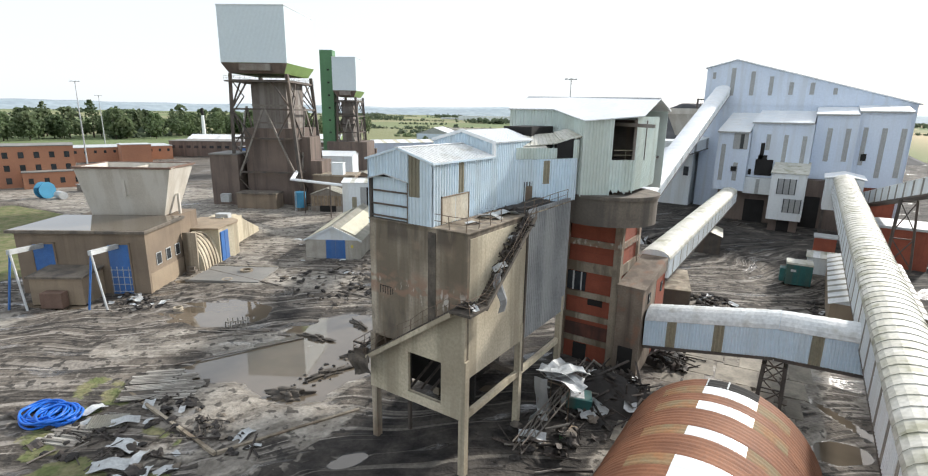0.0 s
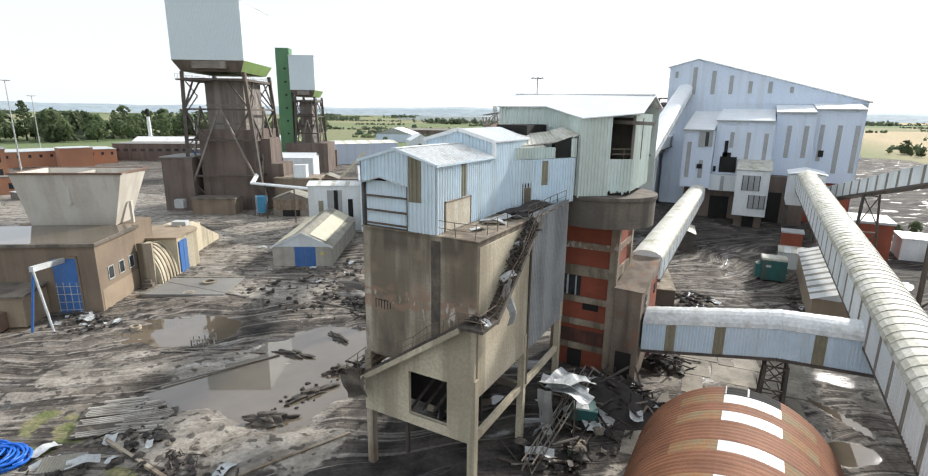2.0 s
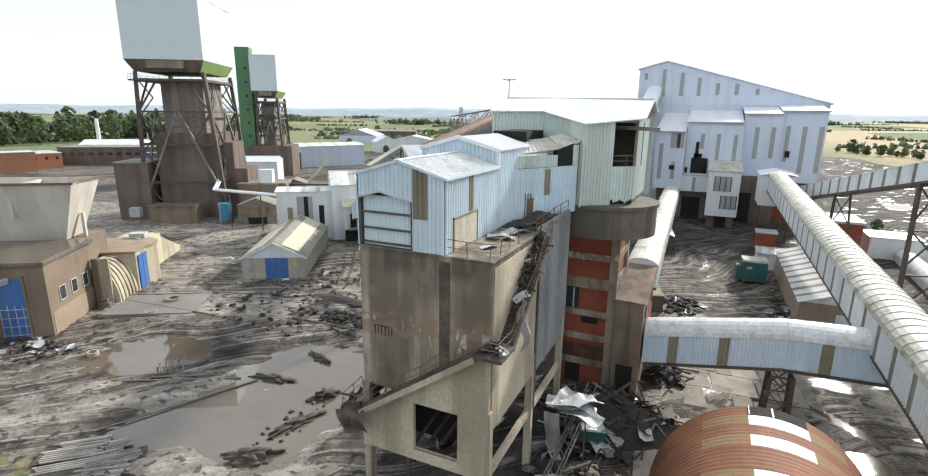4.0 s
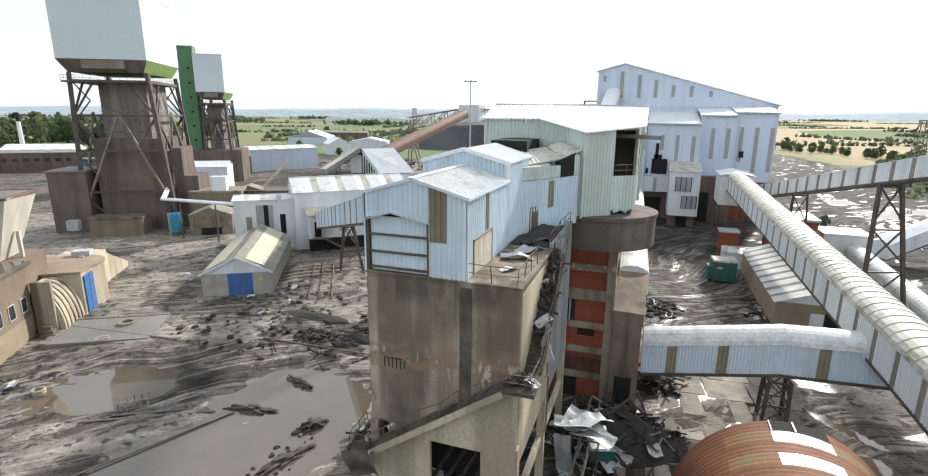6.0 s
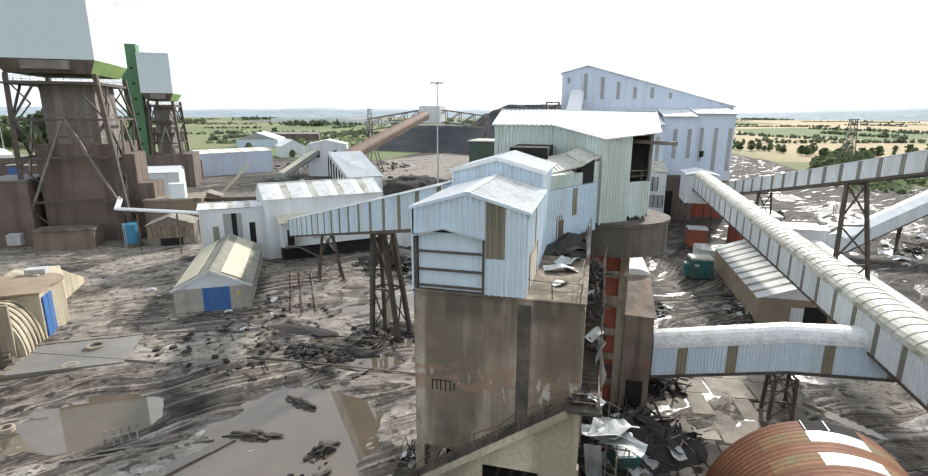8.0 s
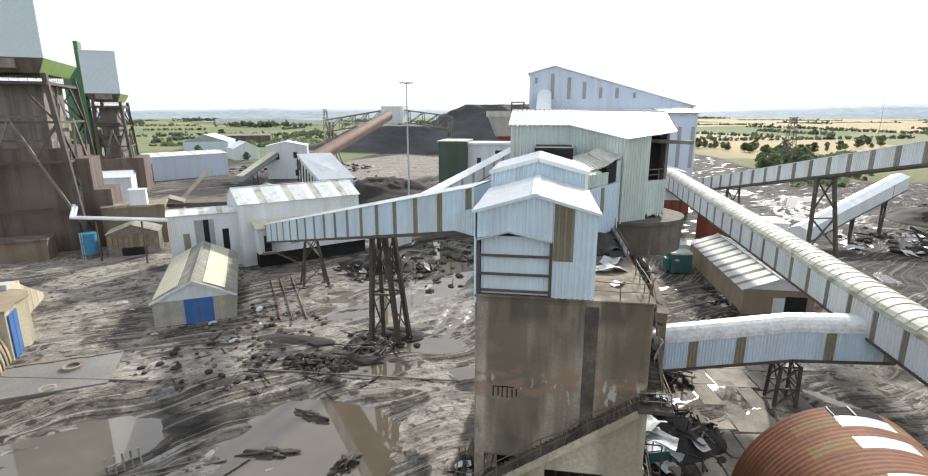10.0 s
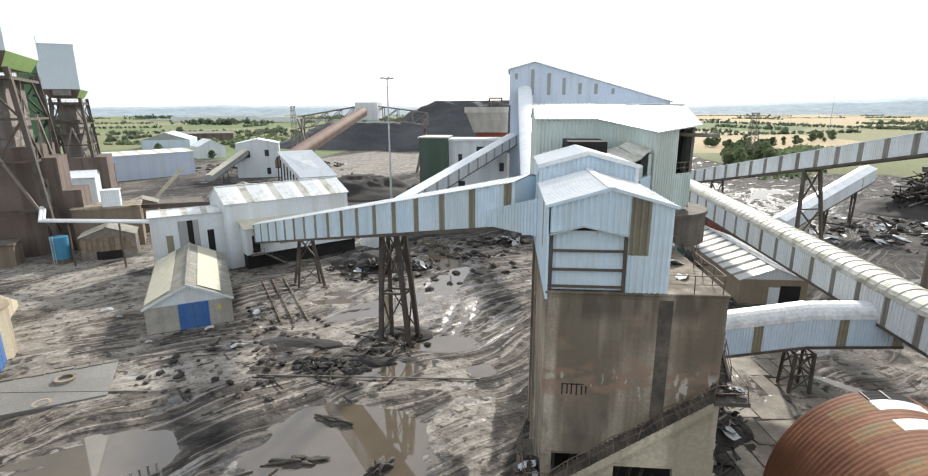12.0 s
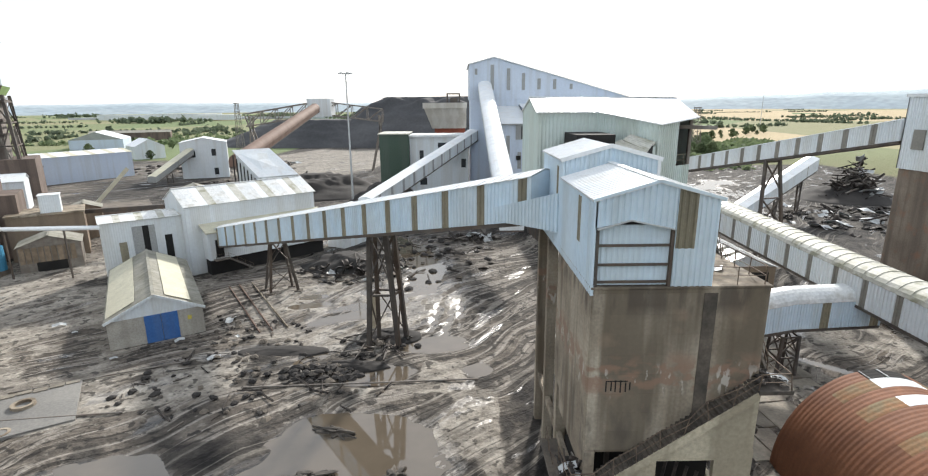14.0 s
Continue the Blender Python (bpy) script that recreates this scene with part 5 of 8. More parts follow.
for x, z0, z1, wd in ((-31.6, 41.2, 43.2, 0.9), (-26.2, 36.0, 44.4, 1.2), (-20.6, 36.0, 43.2, 1.2), (-15.4, 36.0, 41.6, 1.1), (-10.0, 36.2, 39.8, 1.1), (-4.6, 36.2, 39.6, 1.1), (1.2, 36.2, 38.0, 1.0)):
    part("window_strip", Geo().box(x, 189.55, z0, x + wd, 189.75, z1), STRIP_FAR, plant, "grey translucent strip")
for x, y, z0, z1, wd in ((9.2, 174.5, 17.4, 27.3, 1.0), (13.1, 174.5, 14.3, 27.2, 1.1), (17.0, 174.5, 14.6, 27.2, 1.1), (1.4, 172.0, 18.1, 26.9, 1.1), (5.4, 172.0, 18.3, 26.9, 1.1), (-12.2, 167.5, 20.6, 24.9, 1.0), (-8.1, 167.5, 16.6, 24.9, 1.0), (-3.8, 167.5, 16.4, 24.7, 1.0), (-22.9, 165.0, 11.7, 21.9, 1.1), (-19.3, 165.0, 11.8, 16.9, 1.1)):
    part("window_strip", Geo().box(x, y - 0.1, z0, x + wd, y + 0.15, z1), STRIP_FAR, plant)
part("broken_panel", Geo().box(-14.1, 167.3, 13.6, -9.8, 167.7, 18.0).box(-13.3, 167.3, 18.0, -12.4, 167.7, 22.5).box(-13.6, 167.3, 18.0, -11.4, 167.7, 19.2), DARK, plant, "ragged black hole in the sheeting")
part("broken_panel", Geo().box(-15.6, 167.3, 13.6, -14.9, 167.7, 15.2), DARK, plant)
part("broken_panel", Geo().box(9.6, 174.3, 18.6, 10.8, 174.7, 20.4), DARK, plant)
part("tower_window", Geo().box(-20.0, 164.8, 20.7, -16.4, 165.2, 25.0), STRIP_FAR, plant, "glazed panel with a dark pane")
part("tower_window", Geo().box(-18.3, 164.74, 20.8, -17.4, 165.1, 24.8), GLASS_DARK, plant)
part("tower_window", Geo().box(-19.8, 164.74, 14.5, -18.4, 165.1, 15.8), DARK, plant)
part("canopy", Geo().box(-16.2, 166.2, 8.4, -8.8, 169.2, 12.9), CLAD_WHITE, plant, "white sheeted canopy over the doorway")
part("canopy_strip", Geo().box(-13.2, 166.05, 8.5, -12.3, 166.3, 12.6), STRIP_FAR, plant)
part("doorway", Geo().box(-15.6, 169.0, 0, -10.6, 169.3, 6.4), DARK, plant, "black open doorway in the brick")
part("doorway", Geo().box(-2.0, 169.0, 0, 2.4, 169.3, 8.6), DARK, plant)
stairs = thing("stair_tower", pose(0, 0, 0), "small white sheeted stair tower with louvred windows", "tower")
part("wall_block", Geo().box(-9.0, 157.0, 3.3, -1.2, 169.0, 15.4), CLAD_WHITE, stairs)
g = Geo().hexa([(-9.3, 156.7, 15.4), (-0.9, 156.7, 15.4), (-0.9, 169, 17.6), (-9.3, 169, 17.6)], [(-9.3, 156.7, 15.6), (-0.9, 156.7, 15.6), (-0.9, 169, 17.8), (-9.3, 169, 17.8)])
part("roof", g, ROOF_MOSSY, stairs, "dirty ribbed roof")
part("under_wall", Geo().box(-8.4, 158.5, 0, -1.8, 169.0, 3.3), BRICK_DARK, stairs)
for x0, x1, z0, z1 in ((-7.5, -3.3, 10.1, 14.1), (-5.6, -1.6, 5.4, 9.0)):
    part("louvre_window", Geo().box(x0, 156.85, z0, x1, 157.1, z1), STRIP_FAR, stairs)
    for k in range(4):
        part("mullion", Geo().box(x0 + k * (x1 - x0 - 0.2) / 3, 156.75, z0, x0 + 0.2 + k * (x1 - x0 - 0.2) / 3, 156.95, z1), GLASS_DARK, stairs)
part("doorway", Geo().box(-6.4, 158.35, 0, -3.6, 158.6, 2.9), DARK, stairs)

head = thing("conveyor_head_house", pose(0, 0, 0), "white sheeted head house where the east gallery starts", "building")
part("wall_block", Geo().prism([(2.6, 8.6), (9.8, 8.6), (9.8, 15.8), (6.2, 16.6), (2.6, 15.8)], "y", 147.0, 158.0), CLAD_WHITE, head)
part("roof", Geo().hexa([(2.2, 146.6, 15.9), (6.2, 146.6, 16.75), (6.2, 158.4, 16.75), (2.2, 158.4, 15.9)], [(2.2, 146.6, 16.1), (6.2, 146.6, 16.95), (6.2, 158.4, 16.95), (2.2, 158.4, 16.1)]), ROOF_WHITE, head)
part("roof", Geo().hexa([(6.2, 146.6, 16.75), (10.2, 146.6, 15.9), (10.2, 158.4, 15.9), (6.2, 158.4, 16.75)], [(6.2, 146.6, 16.95), (10.2, 146.6, 16.1), (10.2, 158.4, 16.1), (6.2, 158.4, 16.95)]), ROOF_WHITE, head)
for x, y in ((3, 147.5), (9.3, 147.5), (3, 157), (9.3, 157)):
    part("leg", Geo().box(x - 0.2, y - 0.2, 0, x + 0.2, y + 0.2, 8.7), STEEL, head)

# brown concrete drift tower behind the plant
drift = thing("concrete_tower", pose(0, 0, 0), "brown stained concrete bunker tower with a flared head and brick base", "tower")
part("shaft", Geo().box(-47.0, 222, 0, -34.5, 232, 22), BRICK_RED, drift)
part("head", Geo().hexa([(-48.0, 221, 22), (-34, 221, 22), (-34, 233, 22), (-48, 233, 22)], [(-51.0, 218, 30), (-34, 218, 30), (-34, 236, 30), (-51, 236, 30)]), CONCRETE_HOPPER, drift)
part("parapet", Geo().box(-51.5, 217.5, 30, -33.8, 236.5, 32.2), CONCRETE_HOPPER, drift)
part("winch_frame", Geo().box(-42, 224, 32.2, -41.4, 224.6, 36).box(-37, 224, 32.2, -36.4, 224.6, 36).box(-42, 224, 35.5, -36.4, 224.6, 36).box(-40.5, 223, 32.2, -37.5, 227, 34.2), STEEL, drift)

# green and white block west of the plant
screens = thing("screen_house", pose(0, 0, 0), "dark green and white sheeted screening block", "building")
part("green_block", Geo().box(-64.5, 184.0, 0, -54.5, 200, 21.5), GREEN_DARK, screens)
part("white_block", Geo().box(-54.4, 186.0, 0, -34, 200, 20.5), CLAD_WHITE, screens)
part("roof", Geo().box(-65.0, 183.6, 21.5, -54.4, 200.4, 21.9), ROOF_MOSSY, screens)
part("roof", Geo().box(-54.8, 185.4, 20.5, -33.5, 200.4, 21.2), ROOF_WHITE, screens)
part("balcony", Geo().box(-46.0, 184.5, 12.5, -37.5, 186, 16.0), CLAD_WHITE, screens)
for x, z0, z1, w in ((-51.0, 11, 16, 1.4), (-51.0, 4, 6.5, 2.4), (-44.6, 16.4, 18.6, 5.5), (-36.5, 10, 13, 1.6)):
    part("window", Geo().box(x, 185.85, z0, x + w, 186.1, z1), GLASS_DARK, screens)
gallery("conveyor_gallery", (-60.0, 126.0, 6.2), (-31.5, 192.0, 19.5), 3.6, 3.4, "white sheeted conveyor gallery with grey strips between yard and plant", 6.0, 1.2, "pitch", 0.5, CLAD_WHITE, ROOF_WHITE, 0.6, STRIP_FAR)
box2 = thing("transfer_point", pose(-64, 119.5, 0, 0, 0, 62), "white sheeted transfer box at the foot of the gallery", "shed")
part("wall_block", Geo().box(-3, -2.4, 0, 6, 2.4, 8.6), CLAD_WHITE, box2)
part("roof", Geo().box(-3.3, -2.7, 8.6, 6.3, 2.7, 8.9), ROOF_WHITE, box2)

# ---- right hand side ----
gallery("conveyor_gallery", (11.6, 157.8, 9.2), (23.85, 75.5, 25.6), 2.6, 2.9, "long white conveyor gallery with grey-brown strips rising on steel trestles", 4.5, 1.0, "pitch", 0.25, CLAD_WHITE, ROOF_WHITE, 0.4, STRIP_GREY)
trestle("trestle", [(19.2, 99.0, 0), (26.0, 101.2, 0)], [(19.0, 99.4, 20.6), (21.9, 99.9, 20.6)], "tall two-legged steel trestle under the eastern gallery", 3, 0.5, brace=0.45)
trestle("trestle", [(14.2, 128.6, 0), (18.4, 129.0, 0)], [(14.6, 128.9, 14.6), (17.2, 129.3, 14.6)], "short two-legged steel trestle under the gallery", 2, 0.4, brace=0.45)
silo = thing("rapid_loading_bunker", pose(0, 0, 0), "stained concrete loading bunker with a white sheeted top", "bunker")
part("concrete_body", Geo().box(23.2, 62.5, 0, 36.5, 75.2, 22.0), CONCRETE_BROWN, silo, "brown stained concrete body", bevel=0.1)
part("sheeted_top", Geo().ribbed((36.3, 75.3), (22.9, 75.3), 21.9, 31.4, 0.4, 0.06, 0.2), CLAD_WHITE, silo)
part("sheeted_top", Geo().ribbed((22.9, 75.3), (22.9, 62.4), 21.9, 31.4, 0.4, 0.06, 0.2), CLAD_WHITE, silo)
part("roof", Geo().box(22.7, 62.2, 31.4, 36.6, 75.6, 31.8), ROOF_WHITE, silo)
part("window", Geo().box(22.72, 71.6, 24.6, 22.86, 73.4, 27.2), STRIP_GREY, silo)
gallery("conveyor_gallery", (32.5, 132.5, 1.6), (63.0, 151.0, 12.4), 4.0, 3.2, "boxy white gallery rising towards the demolished tower", 60.0, 0.2, "pitch", 0.7, CLAD_WHITE, ROOF_WHITE, 0.6)
gallery("conveyor_gallery", (30.4, 138.0, 0.2), (27.0, 78.0, 0.2), 3.4, 1.2, "low arched white conveyor tunnel lying on the ground", 50, 0.2, "arch", 1.5, CLAD_WHITE, ROOF_SHEET, 0.6)
low = thing("valve_house", pose(24.0, 138.5, 0), "small white sheeted house at the gallery's foot", "shed")
part("wall_block", Geo().box(0, 0, 0, 9, 8, 4.6), CLAD_WHITE, low)
part("roof", Geo().box(-0.3, -0.3, 4.6, 9.3, 8.3, 4.9), ROOF_SHEET, low)

lowshed = gable_shed("store_shed", (4.6, 86.0), 0, 10.5, 31.0, 4.3, 1.9, "low store shed with brown-and-white striped roof sheets under the gallery", BRICK_TAN, [ROOF_SHEET, ROOF_SHEET, ROOF_ASBESTOS], "d", CLAD_WHITE, 1.1)
part("door", Geo().box(4.5, -0.08, 0, 6.2, 0.1, 3.0), CLAD_WHITE, lowshed, "pale sheeted door", bevel=0.02)
part("door", Geo().box(6.3, -0.05, 0, 9.4, 0.1, 3.3), DARK, lowshed, "dark open doorway")
porch = gable_shed("porch_shed", (1.4, 118.0), 0, 6, 5, 3.4, 0.6, "small sheeted porch at the shed's end", CLAD_WHITE, [ROOF_MOSSY, ROOF_SHEET], "w")
brick_r = thing("brick_store", pose(12.8, 133.5, 0), "plain red brick store with a pale flat roof", "building")
part("wall_block", Geo().box(0, 0, 0, 8.5, 10, 8.0), BRICK_RED, brick_r)
part("roof", Geo().box(-0.3, -0.3, 8.0, 8.8, 10.3, 8.5), SHEET_PALE, brick_r)
brick_s = thing("brick_kiosk", pose(2.2, 134.0, 0), "small red brick kiosk with a railed platform", "building")
part("wall_block", Geo().box(0, 0, 0, 4, 4, 4.2), BRICK_RED, brick_s)
part("roof", Geo().box(-0.2, -0.2, 4.2, 4.2, 4.2, 4.5), SHEET_PALE, brick_s)

skip = thing("teal_container", pose(-1.6, 106.6, 0, 0, 0, 4), "teal painted steel cabin with a pale rusty roof", "container")
part("body", Geo().box(0, 0, 0.3, 4.0, 3.4, 4.0), TEAL, skip, bevel=0.04)
part("roof", Geo().hexa([(-0.1, -0.1, 4.0), (4.1, -0.1, 4.0), (4.1, 3.5, 4.0), (-0.1, 3.5, 4.0)], [(0, 0, 4.35), (4, 0, 4.35), (4, 3.4, 4.35), (0, 3.4, 4.35)]), ROOF_MOSSY, skip)
part("vent", Geo().box(0.7, -0.06, 2.7, 1.5, 0.05, 3.1), SHEET_PALE, skip)
part("side_tank", Geo().box(-0.9, 0.4, 0.6, 0, 2.4, 3.0), TEAL, skip, bevel=0.05)
for x in (0.2, 3.4):
    part("skid", Geo().box(x, 0, 0, x + 0.4, 3.4, 0.3), STEEL, skip)
cont = thing("freight_container", pose(-15.8, 83.0, 0, 0, 0, 14), "rusty grey flat-roofed container among rubble", "container")
part("body", Geo().box(-2.6, 0, 0.15, 2.6, 12.0, 2.7), STEEL, cont, bevel=0.05)
part("roof", Geo().box(-2.7, -0.1, 2.7, 2.7, 12.1, 2.85), CONCRETE, cont)
for k in range(12):
    part("rib", Geo().box(2.6, 0.4 + k, 0.2, 2.68, 0.6 + k, 2.6), STEEL, cont)
hut = gable_shed("timber_hut", (-19.5, 121.0), 8, 5.0, 9.0, 4.2, 0.9, "dark hut with a mossy cream roof", STEEL, [ROOF_CREAM, ROOF_MOSSY], "d", STEEL)

# corrugated rusty arch shed
dome = thing("arched_shed", pose(0, 0, 0), "rusty corrugated barrel-roofed shed with white translucent sheets", "shed")
DC, DR, DH, DY0, DY1 = -3.2, 7.7, 8.9, 21.0, 43.0
sheets = 17
for i in range(sheets):
    y0, y1 = DY1 - (i + 1) * (DY1 - DY0) / sheets, DY1 - i * (DY1 - DY0) / sheets
    for a0, a1, where in ((0, 56, "side"), (56, 79, "crest"), (79, 107, "crown"), (107, 126, "crest"), (126, 180, "side")):
        g = Geo()
        n = max(3, round((a1 - a0) / 4))
        cor = 6
        lift = 0.014 * (i % 2)
        vs, fs = [], []
        for k in range(n + 1):
            t = radians(a0 + (a1 - a0) * k / n)
            for q in range(cor + 1):
                y = y0 - 0.03 + (y1 - y0 + 0.03) * q / cor
                e = 0.02 * (q % 2) + lift
                vs.append((DC - (DR + e) * math.cos(t), y, (DH + e) * math.sin(t)))
        for k in range(n):
            for q in range(cor):
                o = k * (cor + 1) + q
                fs.append((o, o + 1, o + cor + 2, o + cor + 1))
        g.add(vs, fs)
        white = where == "crown" and i in (1, 3, 6, 9, 10, 12, 15)
        pale = where == "crown" and i in (13,)
        mossy = where == "crest" and i in (1, 3, 6, 9, 12)
        if where == "crown" and i == 0:
            part("broken_pane", g, DARK, dome, "dark missing sheet")
        else:
            part("translucent_sheet" if white else "roof_sheet", g, ROOF_WHITE if white else (ROOF_CREAM if pale else (ROOF_RUSTMOSS if mossy else RUST)), dome)
part("glazing_bar", Geo().beam((DC + 0.1, DY1 - 0.02, DH + 0.06), (DC + 0.1, DY1 - 1.3, DH + 0.06), 0.12, 0.06).beam((DC - 1.4, DY1 - 0.02, DH - 0.08), (DC - 1.4, DY1 - 1.3, DH - 0.08), 0.08, 0.06), SHEET_PALE, dome, "pale glazing bar across the gap")
part("end_wall", Geo().prism([(DC - DR * 0.97 * math.cos(radians(a)), DH * 0.97 * math.sin(radians(a))) for a in range(0, 181, 6)], "y", DY1 - 0.3, DY1 - 0.15), RUST, dome)
part("end_wall", Geo().prism([(DC - DR * 0.97 * math.cos(radians(a)), DH * 0.97 * math.sin(radians(a))) for a in range(0, 181, 6)], "y", DY0 + 0.15, DY0 + 0.3), RUST, dome)

# ---- west side: hopper house, sheds, winding towers ----
hh = thing("hopper_house", pose(-102.6, 25.9, 0, 0, 0, 35.8), "brown brick hopper house with blue doors below a flared concrete hopper", "building")
HW, HD, HZ = 20.1, 12.0, 10.0
part("wall", Geo().box(0, 0, 0, HW, 0.4, HZ), BRICK_BROWN, hh)
part("wall", Geo().box(HW - 0.4, 0.4, 3.2, HW, HD, HZ), BRICK_BROWN, hh)
part("wall", Geo().box(HW - 0.45, 0.4, 0, HW + 0.05, HD, 3.2), BRICK_TAN, hh, "lower course of tan brick")
part("wall", Geo().box(0, HD - 0.4, 0, HW - 0.4, HD, HZ), BRICK_BROWN, hh)
part("wall", Geo().box(0, 0.4, 0, 0.4, HD - 0.4, HZ), BRICK_BROWN, hh)
part("roof", Geo().box(-1.0, -0.6, HZ, HW + 0.4, HD + 0.3, HZ + 0.5), CONCRETE_DARK, hh, "flat wet roof", bevel=0.05)
part("roof_water", Geo().box(-0.7, -0.3, HZ + 0.5, HW + 0.1, HD, HZ + 0.52), WATER, hh)
for x in (2.6, 14.2):
    part("door", Geo().box(x, -0.12, 0, x + 3.2, 0.02, 8.2), BLUE, hh, "tall blue steel door", bevel=0.02)
    part("door_frame", Geo().box(x - 0.25, -0.18, 0, x, 0.02, 8.5).box(x + 3.2, -0.18, 0, x + 3.45, 0.02, 8.5).box(x - 0.25, -0.18, 8.2, x + 3.45, 0.02, 8.5), BRICK_BROWN, hh)
for k in range(4):
    part("mesh_bar", Geo().box(14.3 + k * 0.9, -0.2, 0.2, 14.38 + k * 0.9, -0.12, 4.6), SHEET_PALE, hh)
    part("mesh_bar", Geo().box(14.2, -0.2, 0.4 + k * 1.2, 17.4, -0.12, 0.48 + k * 1.2), SHEET_PALE, hh)
for y in (2.6, 5.6, 8.6):
    part("window", Geo().box(HW - 0.05, y, 4.2, HW + 0.06, y + 1.3, 6.0), GLASS_DARK, hh)
    part("window_frame", Geo().box(HW, y - 0.12, 4.08, HW + 0.1, y, 6.12).box(HW, y + 1.3, 4.08, HW + 0.1, y + 1.42, 6.12).box(HW, y, 6.0, HW + 0.1, y + 1.3, 6.12).box(HW, y, 4.08, HW + 0.1, y + 1.3, 4.2), SHEET_PALE, hh)
annex = thing("brick_annex", pose(-102.6, 25.9, 0, 0, 0, 35.8), "low tan brick annex with a flat roof by the hopper", "annex")
part("wall_block", Geo().box(5.2, -5.2, 0, 13.0, -0.2, 4.2), BRICK_TAN, annex)
part("roof", Geo().hexa([(4.9, -5.5, 4.2), (13.3, -5.5, 4.2), (13.3, -0.2, 4.6), (4.9, -0.2, 4.6)], [(4.9, -5.5, 4.5), (13.3, -5.5, 4.5), (13.3, -0.2, 4.9), (4.9, -0.2, 4.9)]), CONCRETE_DARK, annex)
part("rust_tank", Geo().box(7.6, -6.8, 0, 10.8, -5.3, 2.4), RUST_BROWN, annex, "rusty tank against the wall", bevel=0.08)
for x in (3.0, 14.6):
    fr = thing("hoist_frame", pose(-102.6, 25.9, 0, 0, 0, 35.8) @ pose(x, 0, 0), "blue steel hoist frame with a pale runway beam", "hoist", "hoist frames")
    part("runway_beam", Geo().beam((1.2, -0.2, 8.0), (1.2, -6.6, 8.6), 0.5, 0.7), SHEET_PALE, fr, "pale grey beam")
    for dx in (-1.4, 3.6):
        part("leg", Geo().tube((1.2, -6.3, 8.3), (1.2 + dx * 0.6, -7.0 - abs(dx) * 0.2, 0), 0.16), BLUE if dx < 0 else SHEET_PALE, fr)
hop = thing("concrete_hopper", pose(-102.6, 25.9, 0, 0, 0, 35.8), "flared weathered concrete receiving hopper, open at the top", "hopper")
part("rear_block", Geo().box(1.0, 12.3, 0, 18.6, 20.6, 10.2), BRICK_BROWN, hh)
b0 = [(3.7, 13.0), (16.6, 13.0), (16.6, 18.0), (3.7, 18.0)]
t0 = [(2.8, 11.2), (19.4, 11.2), (19.0, 20.6), (2.8, 20.6)]
ti = [(3.2, 11.6), (18.9, 11.6), (18.5, 20.2), (3.2, 20.2)]
bi = [(6.5, 14.0), (15.5, 14.0), (15.5, 17.2), (6.5, 17.2)]
g = Geo()
vs = [(x, y, 10.3) for x, y in b0] + [(x, y, 19.1) for x, y in t0] + [(x, y, 19.1) for x, y in ti] + [(x, y, 12.0) for x, y in bi]
fs = []
for i in range(4):
    j = (i + 1) % 4
    fs += [(i, j, 4 + j, 4 + i), (4 + i, 4 + j, 8 + j, 8 + i), (8 + i, 8 + j, 12 + j, 12 + i)]
fs += [(12, 13, 14, 15), (3, 2, 1, 0)]
part("shell", g.add(vs, fs), CONCRETE_HOPPER, hop)
part("rim", Geo().box(2.6, 11.0, 18.9, 19.6, 11.35, 19.25), RUST_BROWN, hop, "rust-brown rim")
part("rim", Geo().box(2.6, 20.45, 18.9, 19.3, 20.8, 19.25), RUST_BROWN, hop)
part("rim", Geo().box(2.6, 11.35, 18.9, 3.0, 20.45, 19.25), RUST_BROWN, hop)
part("rim", Geo().box(18.85, 11.35, 18.9, 19.3, 20.45, 19.25), RUST_BROWN, hop)
part("divider", Geo().box(10.5, 11.6, 14.0, 11.0, 20.2, 18.8), CONCRETE_HOPPER, hop)
part("buttress", Geo().box(17.8, 15.5, 9.9, 18.2, 16.0, 14), CONCRETE_HOPPER, hop)

# retaining walls and the vaulted intake beside the hopper house
vault = thing("intake_vault", pose(-93.2, 47.3, 0, 0, 0, 35.8), "concrete intake vault with a curved wall and blue double doors", "building")
part("front_wall", Geo().box(0.2, -1.0, 0, 2.6, -0.5, 7.6), CONCRETE, vault, bevel=0.05)
g = Geo().prism([(3.4 * math.cos(radians(a)), 6.4 * math.sin(radians(a))) for a in range(0, 91, 9)] + [(-1, 6.4), (-1, 0)], "y", -0.4, 6.0)
part("curved_shell", g, CONCRETE_PALE, vault, "curved ribbed shell")
for k in range(5):
    part("shell_rib", Geo().prism([(3.55 * math.cos(radians(a)), 6.55 * math.sin(radians(a))) for a in range(0, 91, 9)] + [(0, 6.3), (3.2, 0)], "y", 0.0 + k * 1.2, 0.35 + k * 1.2), CONCRETE, vault)
DRUM = [(-4.5, 6.0), (3.6, 6.0), (3.72, 9.9), (4.3, 11.2), (4.45, 12.6), (4.1, 14.0), (3.2, 15.3), (1.8, 16.2), (-4.5, 16.4)]
part("door_block", Geo().prism(DRUM, "z", 0, 6.6), CONCRETE_PALE, vault, "sunlit cream block with a rounded corner", bevel=0.08)
part("roof_slab", Geo().prism([(x + (0.15 if x > 0 else -0.15), y + (0.15 if y > 10 else -0.3)) for x, y in DRUM], "z", 6.6, 6.95), BRICK_TAN, vault, "tan weathered flat roof", bevel=0.05)
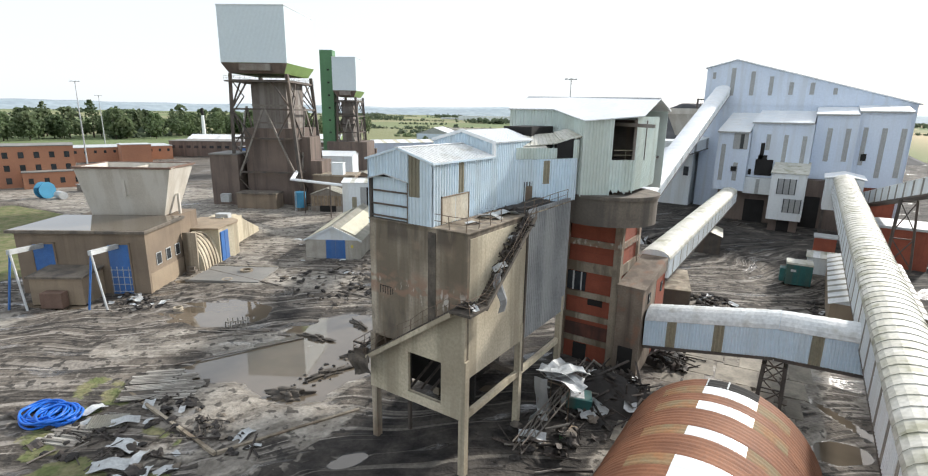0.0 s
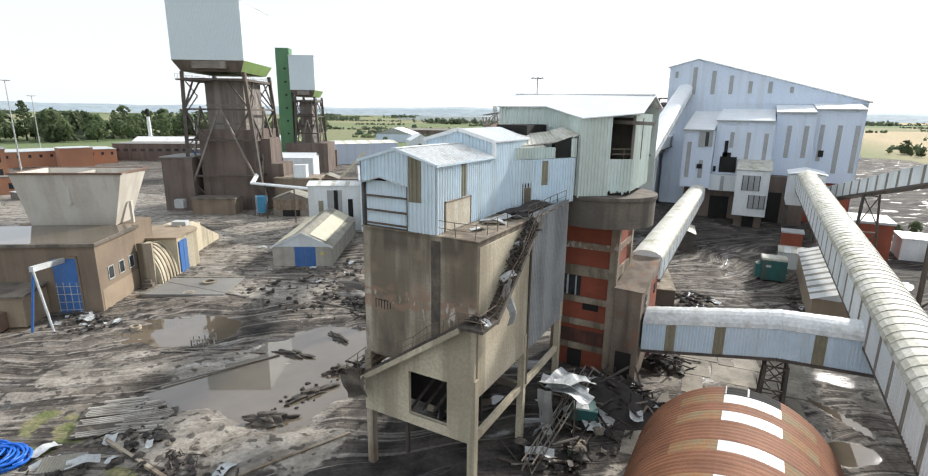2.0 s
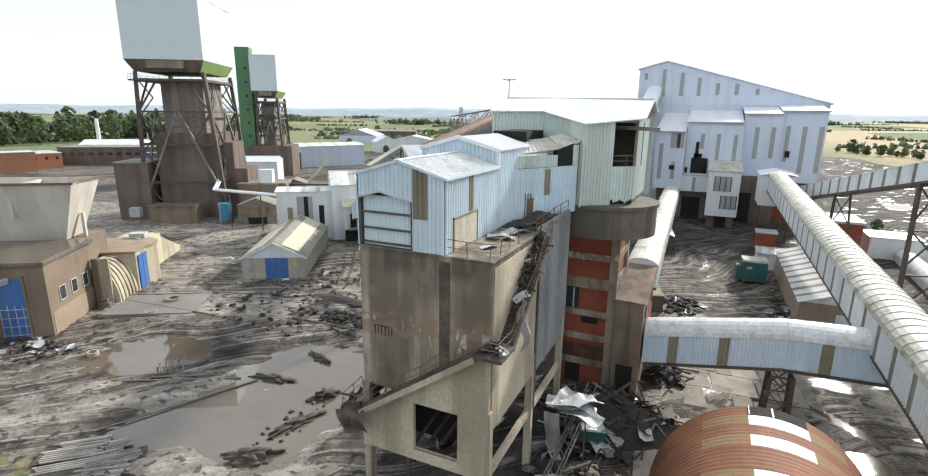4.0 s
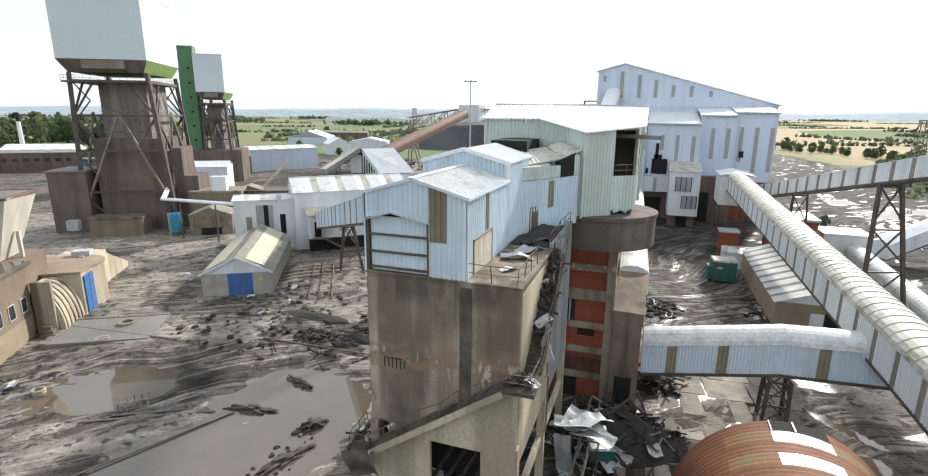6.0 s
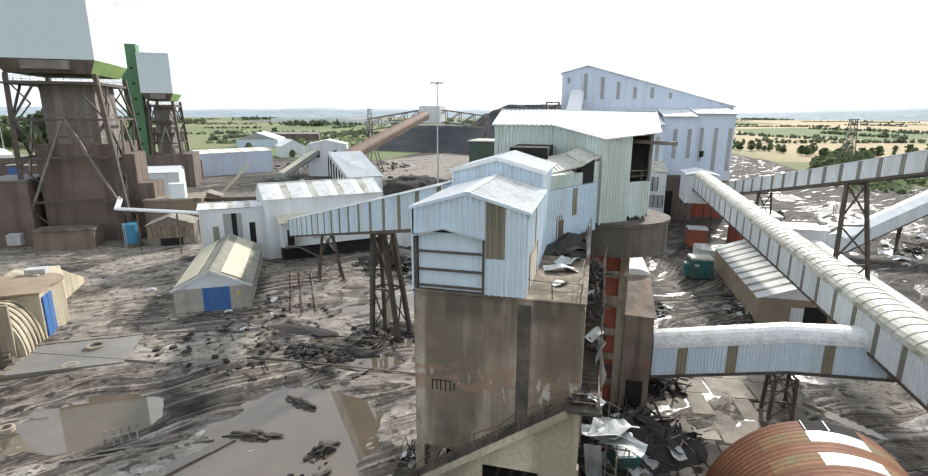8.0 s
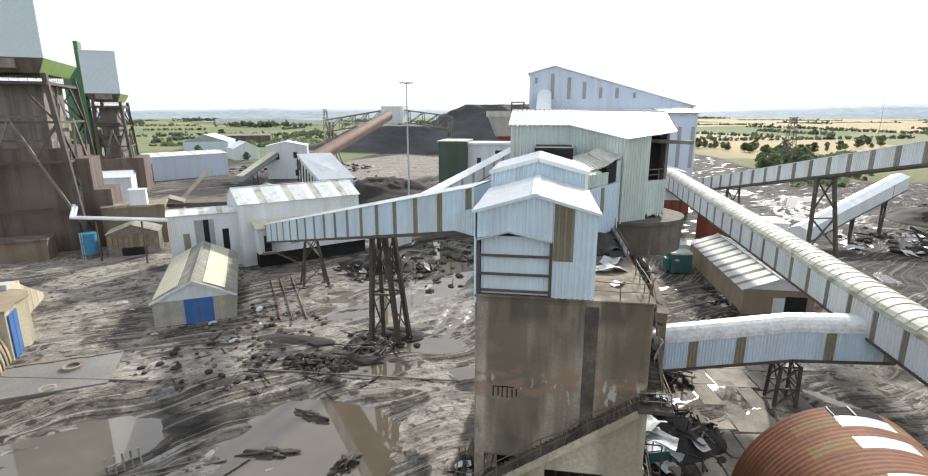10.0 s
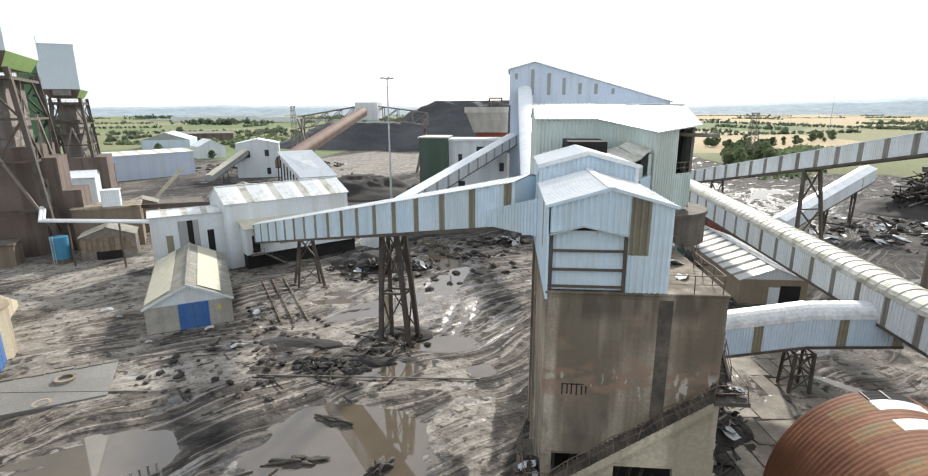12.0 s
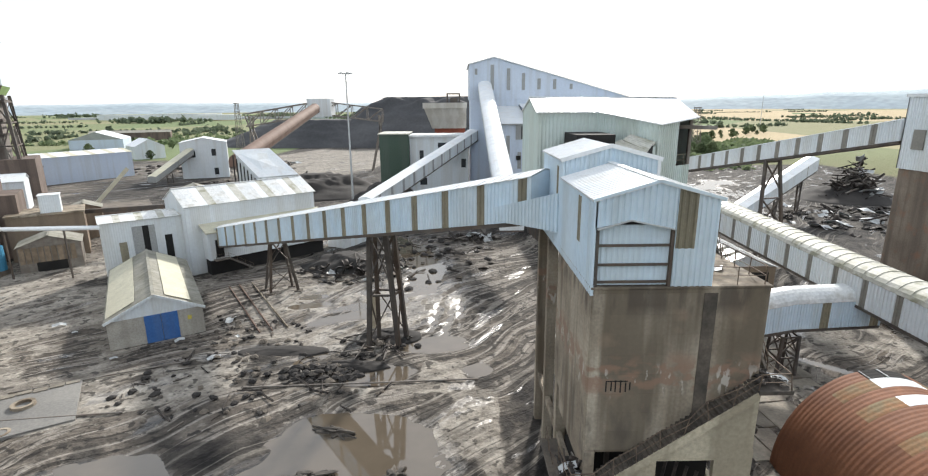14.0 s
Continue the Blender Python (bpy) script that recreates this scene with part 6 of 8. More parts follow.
for y in (6.5, 8.2):
    part("blue_door", Geo().box(3.6, y, 0.2, 3.82, y + 1.6, 6.0), BLUE, vault, "blue steel door leaf", bevel=0.02)
part("ramp_wall", Geo().prism([(14.5, 0), (34, 0), (34, 1.0), (27, 4.0), (21, 6.8), (14.5, 7.2)], "x", 0.4, 1.0), CONCRETE_PALE, vault, "long sloping wing wall")
part("back_slab", Geo().box(-6, 14.8, 0, 0.3, 26, 5.6), CONCRETE_PALE, vault)
part("roof_unit", Geo().box(-1.0, 15.5, 5.6, 1.6, 17.4, 7.8), SHEET_PALE, vault, "white plant unit")
part("steps", Geo().box(1.0, -2.8, 0, 3.0, -1.4, 0.5).box(1.0, -2.4, 0.5, 2.6, -1.4, 1.0).box(1.0, -2.0, 1.0, 2.2, -1.4, 1.5), CONCRETE_DARK, vault)

# blue-doored shed
shed = gable_shed("yard_shed", (-83.6, 66.6), 31.5, 11.3, 27.0, 3.9, 2.7, "long low shed with a striped fibre-cement roof and blue doors", RENDER_GREY,
                  [ROOF_ASBESTOS], "d", CLAD_WHITE, 1.1)
part("rooflight_panel", Geo().slab((-0.1, 1.5, 3.95), (-0.1, 26.5, 3.95), (3.4, 26.5, 5.75), (3.4, 1.5, 5.75), 0.05), ROOF_CREAM, shed)
part("rooflight_panel", Geo().slab((7.0, 1.0, 6.15), (7.0, 26.5, 6.15), (10.0, 26.5, 4.75), (10.0, 1.0, 4.75), 0.05), ROOF_CREAM, shed, "cream translucent roof panel")
part("door", Geo().box(4.2, -0.1, 0, 6.15, 0.05, 3.9), BLUE, shed, "bright blue door leaf", bevel=0.02)
part("door", Geo().box(6.2, -0.1, 0, 8.15, 0.05, 3.9), BLUE, shed, "bright blue door leaf", bevel=0.02)
part("fascia", Geo().beam((-0.3, -0.28, 3.75), (5.65, -0.28, 6.6), 0.06, 0.35).beam((5.65, -0.28, 6.6), (11.6, -0.28, 3.75), 0.06, 0.35), CLAD_WHITE, shed)
part("sign", Geo().box(9.3, -0.06, 2.3, 9.8, 0.02, 2.9), surface("sign_yellow", (0.6, 0.5, 0.1), (0.55, 0.45, 0.1), 0.6), shed, "small yellow sign plate")

# baths and lamp-room blocks north of the shed
long_b = gable_shed("plant_building", (-88.1, 97.9), 43.4, 25.9, 12.4, 13.2, 2.6, "long white sheeted building with a dirty cream roof", CLAD_WHITE, [ROOF_SHEET, ROOF_SHEET, ROOF_WHITE, ROOF_MOSSY], "w", CLAD_WHITE, 1.5)
part("lower_roof", Geo().hexa([(2.0, -3.4, 8.2), (26.5, -3.4, 8.2), (26.5, 0, 9.4), (2.0, 0, 9.4)], [(2.0, -3.4, 8.4), (26.5, -3.4, 8.4), (26.5, 0, 9.6), (2.0, 0, 9.6)]), ROOF_CREAM, long_b, "lower cream lean-to roof")
part("lean_to_wall", Geo().box(2.4, -3.0, 3.0, 26.2, 0, 8.2), CLAD_WHITE, long_b)
part("doorway", Geo().box(3.6, -3.15, 3.4, 5.0, -2.95, 6.8), DARK, long_b, "dark doorway at the stair head")
part("window", Geo().box(9.0, -3.12, 4.4, 10.8, -2.95, 6.8), STRIP_FAR, long_b)
# near-black wall: shade below the lean-to put into its colour
part("under_wall", Geo().box(2.6, -2.4, 0, 26.0, 0, 3.0), DARK, long_b)
low_b = gable_shed("lamp_building", (-100.2, 92.4), 36.2, 13.2, 8.0, 11.4, 0.6, "white sheeted block with tall grey doors", CLAD_WHITE, [ROOF_SHEET, ROOF_SHEET, ROOF_MOSSY], "w", CLAD_WHITE, 1.2)
part("tall_door", Geo().box(4.6, -0.1, 3.2, 6.2, 0.05, 10.2), STRIP_FAR, low_b, "tall grey sliding door", bevel=0.02)
part("tall_door", Geo().box(7.2, -0.1, 3.2, 8.2, 0.05, 10.2), STRIP_FAR, low_b, bevel=0.02)
part("door_gap", Geo().box(6.2, -0.06, 3.2, 7.2, 0.05, 10.2), DARK, low_b)
part("door_gap", Geo().box(9.6, -0.06, 3.4, 10.8, 0.05, 8.0), DARK, low_b, "sooty burnt doorway")
part("window_strip", Geo().box(2.4, -0.08, 2.4, 3.6, 0.05, 7.6), STRIP, low_b)

# winding towers
def winding_tower(corner, yaw, w, d, z0, z1, label, left, right, apex, casing):
    th = thing("winding_tower", pose(corner[0], corner[1], 0, 0, 0, yaw), label, "winding tower", "winding towers")
    part("winder_house", Geo().box(0, 0, z0, w, d, z1), CLAD_BOX, th, "white sheeted winder house")
    part("roof_edge", Geo().box(-0.15, -0.15, z1, w + 0.15, d + 0.15, z1 + 0.25), ROOF_WHITE, th)
    k = 1.6
    part("soffit", Geo().hexa([(k, k, z0 - 3), (w - k, k, z0 - 3), (w - k, d - k, z0 - 3), (k, d - k, z0 - 3)], [(0, 0, z0), (w, 0, z0), (w, d, z0), (0, d, z0)]), GREEN_SOFFIT, th, "sloping green soffit")
    part("soffit_face", Geo().hexa([(k, k - 0.1, z0 - 3), (w - k, k - 0.1, z0 - 3), (w - k, k + 0.2, z0 - 3), (k, k + 0.2, z0 - 3)], [(0, -0.1, z0 - 0.05), (w, -0.1, z0 - 0.05), (w, 0.2, z0 - 0.05), (0, 0.2, z0 - 0.05)]), BRICK_DARK, th)
    part("gallery_floor", Geo().box(0.3, 0.3, z0 - 5.4, w - 0.3, d - 0.3, z0 - 5.0), STEEL, th)
    rail(th, [(0.3, 0.3, z0 - 5.0), (w - 0.3, 0.3, z0 - 5.0), (w - 0.3, d - 0.3, z0 - 5.0), (0.3, d - 0.3, z0 - 5.0), (0.3, 0.3, z0 - 5.0)], 1.3, STEEL)
    part("ladder_box", Geo().box(w * 0.28, -0.5, z0 - 2.2, w * 0.75, 0.8, z0 - 0.3), STEEL_PALE, th)
    part("shaft_casing", Geo().box(casing[0], d * 0.2, 12, casing[1], d * 0.8, z0 - 5), CASING, th, "streaked shaft casing")
    T = [(1.8, 1.4), (w - 0.8, 1.4), (w - 0.8, d - 1.4), (1.8, d - 1.4)]
    B = [(1.8 - left, 1.0), (w - 0.8 + right, 1.0), (w - 0.8 + right, d - 1.0), (1.8 - left, d - 1.0)]
    for x0, x1, z in ((casing[0] - 0.1, casing[1] + 0.1, z0 - 12.4), (casing[0] - 0.1, casing[1] + 0.1, z0 - 17.6)):
        part("casing_band", Geo().box(x0, d * 0.2 - 0.12, z, x1, d * 0.8 + 0.12, z + 0.5), STEEL_PALE, th, "pale steel band round the casing")
    for k in range(5):
        x = casing[0] + (casing[1] - casing[0]) * (k + 0.5) / 5
        part("casing_rib", Geo().box(x - 0.08, d * 0.2 - 0.08, z0 - 19, x + 0.08, d * 0.2, z0 - 5.2), CASING, th)
    zt = z0 - 3
    for (a, b), (c, e) in zip(B, T):
        part("leg", Geo().beam((a, b, 0), (c, e, zt), 0.95), STEEL, th, "tapering steel leg")
    lv = (0.0, 0.26, 0.52, 0.74, 0.95)

    def at(i, s):
        return Vector((B[i][0], B[i][1], 0)).lerp(Vector((T[i][0], T[i][1], zt)), s)
    for i in range(4):
        j = (i + 1) % 4
        for s in lv[1:]:
            part("strut", Geo().beam(at(i, s), at(j, s), 0.5), STEEL, th)
        mid = at(i, apex).lerp(at(j, apex), 0.54)
        part("brace", Geo().beam(at(i, 0.14), mid, 0.5), STEEL_PALE, th, "great inclined brace")
        part("brace", Geo().beam(at(j, 0.14), mid, 0.5), STEEL_PALE, th, "great inclined brace")
        for a, b in ((i, j), (j, i)):
            part("knee_brace", Geo().beam(at(a, 0.74), at(a, 0.95).lerp(at(b, 0.95), 0.3), 0.4), STEEL, th)
            part("knee_brace", Geo().beam(at(a, 0.74), at(a, 0.52).lerp(at(b, 0.52), 0.3), 0.4), STEEL, th)
        # inner zigzag along each leg
        for k in range(8):
            p = at(i, k / 8 * 0.95)
            q = at(i, (k + 1) / 8 * 0.95).lerp(at(j, (k + 1) / 8 * 0.95), 0.22 if k % 2 == 0 else 0.02)
            part("lacing", Geo().beam(p.lerp(at(j, k / 8 * 0.95), 0.02 if k % 2 == 0 else 0.22), q, 0.26), STEEL, th)
    return th


wt = winding_tower((-149.4, 92.3), 31.3, 19.8, 24.0, 42.6, 58.3, "tall steel winding tower over dark brick with white winder house", 1.2, 3.2, 0.76, (6.3, 17.2))
part("brick_block", Geo().box(4.0, 2.8, 0, 20.2, 22, 23.6), BRICK_DARK, wt, "dark brown brick block between the legs")
part("west_block", Geo().box(-6.3, 0.2, 0, 2.4, 12, 15.5), BRICK_DARK, wt)
part("west_block_roof", Geo().box(-6.6, -0.1, 15.5, 2.7, 12.3, 15.9), FLATROOF, wt)
part("low_block", Geo().box(4.0, -5.5, 0, 16.0, 0.0, 4.4), BRICK_BROWN, wt)
part("low_block_roof", Geo().box(3.7, -5.8, 4.4, 16.3, 0.2, 4.8), CONCRETE_DARK, wt)
part("east_step", Geo().box(20.2, 6, 0, 23.4, 16, 21), BRICK_DARK, wt)
part("east_step", Geo().box(23.4, 6, 0, 26.8, 16, 13.6), BRICK_DARK, wt)
part("white_box", Geo().box(-0.5, -6.5, 2.0, 2.0, -4.5, 4.4), SHEET_PALE, wt)
wt2 = winding_tower((-199.8, 180.6), 33.3, 11.5, 20.0, 38.7, 54.0, "steel winding tower with white winder house and green lift tower", 1.2, 1.8, 0.7, (3.0, 8.6))
part("lift_tower", Geo().box(-6.6, 3.0, 0, -0.4, 9.0, 57.6), GREEN, wt2, "tall green sheeted lift tower")
for k in range(7):
    part("lift_window", Geo().box(-3.2, 2.9, 12 + k * 6, -2.2, 3.1, 12.8 + k * 6), DARK, wt2)
part("base_block", Geo().box(-4, 0, 0, 16, 20, 14), BRICK_DARK, wt2)
part("machinery_floor", Geo().box(2, 2, 22, 9.5, 12, 22.8).box(2, 2, 27, 9.5, 12, 27.8), STEEL, wt2)

# ---- north-west: service buildings, each on its own ----
def block(name, corner, yaw, w, d, h, label, wall, roof, parapet=0.3, category="building", group="", rows=()):
    th = thing(name, pose(corner[0], corner[1], 0, 0, 0, yaw), label, category, group)
    part("wall_block", Geo().box(0, 0, 0, w, d, h), wall, th)
    part("roof", Geo().box(-0.25, -0.25, h, w + 0.25, d + 0.25, h + parapet), roof, th)
    for z, count, ww, wh in rows:
        for k in range(count):
            x = w * (k + 0.5) / count - ww / 2
            part("window", Geo().box(x, -0.08, z, x + ww, 0.05, z + wh), GLASS_DARK, th)
    return th


block("office_block", (-252, 22), 72, 62, 16, 14.8, "three-storey orange brick office block with square windows", BRICK_OFFICE, FLATROOF, rows=((1.5, 14, 1.6, 2.2), (6, 14, 1.6, 2.2), (10.6, 14, 1.6, 2.2)))
block("office_wing", (-232, 64), 72, 18, 12, 5.8, "low orange brick wing with a flat roof", BRICK_OFFICE, FLATROOF, rows=((1.8, 4, 1.4, 2),))
block("canteen_block", (-330, 90), 75, 70, 24, 7.5, "long low brick bathhouse with a pale flat roof", BRICK_OFFICE, SHEET_PALE, rows=((4.6, 16, 1.2, 1.5),))
block("canteen_tower", (-306, 128), 75, 14, 12, 9.4, "plain orange brick end block", BRICK_OFFICE, SHEET_PALE)
block("bath_house", (-330, 165), 38, 110, 22, 9.2, "very long dark brick building with a flat grey roof", BRICK_DARK, FLATROOF, rows=((5, 24, 2.4, 1.6),))
blue_d = block("gate_house", (-262, 168), 38, 7, 6, 8.8, "brick gatehouse with a tall blue door", BRICK_DARK, FLATROOF)
part("door", Geo().box(0.8, -0.15, 0, 6.2, 0.0, 8.2), BLUE, blue_d, "tall blue door")
block("bridge_corridor", (-258, 170), 38, 70, 4, 8.6, "elevated brown corridor leading to the winding tower", BRICK_DARK, FLATROOF)
gable_shed("workshop_shed", (-330, 250), 38, 40, 22, 8, 3, "white sheeted workshop with a pale green end", GREEN_SOFFIT, [ROOF_WHITE, ROOF_SHEET], "w", None, 4.0)
gable_shed("workshop_shed", (-402, 215), 38, 40, 22, 6, 3, "long white roofed workshop", CLAD_WHITE, [ROOF_WHITE, ROOF_SHEET], "w", None, 4.0)

gable_shed("back_shed", (-209.5, 219.5), 62, 38, 15, 11.4, 1.4, "long white sheeted workshop with a dark doorway", CLAD_FAR, [ROOF_WHITE, ROOF_WHITE, ROOF_CREAM], "w", None, 2.5)
gable_shed("white_shed", (-184.5, 157), 33, 15, 12, 9.4, 1.8, "white sheeted shed behind the winding tower", CLAD_WHITE, [ROOF_WHITE], "w", None, 3)
gable_shed("arched_store", (-338, 414), 24, 36, 44, 7.5, 6.0, "white gabled store with a dark end", CLAD_FAR, [ROOF_WHITE], "d", STRIP_FAR, 3)
gable_shed("small_store", (-238, 332), 45, 17, 20, 8.0, 4.4, "small white gabled store with dark openings", CLAD_WHITE, [ROOF_WHITE], "d", None, 2.5)
gable_shed("far_store", (-395, 520), 24, 70, 20, 8, 2, "long low brown-roofed store", BRICK_DARK, [ROOF_ASBESTOS], "w", None, 10)
block("brick_store", (-150, 118), 34, 12, 11, 4.8, "brick switch room with a worn flat roof", BRICK_BROWN, CONCRETE, 0.4)
block("brick_store", (-134, 134), 34, 16, 10, 5.2, "soot-dark brick engine room with a flat roof", BRICK_DARK, CONCRETE_DARK, 0.4)
block("brick_store", (-116, 148), 34, 26, 16, 6.2, "low dark brick store with a stained flat roof", BRICK_DARK, CONCRETE, 0.4)
block("brick_store", (-129.5, 107.5), 34, 13, 9, 9.3, "brown brick switch house with a stained flat roof", BRICK_BROWN, CONCRETE, 0.4)
vent = thing("vent_box", pose(-124.8, 110.9, 9.72, 0, 0, 33), "white sheeted ventilation box on a flat roof", "vent")
part("case", Geo().box(0, 0, 0, 3.6, 3.2, 3.6), CLAD_WHITE, vent, bevel=0.04)
part("lid", Geo().box(-0.12, -0.12, 3.6, 3.72, 3.32, 3.75), ROOF_WHITE, vent)
gable_shed("lean_shed", (-101, 122), 43, 16, 12, 9.6, 1.8, "white sheeted shed with a ribbed roof", CLAD_WHITE, [ROOF_WHITE, ROOF_SHEET], "d", None, 1.6)
tw = gable_shed("sheeted_tower", (-160.5, 237), 22, 19, 15, 16.0, 2.0, "white sheeted transfer tower with small windows", CLAD_WHITE, [ROOF_WHITE], "d", CLAD_WHITE, 2.5, category="tower")
for x, z in ((4.2, 9.5), (12.6, 10), (13, 1.5)):
    part("window", Geo().box(x, -0.1, z, x + 1.8, 0.05, z + 3.0), GLASS_DARK, tw)
gallery("conveyor_gallery", (-160, 212, 2.0), (-156.5, 238.0, 11.0), 3.4, 2.4, "short cream roofed gallery into the sheeted tower", 30, 0.3, "pitch", 0.3, STRIP_FAR, ROOF_CREAM)
trestle("trestle", [(-159.2, 222, 0), (-156.8, 222, 0)], [(-159.6, 222.2, 5.2), (-157.2, 222.2, 5.2)], "short steel trestle under the gallery", 2, 0.3)
sl = thing("raw_coal_shed", pose(0, 0, 0), "white shed with a long smooth sloping roof and a slatted side", "shed")
part("wall_block", Geo().hexa([(-96.5, 143, 0), (-89, 139.5, 0), (-81.5, 147, 0), (-89.5, 150, 0)], [(-96.8, 143.5, 19.4), (-89.5, 141.0, 12.6), (-82.2, 146.6, 12.6), (-90.2, 149.6, 19.4)]), CLAD_WHITE, sl)
part("roof", Geo().slab((-90.2, 140.6, 13.0), (-81.5, 146.4, 13.0), (-90.2, 150.2, 19.9), (-97.6, 143.4, 19.9), 0.3), ROOF_WHITE, sl)
for k in range(7):
    part("slat", Geo().beam((-97.3 + k * 1.0, 142.9 - k * 0.36, 18.6 - k * 0.95), (-97.1 + k * 1.0, 142.3 - k * 0.36, 11.0 - k * 0.6), 0.3), DARK, sl)
gallery("conveyor_gallery", (-103, 158, 14.0), (-103.5, 252.0, 29.0), 4.2, 1.4, "brown rusty tube conveyor rising to the stacker bridge", 200, 0.2, "arch", 2.2, RUST_BROWN, RUST_BROWN, 1.5)

# dark hut, tank and pipe bridge
dh = gable_shed("pump_hut", (-122.0, 100.0), 33, 10.0, 7.0, 5.2, 1.8, "rickety dark timber hut with stained boards and a felt roof", STEEL_PALE, [ROOF_ASBESTOS], "d", STEEL_PALE)
for k in range(9):
    part("board", Geo().box(0.2 + k, -0.12, 1.8, 1.0 + k, -0.02, 4.9), TIMBER, dh)
part("opening", Geo().box(2.6, -0.14, 0, 7.4, 0.05, 1.9), DARK, dh, "black opening under the boards")
tank = thing("blue_tank", pose(-126.0, 99.5, 0), "blue upright tank with a ladder and frame", "tank")
part("shell", Geo().tube((0, 0, 1.0), (0, 0, 5.6), 1.6, 20), BLUE_DRUM, tank)
part("stand", Geo().box(-1.5, -1.5, -0.1, 1.5, 1.5, 1.0), CONCRETE_DARK, tank)
part("ladder", Geo().beam((-0.3, -1.8, 0), (-0.3, -1.8, 6.0), 0.08).beam((0.3, -1.8, 0), (0.3, -1.8, 6.0), 0.08), SHEET_PALE, tank)
for k in range(9):
    part("rung", Geo().beam((-0.3, -1.8, 0.5 + k * 0.6), (0.3, -1.8, 0.5 + k * 0.6), 0.06), SHEET_PALE, tank)
pb = thing("pipe_bridge", pose(0, 0, 0), "white lagged pipes on a bridge between the buildings", "pipes")
for o in (0.0, 0.9):
    part("pipe", Geo().tube((-128, 98 + o, 9.2), (-99, 94.5 + o, 10.2), 0.32), ROOF_WHITE, pb)
    part("pipe", Geo().tube((-128, 98 + o, 9.2), (-133, 104 + o, 10.8), 0.32), ROOF_WHITE, pb)
for x in (-121, -110):
    part("post", Geo().beam((x, 97.0, 0), (x, 97.0, 9.4), 0.25), STEEL, pb)
pb2 = thing("pipe_bridge", pose(0, 0, 0), "dark pipe bridge crossing the yard between brick stores", "pipes")
part("truss", Geo().beam((-133, 118, 8.0), (-90, 124, 9.6), 0.7, 0.9), STEEL, pb2)
for x, y in ((-125, 119), (-110, 121), (-97, 123)):
    part("post", Geo().beam((x, y, 0), (x, y, 8.4), 0.3), STEEL, pb2)

# ---- stock yard: stacker bridge, coal heap, masts ----
br = thing("stacker_bridge", pose(0, 0, 0), "grey lattice stacker bridge with a white cabin over the coal stock", "bridge")
A, B = Vector((-140, 262, 0)), Vector((-74, 262, 0))
zt, zb = 32.5, 26.5
for y in (262, 266):
    for z0, z1 in ((zt, zt), (zb, zb)):
        part("chord", Geo().beam((A.x, y, z0 - 4.5), (-104, y, z0 + 1.2), 0.5).beam((-104, y, z0 + 1.2), (B.x, y, z0 - 2.7), 0.5), STEEL_PALE, br)
    n = 9
    for k in range(n):
        xa, xb = A.x + (B.x - A.x) * k / n, A.x + (B.x - A.x) * (k + 1) / n

        def off(x):
            return 1.2 - (5.7 * (-104 - x) / 36 if x < -104 else 3.9 * (x + 104) / 30)
        part("lacing", Geo().beam((xa, y, zb + off(xa)), (xb, y, zt + off(xb)), 0.32), STEEL_PALE, br)
        part("lacing", Geo().beam((xb, y, zb + off(xb)), (xb, y, zt + off(xb)), 0.32), STEEL_PALE, br)
part("cabin", Geo().box(-109, 259, 26.5, -98, 269, 34.8), CLAD_WHITE, br, "white sheeted drive cabin")
for x, dx in ((A.x, 8), (B.x, -6)):
    for y in (262, 266):
        part("support_leg", Geo().beam((x, y, 0), (x + dx * 0.3, y, 27), 0.6), STEEL_PALE, br)
        part("support_leg", Geo().beam((x + dx, y, 0), (x, y, 27), 0.6), STEEL_PALE, br)


def mound(name, cx, cy, rx, ry, h, material, label, seed, n=56, flat=0.0, kind="", category="heap", rag=0.25, lumps=0.32, turn=0.0):
    """A heap with a noisy flank."""
    g = Geo()
    vs, fs = [], []
    m = n // 2
    for j in range(m + 1):
        for i in range(n):
            a, q = 2 * math.pi * i / n, j / m
            x, y = rx * q * math.cos(a), ry * q * math.sin(a)
            f = noise.noise(Vector((x * 3.0 / rx + seed, y * 3.0 / ry, seed))) * lumps + noise.noise(Vector((x * 11.0 / rx, y * 11.0 / ry, seed))) * 0.12
            z = h * max(0.0, min(1.0, (1 - q) * (1.25 + flat) * (1 + f))) if q < 1 else -0.3
            vs.append((x * (1 + rag * f), y * (1 + rag * f), z + (0.06 * h * f if 0 < q < 1 else 0)))
    for j in range(m):
        for i in range(n):
            fs.append((j * n + i, j * n + (i + 1) % n, (j + 1) * n + (i + 1) % n, (j + 1) * n + i))
    ob = new(name, g.add(vs, fs).mesh(name, material, True))
    ob.matrix_basis = pose(cx, cy, 0, 0, 0, turn)
    return tagged(ob, label, category, kind=kind)


mound("coal_mound", -58, 470, 118, 62, 39, COAL_HEAP, "great dark grey stock heap of fine coal", 3.3, 96, 0.3, lumps=0.13)
mound("coal_mound", -158, 458, 88, 42, 21, COAL_HEAP, "lower dark terrace of the coal stock heap", 8.1, 72, 0.35, lumps=0.15)
mound("coal_mound", -62, 175, 14, 20, 6, COAL, "black coal heap beside the haul track", 1.7, 50)
mound("coal_mound", -88, 196, 24, 20, 7, COAL, "black coal heap beside the haul track", 5.2, 50)
mound("rubble_mound", -60.5, 103, 9, 6, 2.6, COAL, "low heap of black rubble and scrap", 4.4, 44)


